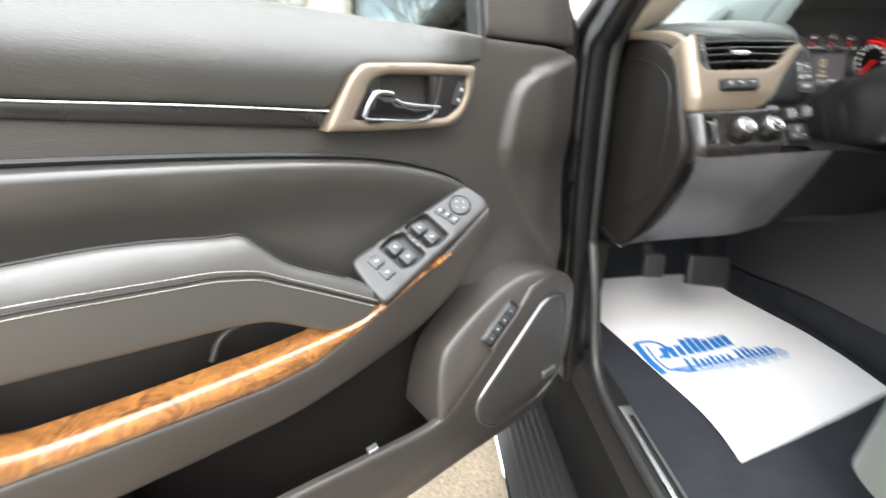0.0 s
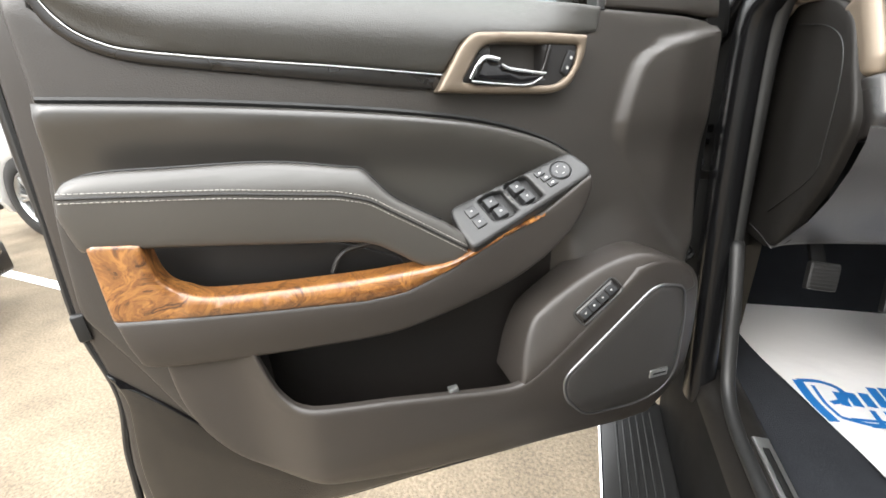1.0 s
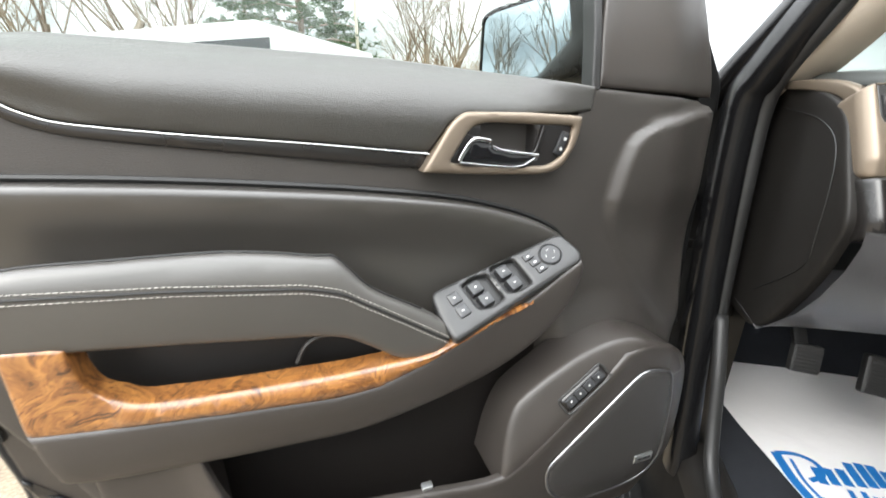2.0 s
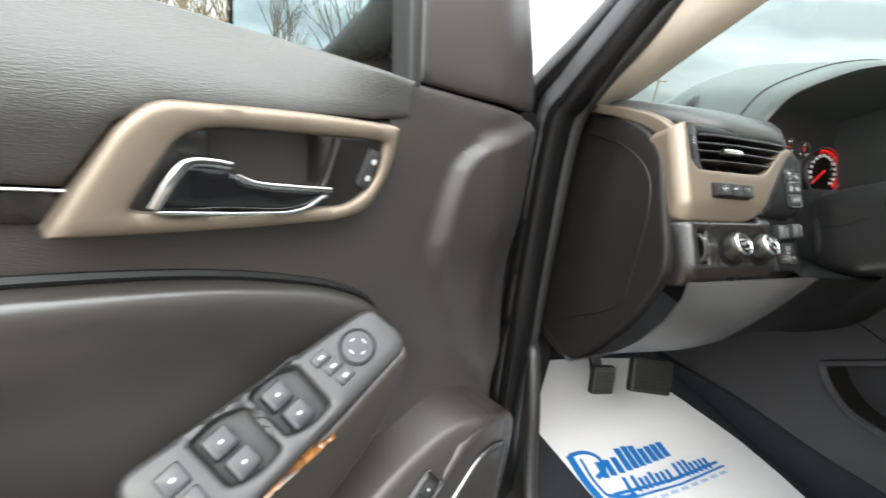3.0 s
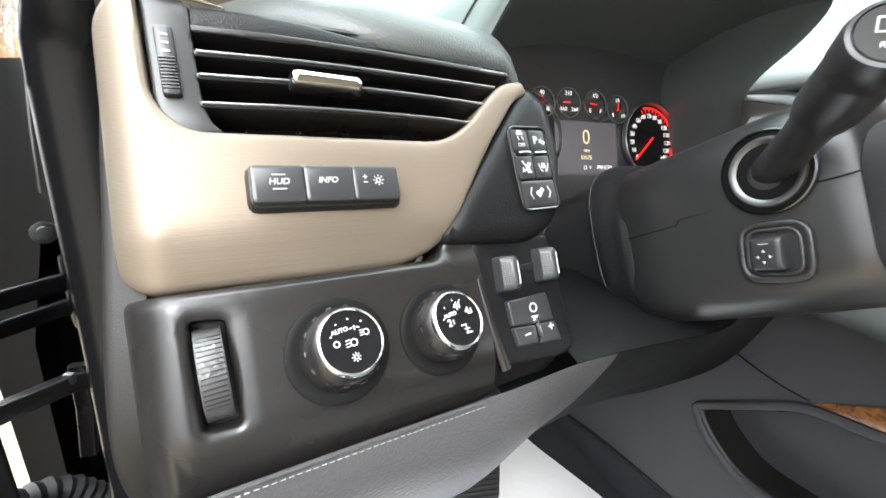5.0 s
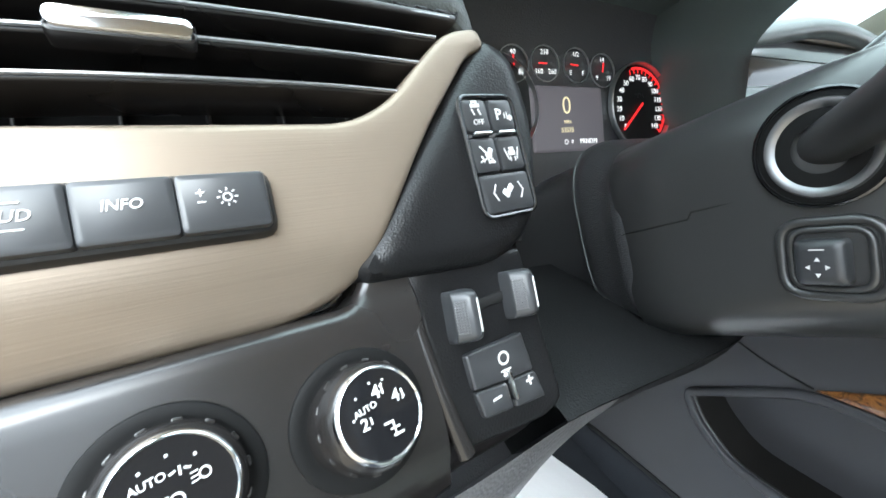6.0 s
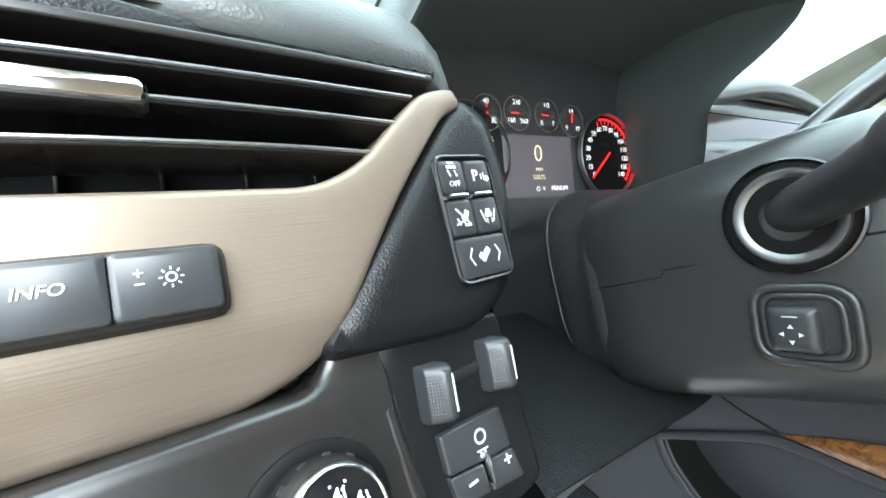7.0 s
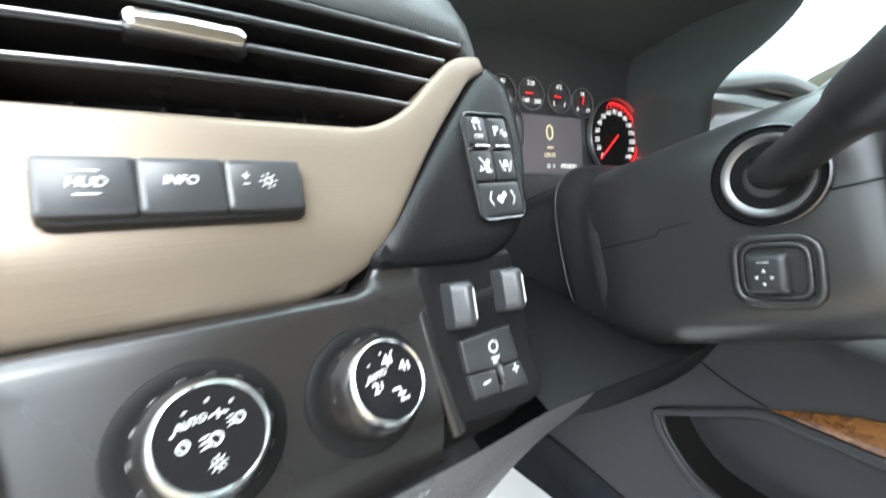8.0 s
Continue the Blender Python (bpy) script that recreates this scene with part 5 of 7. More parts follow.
def dial(cx, cy, r, lo, hi, nums, needle, ring_from=0, major=15, arc_w=.0026):
    m = MC @ pose(cx, cy, -.004)
    part("dial_ring", lathe([(r * 1.025, 0), (r * 1.03, .006), (r * 1.0, .007), (r * .985, 0)], m, 48), M_SATIN, clu, "silver dial ring")
    part("dial_face", lathe([(r * .985, .0005), (0.0001, .0005)], m, 40), M_DARK, clu)
    arc = [radians(lo + (hi - lo) * i / 40) for i in range(41)]
    a0 = int(40 * ring_from)
    part("red_arc", sweep([m @ Vector((r * .90 * math.cos(a), r * .90 * math.sin(a), .0012)) for a in arc[a0:]], rect(arc_w, .0006), up=(0, -.958, .287)), M_RED, clu, "glowing red arc")
    part("red_tick", join(*[rbox(r * .11, .0009, .0006, m @ pose(r * .83 * math.cos(a), r * .83 * math.sin(a), .0012, 0, 0, math.degrees(a)), .0002) for a in [radians(lo + (hi - lo) * i / (2 * (major - 1))) for i in range(a0 and int(2 * (major - 1) * ring_from), 2 * major - 1)]]), M_RED, clu)
    if nums:
        part("scale_print", join(*[letters(s, r * .17, m @ pose(r * .68 * math.cos(radians(lo + (hi - lo) * i / (len(nums) - 1))), r * .68 * math.sin(radians(lo + (hi - lo) * i / (len(nums) - 1))), .0012), bold=0) for i, s in enumerate(nums)]), M_DIALW, clu)
    part("needle", sweep([m @ Vector((-.12 * r * math.cos(radians(needle)), -.12 * r * math.sin(radians(needle)), .003)), m @ Vector((.8 * r * math.cos(radians(needle)), .8 * r * math.sin(radians(needle)), .003))], rect(.0022, .001), up=(0, -.958, .287)), M_RED, clu, "red needle")
    return m


dm_ = dial(.108, .004, .052, 222, -42, [str(i) for i in range(0, 150, 10)], 222, .45, 15)
part("scale_print", letters("MPH", .008, dm_ @ pose(0, .014, .0012)), M_BUTTON, clu)
dial(-.108, .004, .052, 222, -42, [str(i) for i in range(9)], 222, .96, 9, .0008)
for i, (cx, cy, nums, nd) in enumerate(((-.080, .047, ("0", "40", "80"), 90), (-.038, .049, ("160", "210", "260"), 180), (.007, .049, ("E", "1/2", "F"), 175), (.047, .045, ("9", "14", "19"), 80))):
    m = MC @ pose(cx, cy, -.003)
    part("small_gauge", join(lathe([(.0193, 0), (.0195, .002), (.0187, .002), (.0185, 0)], m, 30)), M_SATIN, clu, "small silver-rimmed gauge")
    part("scale_print", join(*[letters(s, .0076, m @ pose(x, y, .001), bold=0) for s, x, y in zip(nums, (-.0092, 0, .0092), (-.0085, .0120, -.0085))]), M_DIALW, clu)
    part("needle", rbox(.011, .0013, .0008, m @ pose(.0035 * math.cos(radians(nd)), .0035 * math.sin(radians(nd)), .0012, 0, 0, nd), .0003), M_RED, clu, "red needle")
md = MC @ pose(-.010, -.004, -.004)
lcd = part("display", rbox(.106, .072, .002, md @ pose(.001, -.006, 0), .003), M_LCD, clu, "grey driver display showing zero")
part("readout", join(letters("0", .028, md @ pose(-.002, .008, .0022), bold=-.0003), letters("MPH", .005, md @ pose(-.002, -.0095, .0022)), letters("53575", .0075, md @ pose(-.003, -.0185, .0022))), M_AMBER, lcd)
part("readout", join(letters("PRNDM", .0078, md @ pose(.028, -.0315, .0022)), letters("0", .006, md @ pose(.003, -.0315, .0022)), ring_mark(md @ pose(-.006, -.0315, .0022), .0028)), M_DIALW, lcd)

# ================= steering column and wheel =================
AX = Vector((0, -.891, .454))
UPC = Vector((0, .454, .891))
col = thing("steering_column", (.945, .86, 1.2), "black steering column with stalk and adjuster", "steering column")


def colpt(s, x=0.0, h=0.0):
    return Vector((.945 + x, .75, 1.362)) + AX * s + UPC * h


shroud = []
for q, g in ((-.088, .97), (-.084, 1.0), (-.04, 1.0), (.0, 1.0), (.04, .995), (.07, .975), (.083, .94), (.089, .88), (.090, .70)):
    top, low = .0825 * g, -(.0690 - .05 * (q + .088)) * g
    shroud.append([colpt(q, x * g, (top + low) / 2 + y) for x, y in rect(.25, top - low, .040, 7)])
part("column_shroud", loft(shroud, closed=True, caps=True), M_COLUMN, col, "satin black column shroud", 60)
part("shroud_seam", sweep([colpt(-.085, -.1252, .014), colpt(-.03, -.1252, .016), colpt(-.027, -.1252, .020), colpt(.085, -.1218, .022)], circle(.0006, 5)), M_DARK, col)
boot = []
for s, up_, dn, hw in ((-.074, .0800, -.0680, .1230), (-.080, .0830, -.0705, .1255), (-.086, .0860, -.0715, .1268), (-.091, .0875, -.0705, .1255), (-.097, .0890, -.0690, .1238), (-.104, .0920, -.0685, .1228),
                       (-.112, .0960, -.0690, .1225), (-.120, .1010, -.0690, .1222), (-.127, .1040, -.0680, .1208), (-.131, .1030, -.0650, .1180), (-.129, .0990, -.061, .1140), (-.15, .096, -.058, .111), (-.24, .095, -.055, .11)):
    hc, hh = (up_ + dn) / 2, (up_ - dn) / 2
    ring = []
    for j in range(64):
        q = 2 * math.pi * j / 64
        c, d = math.cos(q), math.sin(q)
        fold = .0026 * math.sin(3 * q + 40 * s) * float(smooth01((-.078 - s) / .02))
        ring.append(colpt(s + .5 * fold, (hw + fold) * math.copysign(abs(c) ** .55, c), hc + (hh + fold) * math.copysign(abs(d) ** .55, d)))
    boot.append(ring)
part("column_boot", loft(boot, closed=True), M_BLACKLEATHER, col, "creased black leather column boot", 80)
part("boot_rim", sweep(boot[9], circle(.0016, 6), closed=True), M_DASH, col, "grey rim of the boot")
part("stitching", stitches([p + UPC * -.001 for p in boot[7][36:48]], .003, .0015, .0008), M_THREAD, col, "pale stitched edge")
d0, d1 = Vector((.834, .735, 1.412)), Vector((.722, .647, 1.478))
sd = (d1 - d0).normalized()
sx = sd.cross(Vector((0, 0, 1))).normalized()
mstk = basis(d0, sx, sd.cross(sx), sd)
mring = basis(Vector((.8195, .7295, 1.4135)), (0, -.891, .454), (0, .454, .891), (-1, 0, 0))
part("stalk_ring", lathe([(.0285, -.002), (.0285, .0022), (.0275, .0028), (.0268, .0012)], mring, 40), M_SMOKE, col, "thin silver ring at the stalk's foot")
part("socket_well", lathe([(.0270, .0004), (.0262, .0010), (.0120, .0008)], mring, 40), M_JAMB, col, "black well round the stalk")
# pale steel ring added for the reflection inside the socket
part("socket_glint", lathe([(.0238, .0008), (.0230, .0024), (.0214, .0026), (.0196, .0016), (.0186, .0008)], mring, 36), M_STEEL, col, "pale ring standing in for the reflection in the socket")
part("stalk_socket", lathe([(.0268, .0012), (.0256, -.0030), (.0230, -.0040), (.0205, -.0070), (.016, -.012), (.0001, -.014)], mring, 36), M_DARK, col, "grey ball socket of the stalk")
stk = part("stalk", lathe([(.015, -.02), (.0118, .015), (.0108, .06), (.0115, .080), (.0138, .088), (.0145, .094), (.0145, .124), (.0138, .126), (.0138, .129), (.0150, .131), (.0152, .144), (.0142, .148), (.0126, .1485)], mstk, 30), M_COLUMN, col, "black wiper and signal stalk")
part("stalk_cap", lathe([(.0127, .147), (.0118, .1487), (.0001, .1487)], mstk, 30), M_SWITCH, stk, "grey end cap with rear wiper mark")
part("mark", join(letters("REAR", .0034, mstk @ pose(0, .0055, .1489, 0, 0, 180)), bars(mstk @ pose(0, -.0028, .1489), [(0, -.003, .011, .0008, 0), (0, .003, .011, .0008, 0), (-.0055, 0, .0008, .007, 0), (.0055, 0, .0008, .007, 0)])), M_ICON, stk)
mad = basis((.8205, .711, 1.3635), (0, -.934, .358), (0, .358, .934), (-1, 0, 0))
adj = part("adjuster", panel(rect(.044, .040, .012), mad, .001, r=.001, thick=.006, step=.012), M_COLUMN, col, "column adjuster switch")
part("adjuster_rim", sweep([mad @ Vector((x, y, .0006)) for x, y in rect(.0400, .0370, .011, 5)], circle(.0026, 8), up=(-1, 0, 0), closed=True), M_COLUMN, adj, "", 70)
part("adjuster_rim", sweep([mad @ Vector((x, y, .0016)) for x, y in rect(.0310, .0290, .008, 5)], circle(.0018, 8), up=(-1, 0, 0), closed=True), M_COLUMN, adj, "", 70)
part("adjuster_key", rbox(.0205, .0225, .0085, mad @ pose(-.002, -.001, .001), .003, .88), M_BUTTON, adj)
part("mark", join(*[lathe([(.0013, 0), (.0013, .0003), (.0001, .0003)], mad @ pose(-.002 + .0036 * c, -.003 + .0036 * d, .0096, 0, 0, q), 3) for c, d, q in ((1, 0, 0), (0, 1, 90), (-1, 0, 180), (0, -1, 270))]), M_ICON, adj)
part("mark", bars(mad @ pose(-.002, -.003, .0096), [(0, .0085, .006, .0006, 0)]), M_ICON, adj)
LEVER = [(.955, .80, 1.425), (1.025, .780, 1.484), (1.06, .757, 1.525), (1.078, .745, 1.575), (1.088, .738, 1.63)]
part("shift_lever", sweep([Vector(p) for p in spline(LEVER, 4)], circle(.015, 14, .013), grow=lambda f: .62 + 1.0 * f), M_COLUMN, col, "black column shift lever", 60)

wheel = thing("steering_wheel", (.945, .572, 1.25), "black leather steering wheel with champagne spoke trim", "steering wheel")
AXW, UPW = Vector((0, -.9205, .3907)), Vector((0, .3907, .9205))
MW = basis((.932, .552, 1.461), (1, 0, 0), UPW, AXW)
WR = .195
rimp = [MW @ Vector((WR * math.cos(2 * math.pi * i / 72), WR * math.sin(2 * math.pi * i / 72), 0)) for i in range(72)]
rim = part("rim", sweep(rimp, circle(.0185, 14, .0205), up=AXW, closed=True), M_BLACKLEATHER, wheel, "black leather rim", 60)
for a in (146, 34, 214, 326):
    part("rim_seam", lathe([(.0208, -.0007), (.0208, .0007)], basis(MW @ Vector((WR * math.cos(radians(a)), WR * math.sin(radians(a)), 0)), (MW.to_3x3() @ Vector((math.cos(radians(a)), math.sin(radians(a)), 0))), AX, (MW.to_3x3() @ Vector((-math.sin(radians(a)), math.cos(radians(a)), 0)))), 20), M_DARK, rim)
hub = part("hub", panel(rpoly([(-.085, .055), (.085, .055), (.095, 0), (.06, -.07), (-.06, -.07), (-.095, 0)], .03), MW, lambda u, v: .03 - 1.6 * (u * u + v * v), r=.014, thick=.05, step=.02), M_BLACKLEATHER, wheel, "black airbag hub")
part("hub_back", loft([[MW @ Vector((x * w, cy + y * h, z)) for x, y in rect(.22, .15, .045, 6)] for z, cy, h, w in ((-.139, -.006, .62, .94), (-.136, -.006, .68, .98), (-.100, -.012, .90, 1.0), (-.060, -.016, 1.10, 1.0), (-.020, -.016, 1.12, .95), (.0, -.010, .95, .8))], closed=True, caps=True), M_CONSOLE, wheel, "grey wheel back cover", 60)
part("hub_badge", rbox(.07, .028, .004, MW @ pose(0, .012, .028), .004), M_CHROME, hub, "chrome-framed hub badge")
part("badge_bar", rbox(.058, .016, .002, MW @ pose(0, .012, .032), .002), M_DARK, hub)
for sx_ in (-1, 1):
    sp = part("spoke", sweep([MW @ Vector((sx_ * x, y, z)) for x, y, z in ((.07, -.005, .008), (.12, -.012, .002), (.185, -.02, -.004))], rect(.05, .022, .008), up=AX, grow=lambda f: 1.2 - .3 * f), M_PLASTIC, wheel, "black spoke with keys")
    part("spoke_trim", sweep([MW @ Vector((sx_ * x, y, z)) for x, y, z in spline([(.172, -.01, .012), (.160, -.055, .014), (.13, -.10, .012), (.105, -.155, .004)], 4)], rect(.026, .010, .003), up=AX), M_TAN, wheel, "champagne metal spoke trim")
    part("back_key", rbox(.030, .060, .012, MW @ pose(sx_ * .106, .003, -.086, 0, sx_ * 90, 0), .006), M_BUTTON, wheel, "dark key on the wheel's back")


# ================= foot well =================
floor = solo("floor", loft([[(x, y, z) for x in (.40, .5, .8, 1.1, 1.32)] for y, z in ((-.6, .610), (.6, .610), (1.15, .610), (1.42, .612), (1.52, .72), (1.57, .95), (1.58, 1.3))]), M_CARPET, "dark carpeted foot well floor", "floor", kind="structure", angle=60)


def paper_z(x, y):
    return .620 + .004 * math.sin(9 * x + 4 * y) + .003 * math.sin(17 * y - 6 * x) + .02 * max(0, (y - 1.25) / .2) ** 2


mat_rows = []
for i in range(31):
    t = i / 30
    y = .60 + .82 * t
    xl = .640 - .075 * smooth01(np.array((y - .62) / .5)) + .02 * math.sin(t * 5)
    xr = 1.185 - .07 * smooth01(np.array((y - .95) / .35)) - .03 * max(0, t - .7)
    y0 = lambda f: y + .17 * (1 - t) ** 2 * f
    mat_rows.append([(xl + (xr - xl) * j / 18, y0(j / 18), paper_z(xl + (xr - xl) * j / 18, y0(j / 18))) for j in range(19)])
pm = thing("paper_floor_mat", (.9, 1.0, .61), "white paper floor mat with blue print on the carpet", "floor mat")
part("paper_sheet", loft(mat_rows), M_PAPER, pm, "creased white paper", 80)


def onpaper(geo):
    return [Vector((p[0], p[1], paper_z(p[0], p[1]) + .0025)) for p in geo[0]], geo[1]


def print_blocks(chars, size, m, stroke):
    """A printed mark as plain slanted bars, two for each sign: chars of (width, height) in sizes, on one base line."""
    x = -sum(c[0] for c in chars) * size / 2
    for w, h in chars:
        for f in ((.24, .76) if w > .4 else (.5,)):
            g = sweep([Vector(((f * w + .22 * k * h) * size + x, k * h * size, 0)) for k in (.0, .5, 1.0)], [(-stroke * size, 0), (stroke * size, 0)], caps=False)
            part("print_bar", onpaper(([m @ p for p in g[0]], g[1])), M_INK, pm)
        x += w * size


print_blocks([(.60, .54), (.38, .54), (.56, .78), (.28, .72), (.58, .54), (.54, .54)], .086, pose(.795, .972, 0, 0, 0, 11), .115)
print_blocks([(.84, .72), (.56, .54), (.34, .66), (.56, .54), (.38, .54), (.20, .08), (.62, .72), (.24, .74), (.56, .54), (.54, .54)], .062, pose(.862, .922, 0, 0, 0, 8), .09)
part("print_swoosh", onpaper(join(*[sweep([Vector((x, y, 0)) for x, y in q], [(-w, 0), (w, 0)], caps=False) for q, w in
     ((spline([(.612, 1.022), (.616, .95), (.632, .885)], 4), .011), (spline([(.612, 1.022), (.660, 1.030), (.694, 1.012), (.690, .975), (.655, .952)], 5), .006), (spline([(.640, 1.010), (.640, .95), (.652, .905)], 4), .004), (spline([(.652, .905), (.70, .896), (.735, .902)], 3), .005))])), M_INK, pm, "blue printed swoosh")
part("print_rule", onpaper(join(sweep([Vector((.672, .905, 0)), Vector((.86, .926, 0)), Vector((1.037, .958, 0))], [(-.004, 0), (.004, 0)], caps=False), sweep([Vector((.700, .890, 0)), Vector((.88, .912, 0)), Vector((1.046, .944, 0))], [(-.003, 0), (.003, 0)], caps=False))), M_INK, pm, "blue printed rules")
part("print_line", onpaper(join(*[rbox(.024, .008, .0002, pose(.735 + i * .036, .876 + i * .006, 0, 0, 0, 9), .001) for i in range(9)])), M_PALEINK, pm, "pale small print")

bp = thing("brake_pedal", (.83, 1.12, .80), "wide black rubber brake pedal", "pedal")
MB = basis((.784, 1.03, .872), (.985, -.1, -.12), (.13, .35, .93), (-.05, -.93, .36))
pad_ = part("pedal_pad", rbox(.120, .090, .018, MB, .008), M_RUBBER, bp, "ribbed rubber pad")
part("rib", join(*[rbox(.104, .004, .003, MB @ pose(0, -.034 + i * .0085, .0175), .001) for i in range(9)]), M_RUBBER, pad_)
part("pedal_arm", sweep([Vector(p) for p in spline([(.80, 1.045, .87), (.815, 1.10, .95), (.82, 1.12, 1.05), (.82, 1.11, 1.2)], 4)], rect(.014, .03, .003), up=(1, 0, 0)), M_DARK, bp)
fp = thing("parking_brake_pedal", (.57, 1.0, .80), "small black parking brake pedal", "pedal")
MF = basis((.546, .920, .960), (.985, .05, -.1), (.1, .30, .94), (0, -.94, .3))
part("pedal_pad", rbox(.056, .060, .016, MF, .006), M_RUBBER, fp, "ribbed rubber pad")
part("rib", join(*[rbox(.048, .0035, .003, MF @ pose(0, -.022 + i * .0075, .0155), .001) for i in range(7)]), M_RUBBER, fp)
part("pedal_arm", sweep([Vector((.555, .935, .945)), Vector((.556, 1.0, 1.02)), Vector((.56, 1.03, 1.14))], rect(.012, .026, .003), up=(1, 0, 0)), M_DARK, fp)
kick = solo("kick_panel", loft([[(.435, y, .60), (.438, y, .72), (.448, y, .80), (.455, y, 1.06)] for y in (.975, 1.0, 1.05, 1.30, 1.6)]), M_END, "dark kick panel beside the foot well", "trim", kind="structure", angle=60)
under = solo("dash_underside", loft([[(.45, y, z), (.9, y, z + .03), (1.3, y, z + .06)] for y, z in ((1.16, 1.06), (1.3, 1.10), (1.58, 1.16))]), M_DARK, "dark underside of the dashboard", "trim", kind="structure")

# centre console
con = thing("centre_console", (1.3, .7, .6), "black centre console with open side bin and wood strip", "console")
MX = basis((1.235, 0, 0), (0, -1, 0), (0, 0, 1), (-1, 0, 0))
bin_ = rpoly([(-.946, .943, .012), (-.806, 1.046, .03), (-.65, 1.072, .05), (-.40, 1.09, .05), (-.40, .935, .05), (-.62, .898, .05), (-.741, .880, .05), (-.86, .872, .05), (-.922, .912, .02)])
part("console_side", panel(rpoly([(-1.5, 1.0), (-1.3, 1.05), (-1.0, 1.14), (-.86, 1.20), (.4, 1.20), (.4, .60), (-1.5, .60)], .01), MX, lambda u, v: 0 * u, r=.006, thick=.02, step=.05, holes=[bin_]), M_CONSOLE, con, "dark console side")
# darker than the console: the bin's inner shade is in the colour
part("bin_wall", sweep([MX @ Vector((p[0], p[1], -.038)) for p in bin_], rect(.004, .07), up=(-1, 0, 0), closed=True), M_END, con, "side bin wall, its shade put into a darker trim colour")
part("bin_back", panel(rpoly([(-.95, .85), (-.95, 1.10), (-.395, 1.10), (-.395, .85)], .01), MX, -.072, r=.002, thick=.01, step=.1), M_CONSOLE, con, "grey back of the side bin")
groove = spline([(-1.5, .645), (-1.35, .660), (-1.12, .700), (-.88, .720), (-.69, .750), (-.30, .80), (.39, .84)], 4)
part("tunnel_carpet", panel([(p[0], p[1] - .004) for p in groove] + [(.39, .612), (-1.5, .612)], MX, .007, r=.006, thick=.012, step=.06), M_CARPET, con, "dark carpet along the foot of the console")
part("tunnel_groove", sweep([MX @ Vector((p[0], p[1], .001)) for p in groove], rect(.010, .004, .001), up=(-1, 0, 0)), M_DARK, con, "dark joint above the carpet")
part("bin_rim", sweep([MX @ Vector((p[0], p[1], .002)) for p in rpoly([(-.958, .943, .014), (-.810, 1.054, .03), (-.65, 1.080, .05), (-.39, 1.098, .05), (-.39, .927, .05), (-.62, .890, .05), (-.741, .872, .05), (-.864, .863, .05), (-.932, .906, .02)])], rect(.015, .012, .005), up=(-1, 0, 0), closed=True), M_CONSOLE, con)
part("wood_strip", panel(rpoly([(-.803, 1.064, .003), (-.735, 1.108, .02), (-.66, 1.143, .03), (-.1, 1.180, .01), (-.1, 1.115, .01), (-.60, 1.097, .05), (-.70, 1.080, .05)], .004), MX, .006, r=.004, thick=.01, step=.03), M_WOOD, con, "burl wood console strip")
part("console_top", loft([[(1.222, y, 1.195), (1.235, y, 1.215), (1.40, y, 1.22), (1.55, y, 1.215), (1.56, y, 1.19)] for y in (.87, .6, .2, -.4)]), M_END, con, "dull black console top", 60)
part("console_joint", sweep([MX @ Vector((p[0], p[1], .001)) for p in spline([(-1.0, 1.115), (-.93, 1.085), (-.86, 1.068), (-.805, 1.064)], 4)], circle(.0018, 5)), M_DARK, con)

seat = thing("driver_seat", (.95, .1, .62), "grey leather driver's seat", "car seat")
cushion = [(.66, .30), (.70, .48), (.86, .54), (1.06, .58), (1.20, .55), (1.22, .28), (1.22, -.15), (.66, -.15)]
part("cushion", panel(rpoly(cushion, .05), basis((0, 0, .945), (1, 0, 0), (0, 1, 0), (0, 0, 1)), lambda u, v: .03 + .03 * smooth01(np.abs(u - .91) / .22 - .6), r=.05, thick=.16, step=.03), M_SEAT, seat, "grey leather cushion")
part("backrest", rbox(.52, .70, .14, basis((.91, -.32, 1.25), (1, 0, 0), (0, -.26, .966), (0, .966, .26)), .06), M_SEAT, seat, "grey leather backrest")
part("seat_base", rbox(.42, .42, .21, pose(.91, .12, .615), .02), M_DARK, seat)

# ================= body round the door opening =================
body = thing("sport_utility_car", (1.38, 0.5, .35), "black car body with open driver's doorway", "car")
pil = [(.405, .985, 1.02), (.405, 1.0, 1.30), (.406, 1.000, 1.45), (.416, .970, 1.52), (.446, .925, 1.60), (.487, .890, 1.70), (.530, .858, 1.80), (.556, .840, 1.86)]
seal_path = [(.385, .30, .700), (.385, .60, .690), (.387, .74, .692), (.392, .82, .72), (.397, .87, .80), (.400, .91, .90), (.404, .965, 1.0)] + pil
part("door_seal", sweep([Vector(p) for p in spline(seal_path, 5)], circle(.011, 8, .015), up=(-1, 0, 0)), M_RUBBER, body, "black rubber door seal", 70)
part("seal_lip", sweep([Vector(p) + Vector((.014, .014, 0)) for p in spline(seal_path[5:], 5)], circle(.005, 6), up=(-1, 0, 0)), M_KNEE, body, "", 70)
part("jamb_trim", loft([[(.404, .985 + d, z), (.418, 1.02 + d, z), (.434, 1.05 + d, z), (.47, 1.07 + d, z)] for z, d in ((.98, -.02), (1.1, .0), (1.3, .01), (1.44, .015), (1.485, .0))]), M_END, body, "dark trim between seal and dashboard", 70)
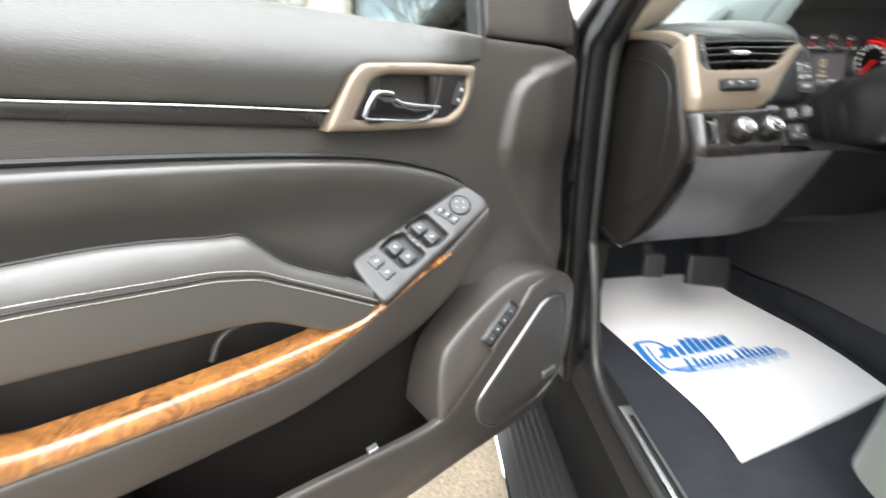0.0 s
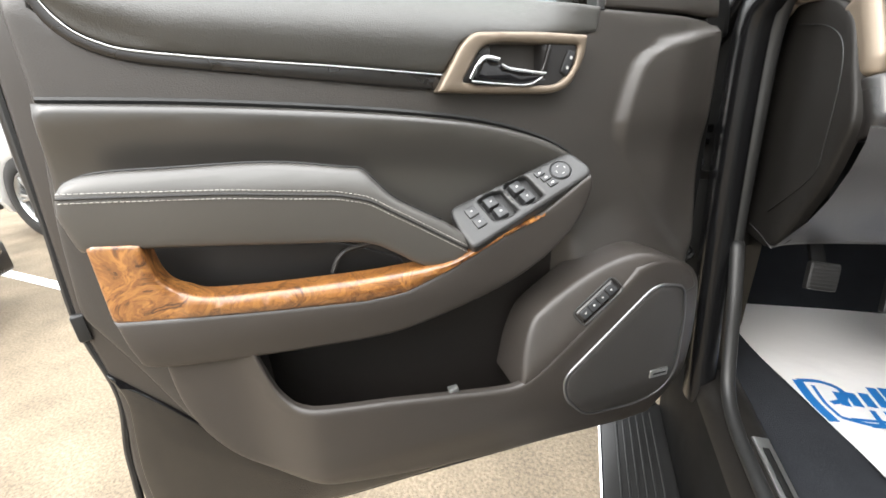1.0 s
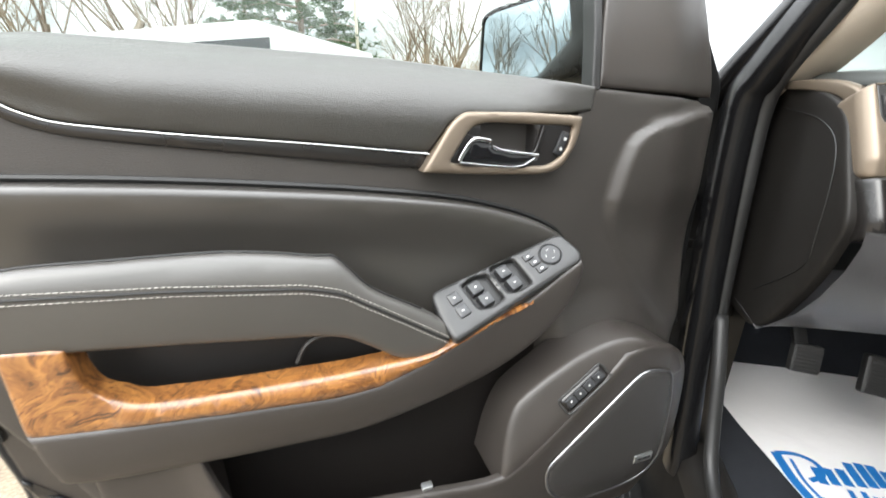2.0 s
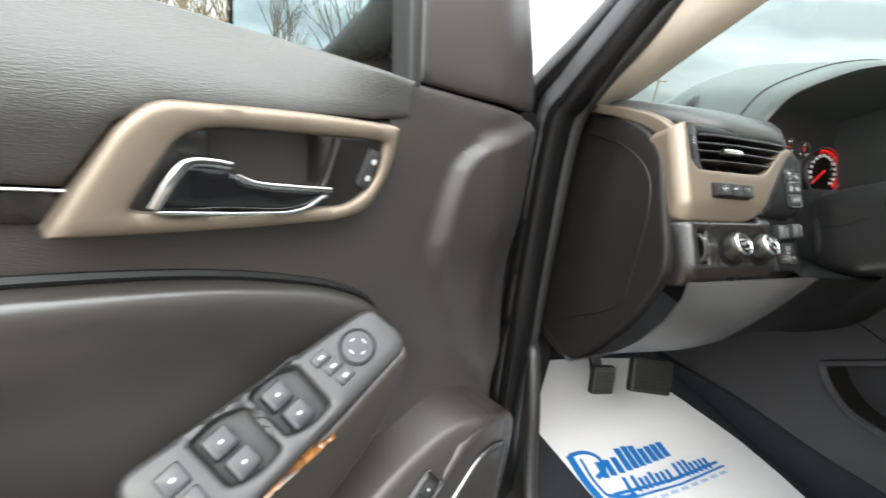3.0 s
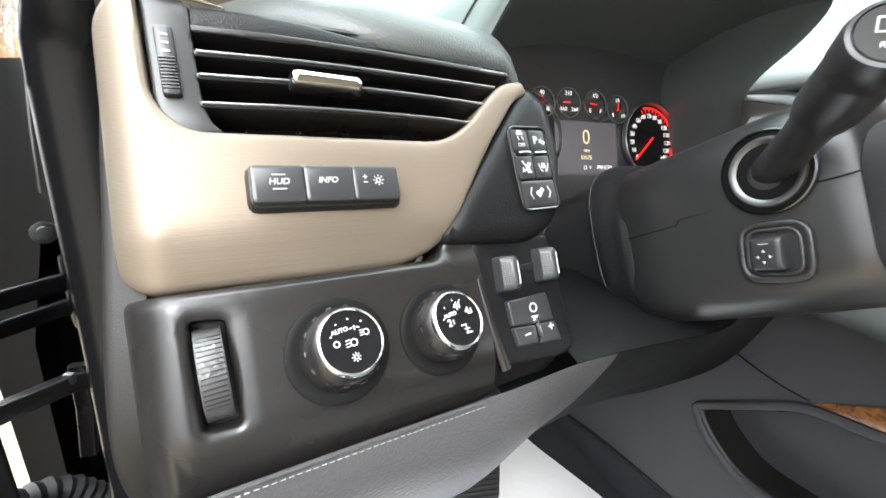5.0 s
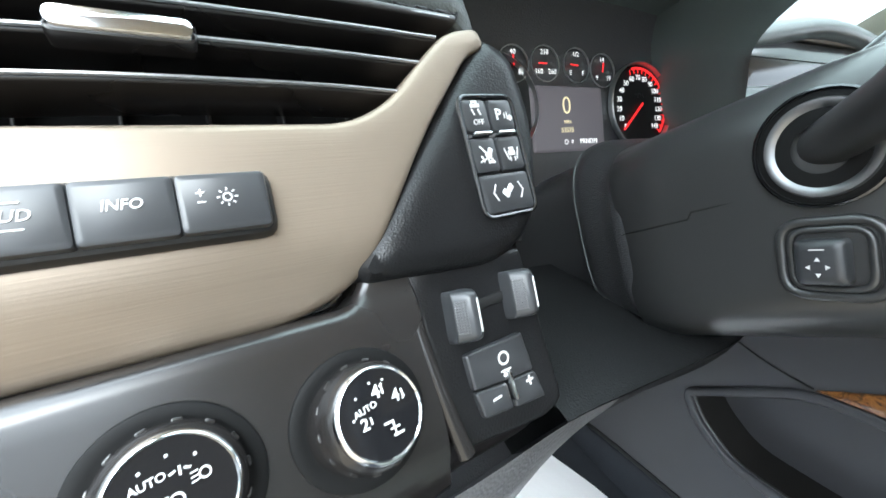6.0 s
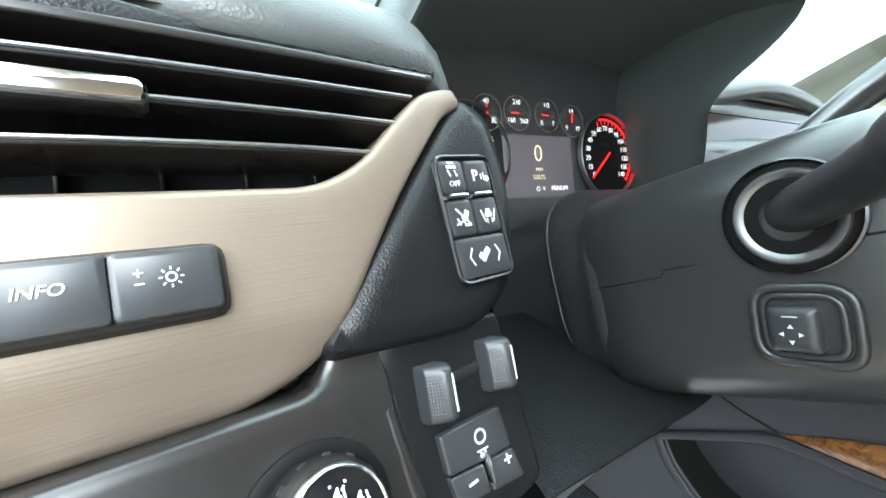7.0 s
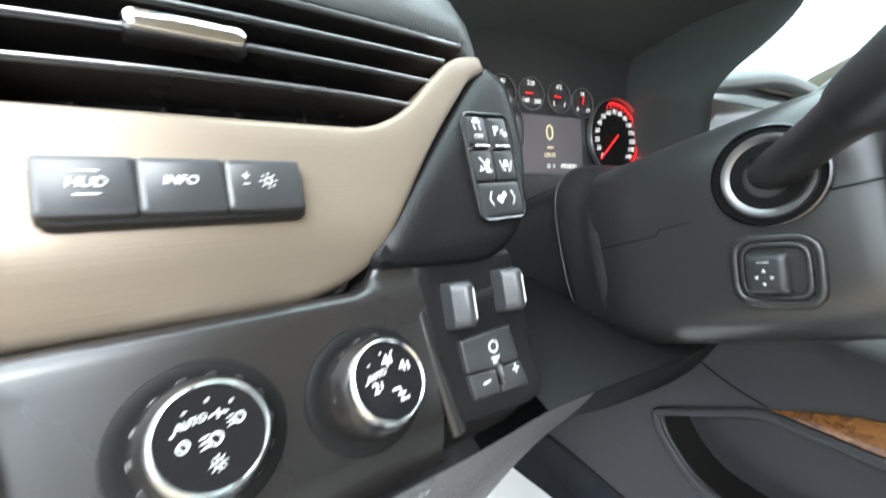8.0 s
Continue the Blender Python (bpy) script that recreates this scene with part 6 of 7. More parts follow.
part("hinge_pillar", sweep([Vector(p) for p in spline([(.372, .93, .60), (.372, .99, .90), (.372, 1.02, 1.20), (.374, 1.03, 1.45), (.392, 1.005, 1.52), (.424, .965, 1.60), (.468, .922, 1.70), (.512, .88, 1.80), (.54, .86, 1.87)], 4)], rect(.085, .06, .028, 6), up=(-1, 0, 0)), M_JAMBPAINT, body, "glossy black door pillar", 50)
part("fender_edge", sweep([Vector(p) for p in spline([(.31, 1.14, 1.34), (.325, 1.12, 1.43), (.355, 1.072, 1.51), (.403, 1.010, 1.60), (.455, .952, 1.70), (.506, .892, 1.80), (.535, .86, 1.87)], 4)], rect(.046, .046, .016), up=(-1, 0, 0)), M_JAMBPAINT, body, "glossy black fender edge", 50)
screen_edge = spline([(.470, 1.16, 1.45), (.508, 1.045, 1.50), (.526, .884, 1.60), (.543, .724, 1.70), (.561, .563, 1.80), (.57, .47, 1.86)], 4)
seal_edge = spline([(.406, 1.006, 1.45), (.420, .985, 1.50), (.452, .937, 1.60), (.493, .902, 1.70), (.536, .870, 1.80), (.560, .85, 1.86)], 4)
part("pillar_trim", loft([[Vector(a).lerp(Vector(b), f) + Vector((-bow * .8, -bow * .5, 0)) for f, bow in ((0, 0), (.10, .006), (.35, .012), (.7, .010), (.92, .004), (1, -.004))] for a, b in zip(seal_edge, screen_edge)]), M_BEIGE, body, "beige cloth windscreen pillar trim", 60)
part("pillar_trim", loft([[Vector((2.76 - p[0] - d[0], p[1] + d[1], p[2] + d[2])) for d in ((.0, .012, -.03), (.020, .030, .006), (.045, .045, .014), (.075, .070, .018), (.085, .11, .01))] for p in spline([(.45, 1.45, 1.46), (.46, 1.25, 1.58), (.48, 1.0, 1.74), (.51, .8, 1.83)], 4)]), M_BEIGE, body, "beige cloth pillar trim", 60)
part("sill", loft([[(.47, y, .618), (.455, y, .66), (.43, y, .675), (.39, y, .672), (.365, y, .655), (.355, y, .60), (.345, y, .52), (.345, y, .45)] for y in (-.6, .0, .5, .8, .95)]), M_END, body, "dark door sill", 60)
spm = pose(.430, .50, .6745, 0, 0, 90)
part("sill_plate", rbox(.46, .030, .004, spm, .003), M_SATIN, body, "silver sill plate")
part("sill_bar", rbox(.40, .012, .002, spm @ pose(0, 0, .004), .002), M_DARK, body)
part("sill_paint", loft([[(.37, y, .648), (.35, y, .60), (.33, y, .52), (.33, y, .40)] for y in (-.6, .3, .95, 1.1)]), M_JAMB, body, "dull black rocker panel", 60)
rb = part("running_board", loft([[(.335, y, .405), (.32, y, .418), (.165, y, .420), (.150, y, .414), (.146, y, .39), (.16, y, .36), (.33, y, .35)] for y in (-1.2, .2, .95, 1.06, 1.10)]), M_RUBBER, body, "black running board with ribs", 50)
part("board_rib", join(*[rbox(2.2, .006, .004, pose(x, -.05, .419, 0, 0, 90), .002) for x in (.195, .215, .235, .255, .275, .295)]), M_RUBBER, rb)
part("board_edge", sweep([Vector((.150, y, .412)) for y in (-1.2, 0, .6, 1.07)], circle(.006, 8)), M_CHROME, rb, "bright running board edge")
ws = part("windscreen", loft([[(.47, 1.16, 1.47), (.9, 1.42, 1.45), (1.38, 1.50, 1.45), (1.86, 1.42, 1.45), (2.29, 1.16, 1.47)], [(.575, .60, 1.83), (.9, .78, 1.86), (1.38, .83, 1.87), (1.86, .78, 1.86), (2.20, .66, 1.83)]]), M_SCREEN_GLASS, body, "clear windscreen", 80)
ws.visible_shadow = False
part("roof", loft([[(.50, y, z), (.60, y, z + .04), (1.38, y, z + .07), (2.16, y, z + .04), (2.26, y, z)] for y, z in ((.70, 1.83), (.4, 1.86), (-.5, 1.87), (-2.0, 1.85))]), M_BEIGE, body, "pale headliner and roof", 60)
part("right_side", loft([[(2.36, y, .5), (2.34, y, 1.1), (2.33, y, 1.46)] for y in (-2, 0, 1.0, 1.6)]), M_TRIM, body, "dark passenger side", 60)
part("bonnet", loft([[(.40, y, z - .04), (.55, y, z), (1.38, y, z + .03), (2.2, y, z), (2.36, y, z - .04)] for y, z in ((1.45, 1.32), (1.8, 1.30), (2.4, 1.22), (2.75, 1.10), (2.8, .8))]), M_PAINT, body, "glossy black bonnet", 60)
part("fender", loft([[(.27, y, .45), (.25, y, .7), (.235, y, .95), (.24, y, 1.15), (.27, y, 1.28), (.40, y, 1.335)] for y in (1.15, 1.6, 2.4, 2.75)]), M_PAINT, body, "glossy black front fender", 60)
part("firewall", loft([[(.40, 1.59, .4), (.40, 1.60, 1.36)], [(2.36, 1.59, .4), (2.36, 1.60, 1.36)]]), M_DARK, body)
part("back_wall", loft([[(.40, -2.0, .5), (.42, -2.0, 1.2)], [(2.36, -2.0, .5), (2.34, -2.0, 1.2)]]), M_TRIM, body)
rw = part("rear_window", loft([[(.42, -2.0, 1.2), (.5, -2.0, 1.85)], [(2.34, -2.0, 1.2), (2.26, -2.0, 1.85)]]), M_SCREEN_GLASS, body, "clear rear window")
rw.visible_shadow = False
# hinges and strap in the gap
part("jamb_wall", loft([[(.16, 1.22, z), (.255, 1.205, z), (.290, 1.17, z), (.335, 1.10, z), (.40, 1.05, z)] for z in (.45, .9, 1.3, 1.475)]), M_JAMB, body, "dull black door jamb")
for z in (1.252, .80):
    h = part("door_hinge", join(sweep([Vector((.352, 1.095, z)), Vector((.322, 1.090, z)), Vector((.300, 1.072, z)), Vector((.268, 1.045, z - .002)), Vector((.225, 1.00, z - .002))], rect(.010, .020, .004), up=(0, 0, 1)),
                                sweep([Vector((.352, 1.098, z - .030)), Vector((.322, 1.094, z - .030)), Vector((.300, 1.078, z - .030)), Vector((.268, 1.050, z - .032)), Vector((.225, 1.005, z - .032))], rect(.010, .018, .004), up=(0, 0, 1)),
                                lathe([(.0001, -.052), (.010, -.052), (.011, -.046), (.011, .022), (.010, .028), (.0001, .028)], basis((.318, 1.084, z), (1, 0, 0), (0, 1, 0), (0, 0, 1)), 16),
                                rbox(.050, .075, .008, basis((.322, 1.118, z - .012), (.85, -.52, 0), (0, 0, 1), (-.52, -.85, 0)), .004)), M_JAMBPAINT, body, "black door hinge")
    for at in ((.283, 1.130, z + .042), (.330, 1.085, z - .080)):
        part("hinge_bolt", lathe([(.0125, 0), (.0125, .002), (.0080, .003), (.0072, .007), (.0001, .0075)], basis(at, (.85, .5, 0), (0, 0, 1), (.42, -.90, 0)), 14), M_STEEL, h, "steel hinge bolt")
part("check_strap", join(sweep([Vector((.345, 1.07, 1.145)), Vector((.309, 1.05, 1.150)), Vector((.25, 1.0, 1.150))], rect(.012, .020, .002)),
                         sweep([Vector((.312, 1.058, 1.165)), Vector((.310, 1.058, 1.11)), Vector((.304, 1.056, 1.05))], rect(.016, .010, .003), up=(0, -1, 0))), M_PLASTIC, body, "black door check strap")
part("strap_pin", rbox(.010, .012, .006, basis((.309, 1.048, 1.157), (.9, -.4, 0), (0, 0, 1), (-.4, -.9, 0)), .002), M_STEEL, body, "bright strap pin")
part("wiring_boot", sweep([Vector(p) for p in spline([(.335, 1.07, .930), (.300, 1.062, .975), (.268, 1.049, 1.012), (.225, 1.01, 1.03)], 9)], circle(.017, 12), grow=lambda f: 1.0 + .16 * (round(f * 27) % 2)), M_RUBBER, body, "ribbed rubber wiring boot", 30)
part("harness", sweep([Vector(p) for p in spline([(.318, 1.09, 1.36), (.322, 1.088, 1.30), (.315, 1.085, 1.24), (.326, 1.08, 1.16), (.320, 1.075, 1.06), (.33, 1.07, .93)], 4)], circle(.006, 8)), M_RUBBER, body, "taped black wiring", 60)

# ================= outside =================
M_LOT = stuff_mat("worn_tan_asphalt", (0.2058, 0.1680, 0.1218), 0.9, speck=70, grain=110, bump=0.8, depth=0.012, vary=0.55, blotch=2.6, spec=0.2)
ground = solo("ground", loft([[(x, y, 0) for x in (-400, -40, -10, 0, 10, 40, 400)] for y in (-400, -40, -10, 0, 10, 40, 400)]), M_LOT, "worn tan asphalt car park", "ground", kind="structure")
M_LINE = stuff_mat("worn_white_line", (0.72, 0.72, 0.70), 0.8, grain=60, bump=0.3, depth=0.003, vary=0.15)
for x0, y0, x1, y1 in ((-7.5, 2.25, -2.6, 1.75), (-7.2, 5.0, -2.2, 4.6)):
    solo("parking_line", sweep([Vector((x0, y0, .004)), Vector((x1, y1, .004))], rect(.10, .004)), M_LINE, "worn white painted parking line on asphalt", "road marking", "parking lines", kind="structure")


# ---- parked vehicles ----
M_WHITE = stuff_mat("white_car_paint", (0.60, 0.60, 0.59), 0.25, bump=0.0, coat=1.0, vary=0.02, rough_vary=0.03)
M_TYRE = stuff_mat("tyre_rubber", (0.025, 0.024, 0.023), 0.8, grain=80, bump=0.3, depth=0.004)
M_TINT = stuff_mat("tinted_window", (0.015, 0.018, 0.018), 0.06, bump=0.0, rough_vary=0.02)
M_LAMP = stuff_mat("lamp_glass", (0.55, 0.56, 0.57), 0.12, metal=0.3, bump=0.0)


def car_wheel(parent, m, r, w):
    """A tyre with a split-spoke rim, its hub along the frame's third axis."""
    tyre = part("tyre", lathe([(r * .66, -w / 2), (r * .93, -w / 2), (r, -w * .36), (r, w * .36), (r * .95, w * .47), (r * .68, w / 2), (r * .64, w * .40), (r * .62, w * .1)], m, 36), M_TYRE, parent, "worn black tyre", 60)
    spokes = []
    for i in range(6):
        a = 2 * math.pi * i / 6
        for s in (-.13, .13):
            spokes.append(sweep([m @ Vector((r * .10 * math.cos(a), r * .10 * math.sin(a), w * .36)), m @ Vector((r * .63 * math.cos(a + s), r * .63 * math.sin(a + s), w * .34))], rect(r * .075, r * .05, r * .012), up=m.to_3x3() @ Vector((0, 0, 1))))
    spokes.append(lathe([(r * .66, w * .42), (r * .62, w * .45), (r * .58, w * .30), (r * .58, 0)], m, 32))
    spokes.append(lathe([(r * .16, w * .30), (r * .15, w * .40), (.001, w * .41)], m, 18))
    part("wheel_rim", join(*spokes), M_SATIN, tyre, "polished silver wheel rim")
    part("brake_disc", lathe([(r * .5, w * .05), (.001, w * .05)], m, 20), M_DARK, tyre)


def parked_car(name, at, turn, paint, label, length=5.2, width=1.95, height=1.9, cabin=(0.34, 0.95), r=.40, bonnet=1.12, shoulder=1.20):
    """A parked car: lofted body with wheel arches, cabin with tinted windows, four wheels, lamps and bumpers. Its nose points along +x."""
    m = pose(*at, 0, 0, turn)
    car = thing(name, at, label, "car", "parked cars")
    L, W = length / 2, width / 2
    axles = (L * .62, -L * .60)
    xs = sorted({-L, -L * .97, -L * .9, L * .97, L * .9, L} | {a + d * r * 1.22 for a in axles for d in (-1, -.87, -.5, 0, .5, .87, 1)} | {-.3, .3, -1.0, .9})
    rings = []
    for x in xs:
        f = abs(x) / L
        nose = max(0, (f - .9) / .1)
        low = .32 + .18 * nose
        for a in axles:
            d = abs(x - a) / (r * 1.22)
            if d < 1:
                low = max(low, .30 + r * 1.22 * math.sqrt(1 - d * d) + .05)
        w = W * (1 - .10 * nose ** 2)
        top = (bonnet if x > L * .30 else shoulder) - .10 * nose ** 2 - (.04 if x > L * .7 else 0)
        ring = []
        for s in (-1, 1):
            side = [(s * w * .93, low), (s * w, low + .16 * (top - low)), (s * w * 1.0, low + .55 * (top - low)), (s * w * .97, top - .06), (s * w * .90, top)]
            ring += side if s < 0 else side[::-1]
        rings.append([m @ Vector((x, y, z)) for y, z in ring])
    bodyg = part("body", loft(rings, closed=True, caps=True), paint, car, "", 50)
    c0, c1 = -L * cabin[1], L * cabin[0]
    prof = [(c0, shoulder - .02), (c0 + .18, height - .10), (c0 + .5, height), (c1 - 1.05, height), (c1 - .75, height - .06), (c1, bonnet - .02)]
    part("cabin", loft([[m @ Vector((x, s * W * (.93 - .20 * (z - shoulder) / max(.1, height - shoulder)), z)) for x, z in prof] for s in (-1, -.98, .98, 1)], caps=True), paint, car, "", 40)
    for s in (-1, 1):
        for x0, x1 in ((c0 + .30, c0 + 1.15), (c0 + 1.25, c1 - 1.35), (c1 - 1.28, c1 - .45)):
            zt = height - .14
            q = [(x0, shoulder + .06), (x1, shoulder + .06 - (.03 if x1 > c1 - .6 else 0)), (min(x1, c1 - .85), zt), (x0 + .05, zt)]
            part("side_window", (join(loft([[m @ Vector((x, s * (W * (.93 - .20 * (z - shoulder) / (height - shoulder)) + .006), z)) for x, z in (q[0], q[1])], [m @ Vector((x, s * (W * (.93 - .20 * (z - shoulder) / (height - shoulder)) + .006), z)) for x, z in (q[3], q[2])]]))), M_TINT, car, "dark tinted side window")
    for a in axles:
        for s in (-1, 1):
            car_wheel(car, m @ pose(a, s * (W - .14), r, -90 * s, 0, 0), r, .27)
    for s in (-1, 1):
        part("headlamp", rbox(.22, .16, .04, m @ pose(L - .04, s * W * .70, bonnet - .24, 90, 0, 90), .03), M_LAMP, car, "clear headlamp")
        part("tail_lamp", rbox(.18, .30, .04, m @ pose(-L + .03, s * W * .76, shoulder - .22, 90, 0, -90), .03), stuff_red, car, "red tail lamp")
    part("front_bumper", sweep([m @ Vector(p) for p in ((L * .93, -W * .97, .48), (L * 1.01, -W * .7, .48), (L * 1.03, 0, .48), (L * 1.01, W * .7, .48), (L * .93, W * .97, .48))], rect(.10, .24, .04)), M_PLASTIC, car, "black front bumper")
    part("rear_bumper", sweep([m @ Vector(p) for p in ((-L * .93, W * .97, .50), (-L * 1.01, W * .7, .50), (-L * 1.02, 0, .50), (-L * 1.01, -W * .7, .50), (-L * .93, -W * .97, .50))], rect(.10, .22, .04)), M_PLASTIC, car, "black rear bumper")
    part("grille", rbox(W * 1.0, .22, .03, m @ pose(L - .015, 0, bonnet - .30, 90, 0, 90), .03), M_DARK, car, "dark grille")
    return car


stuff_red = stuff_mat("red_lamp_glass", (0.35, 0.01, 0.01), 0.15, bump=0.0)
parked_car("parked_car", (-4.55, 3.90, 0), 180, M_WHITE, "tall white parked wagon with silver wheels on tan asphalt", length=5.4, width=2.0, height=2.16, r=.52, bonnet=1.42, shoulder=1.48, cabin=(0.34, 0.97))
parked_car("parked_car", (-6.15, 0.62, 0), 0, M_PAINT, "black parked car seen by its nose", length=4.7, width=1.85, height=1.5, r=.34, bonnet=1.0, shoulder=.98, cabin=(.30, .85))
parked_car("parked_car", (12.9, 8.2, 0), -60, M_WHITE, "tall white van parked before a building", length=5.2, width=1.95, height=2.3, r=.36, bonnet=1.2, shoulder=1.25, cabin=(.02, .86))

# ---- trees, brush, poles, building ----
M_BARK = stuff_mat("grey_brown_bark", (0.27, 0.215, 0.165), 0.9, grain=30, bump=0.6, depth=0.02, vary=0.25)
M_NEEDLE = stuff_mat("pine_needles", (0.055, 0.105, 0.035), 0.7, bump=0.0, vary=0.45, blotch=1.2)
M_TWIG = stuff_mat("dry_brush_twigs", (0.30, 0.20, 0.11), 0.9, bump=0.0, vary=0.35, blotch=0.5)


def limb(p, d, length, r, depth, rng, out, tips, spread=.55, gravity=.12):
    """A bough that forks into smaller ones."""
    pts, q, v = [p], Vector(p), Vector(d)
    for i in range(4):
        v = (v + Vector((rng.uniform(-1, 1), rng.uniform(-1, 1), rng.uniform(-.6, 1) * .6 + gravity)) * .16).normalized()
        q = q + v * (length / 4)
        pts.append(q.copy())
    out.append(sweep(pts, circle(r, 5 if depth > 1 else 3), grow=lambda f: 1 - .55 * f, caps=False))
    tips.append((q.copy(), v.copy()))
    if depth:
        for i in range(3 if depth > 1 else 4):
            f = rng.uniform(.35, 1.0)
            b = pts[min(4, int(f * 4))]
            w = (v + Vector((rng.uniform(-1, 1), rng.uniform(-1, 1), rng.uniform(-.3, .9))) * spread * 1.5).normalized()
            limb(b, w, length * rng.uniform(.5, .75), r * .5, depth - 1, rng, out, tips, spread, gravity)


def bare_tree(at, h, seed, label="bare leafless tree with fine grey-brown twigs"):
    rng = random.Random(seed)
    t = thing("tree", at, label, "tree", "bare trees")
    trunk, twigs, tips = [], [], []
    base = Vector(at)
    pts = [base + Vector((rng.uniform(-.1, .1) * i, rng.uniform(-.1, .1) * i, h * .5 * i / 5)) for i in range(6)]
    trunk.append(sweep(pts, circle(h * .022, 8), grow=lambda f: 1.2 - .6 * f))
    for i in range(9):
        p = pts[2 + i % 4]
        a = rng.uniform(0, 2 * math.pi)
        limb(p, Vector((math.cos(a) * .55, math.sin(a) * .55, 1)).normalized(), h * rng.uniform(.3, .48), h * .0055, 3, rng, twigs, tips)
    part("trunk", join(*trunk), M_BARK, t, "", 70)
    part("crown", join(*twigs), M_BARK, t, "bare twigs", 70)


def pine(at, h, seed):
    rng = random.Random(seed)
    t = thing("tree", at, "green pine tree with drooping needle clumps", "tree", "pines")
    base = Vector(at)
    part("trunk", sweep([base, base + Vector((.05, 0, h * .5)), base + Vector((0, .08, h))], circle(h * .018, 8), grow=lambda f: 1.2 - 1.1 * f), M_BARK, t, "", 70)
    boughs, pts, faces = [], [], []
    for i in range(46):
        f = .16 + .82 * i / 46
        a = i * 2.4 + rng.uniform(-.3, .3)
        ln = h * .30 * (1 - f) ** .7 * rng.uniform(.7, 1.15) + .25
        p = base + Vector((0, 0, h * f))
        e = p + Vector((math.cos(a) * ln, math.sin(a) * ln, ln * rng.uniform(-.12, .22)))
        boughs.append(sweep([p, p.lerp(e, .5) + Vector((0, 0, .08 * ln)), e], circle(.03 + .02 * (1 - f), 4), grow=lambda g: 1 - .7 * g))
        for j in range(int(10 + ln * 16)):
            g = rng.uniform(.25, 1.05)
            c = p.lerp(e, g) + Vector((rng.gauss(0, .16 * ln), rng.gauss(0, .16 * ln), rng.gauss(0, .10)))
            for k in range(13):
                d = Vector((rng.gauss(0, 1), rng.gauss(0, 1), rng.gauss(.25, .8))).normalized()
                s = d.cross(Vector((rng.gauss(0, 1), rng.gauss(0, 1), rng.gauss(0, 1)))).normalized()
                o = len(pts)
                ll = rng.uniform(.14, .28)
                pts.extend((c - s * .016, c + s * .016, c + d * ll))
                faces.append((o, o + 1, o + 2))
    part("boughs", join(*boughs), M_BARK, t, "", 70)
    part("crown", (pts, faces), M_NEEDLE, t, "green needle clumps")


def bearing(az, d):
    """A place on the ground at a bearing (degrees to the left of straight ahead) and distance."""
    return (-d * math.sin(radians(az)), d * math.cos(radians(az)), 0)


pine(bearing(33, 17), 9.5, 3)
pine(bearing(39, 24), 9.0, 5)
pine(bearing(29, 26), 8.0, 8)
for i, (az, d, h) in enumerate(((50, 19, 9), (45, 23, 10), (57, 22, 9), (17, 22, 9), (13, 26, 10), (20, 27, 9), (9, 34, 9), (3, 45, 9), (118, 19, 10), (109, 23, 9), (126, 22, 10), (135, 25, 9), (170, 22, 10), (158, 24, 11), (182, 23, 9), (195, 26, 10), (146, 26, 10))):
    bare_tree(bearing(az, d), h, 20 + i)


def brush(az0, az1, d0, d1, h, n, seed):
    rng = random.Random(seed)
    pts, faces = [], []
    for i in range(n):
        b = Vector(bearing(rng.uniform(az0, az1), rng.uniform(d0, d1)))
        for k in range(14):
            d = Vector((rng.gauss(0, .35), rng.gauss(0, .35), 1)).normalized()
            s = d.cross(Vector((rng.gauss(0, 1), rng.gauss(0, 1), 0.1))).normalized()
            l = h * rng.uniform(.4, 1)
            w = rng.uniform(.012, .03)
            c = b + Vector((rng.gauss(0, .4), rng.gauss(0, .4), 0))
            o = len(pts)
            m = c + d * l * .55
            t = c + d * l + Vector((rng.gauss(0, .2), rng.gauss(0, .2), 0)) * l
            pts.extend((c - s * w, c + s * w, m + s * w * .7, m - s * w * .7, t))
            faces.extend(((o, o + 1, o + 2, o + 3), (o + 3, o + 2, o + 4)))
    solo("brush", (pts, faces), M_TWIG, "dry orange-brown brush at the edge of the lot", "brush", kind="stuff")


brush(-4, 62, 27, 40, 3.4, 700, 2)
brush(5, 25, 19, 26, 4.6, 330, 6)
brush(95, 215, 26, 40, 3.2, 400, 4)


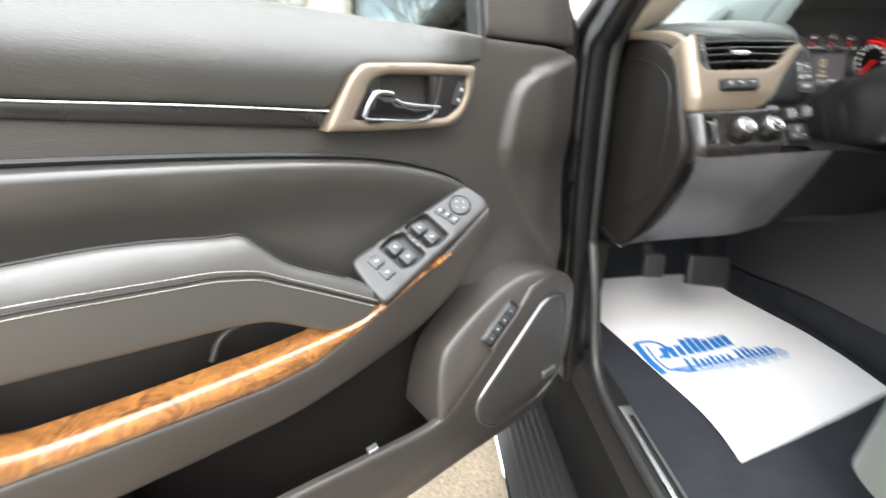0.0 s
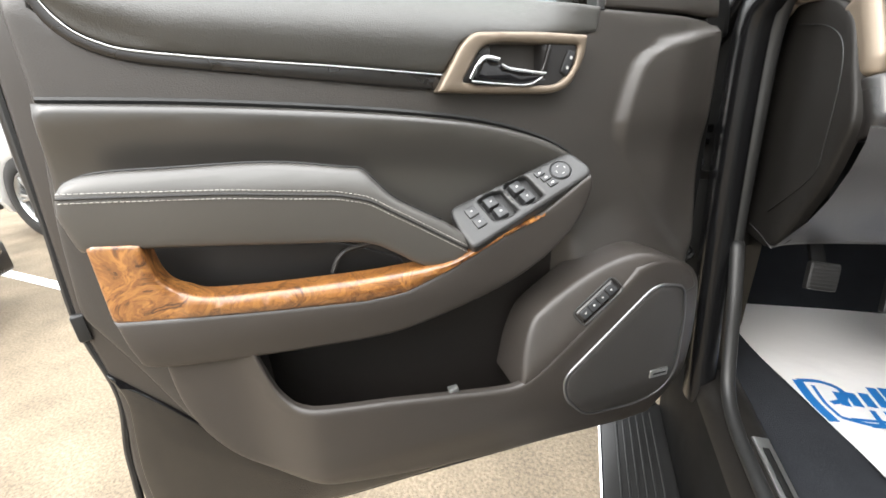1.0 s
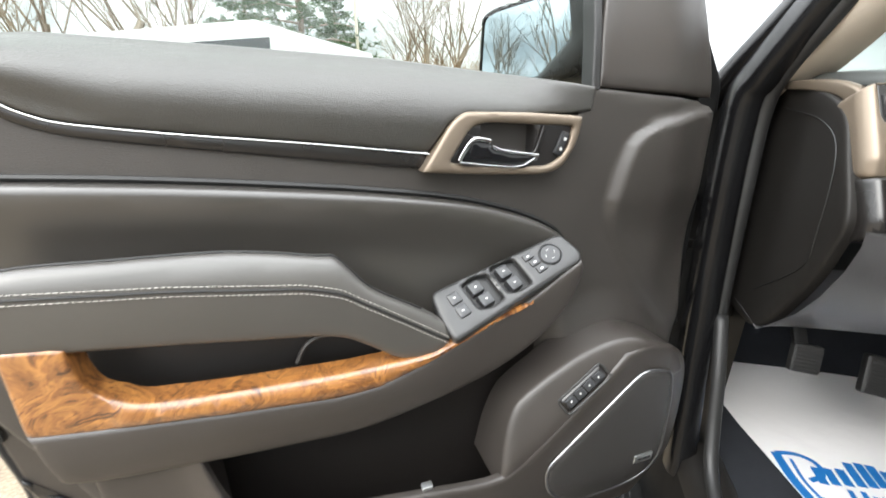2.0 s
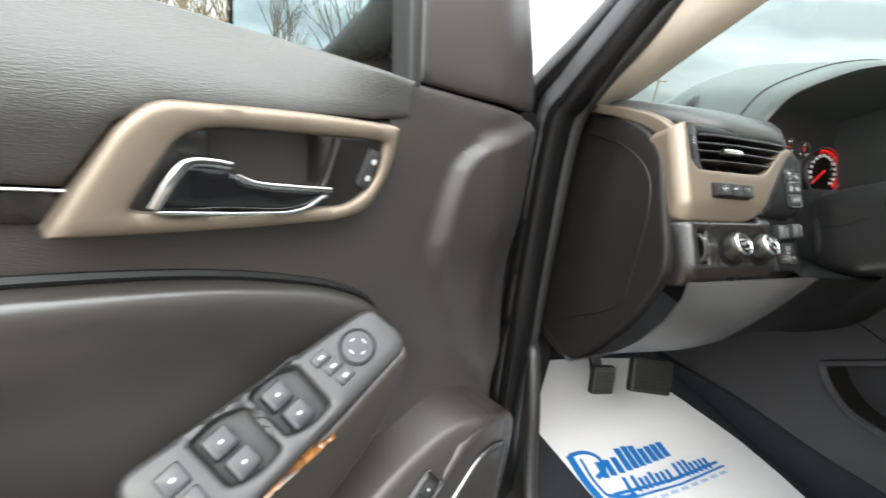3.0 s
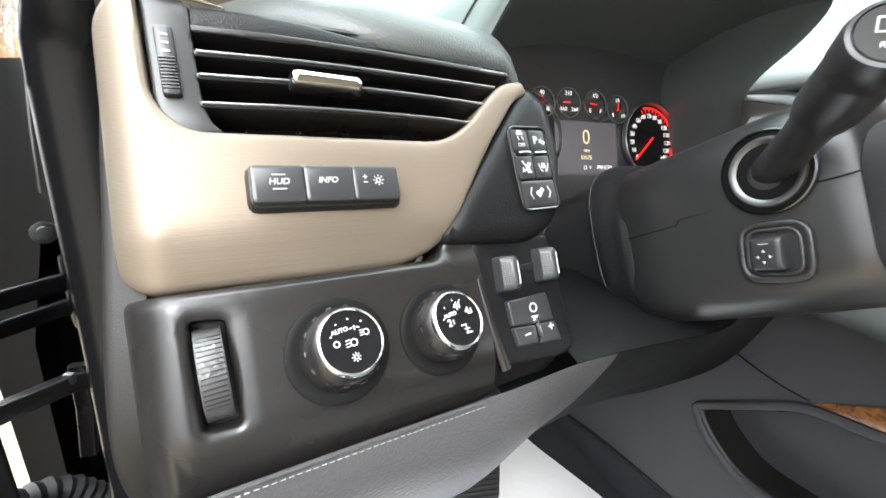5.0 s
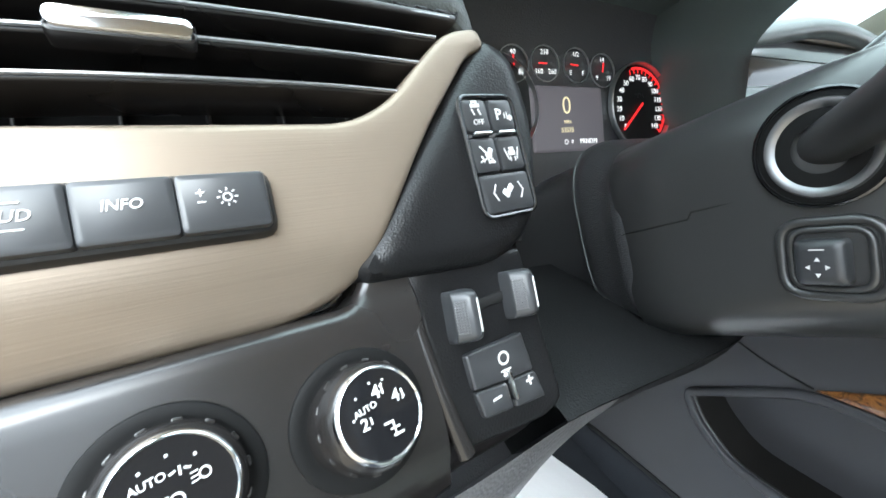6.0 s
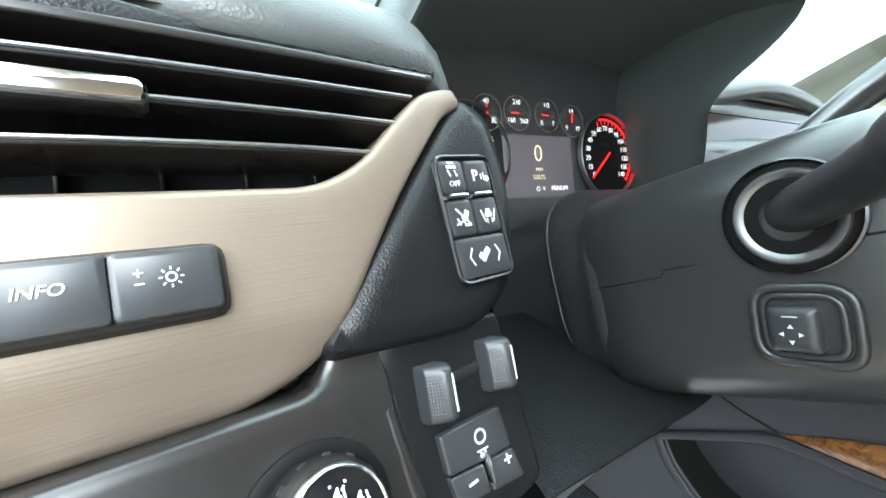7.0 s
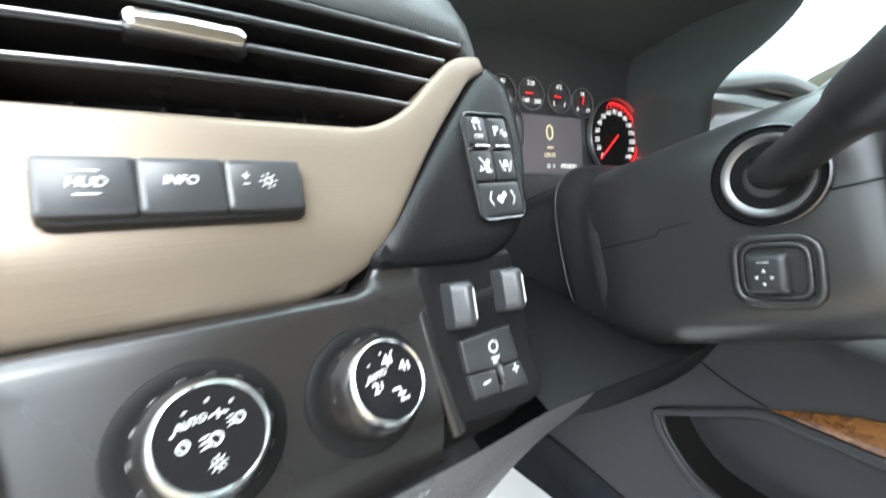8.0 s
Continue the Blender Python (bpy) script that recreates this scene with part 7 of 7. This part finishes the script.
def utility_pole(az, d, h, label="wooden utility pole with a cross arm"):
    b = Vector(bearing(az, d))
    p = thing("utility_pole", b, label, "utility pole", "utility poles")
    part("pole", sweep([b, b + Vector((0, 0, h))], circle(.14, 10), grow=lambda f: 1.1 - .3 * f, up=(1, 0, 0)), M_BARK, p, "", 60)
    part("cross_arm", sweep([b + Vector((-1.1, 0, h - .5)), b + Vector((1.1, 0, h - .5))], rect(.10, .12)), M_BARK, p)
    for x in (-1, -.4, .4, 1):
        part("insulator", lathe([(.04, 0), (.05, .05), (.03, .14), (.001, .15)], pose(b.x + x, b.y, h - .44), 8), M_STEEL, p)


utility_pole(1, 42, 8.5)
utility_pole(-38, 60, 7.5)
M_LIGHTPOLE = stuff_mat("pale_pole_paint", (0.62, 0.58, 0.48), 0.6, grain=40, bump=0.1)
lb = Vector(bearing(26.3, 15.5))
lp = thing("lamp_post", lb, "slim pale lot lamp post", "lamp post")
part("post", sweep([lb, lb + Vector((0, 0, 8))], circle(.05, 10), up=(1, 0, 0)), M_LIGHTPOLE, lp, "", 60)
part("lamp_head", rbox(.5, .25, .12, pose(lb.x, lb.y, 8.0), .04), M_LIGHTPOLE, lp)

M_METAL = stuff_mat("tan_sheet_metal", (0.42, 0.38, 0.29), 0.6, grain=4, bump=0.15, vary=0.08)
M_ROOF = stuff_mat("grey_metal_roof", (0.22, 0.22, 0.22), 0.5, grain=6, bump=0.1)
bl = thing("building", (43.3, 14.6, 0), "low tan sheet metal building with grey roof", "building")
mbld = pose(43.3, 14.6, 0, 0, 0, -71.5)
part("wall", rbox(22, 14, 4.9, mbld, .02), M_METAL, bl, "tan sheet metal wall")
part("roof", loft([[mbld @ Vector((x, y, z)) for x in (-11.3, 11.3)] for y, z in ((-7.4, 4.9), (-7.4, 5.2), (0, 5.6), (7.4, 5.0))]), M_ROOF, bl, "grey metal roof")
for i in range(3):
    part("door", rbox(3.2, 3.0, .06, mbld @ pose(-5 + i * 6.5, -7.0, 1.5, 90, 0, 0), .02), M_WHITE, bl, "white roller door")
for i in range(12):
    part("wall_rib", rbox(.12, 4.8, .05, mbld @ pose(-10.4 + i * 1.9, -7.0, 2.4, 90, 0, 0), .01), M_METAL, bl)
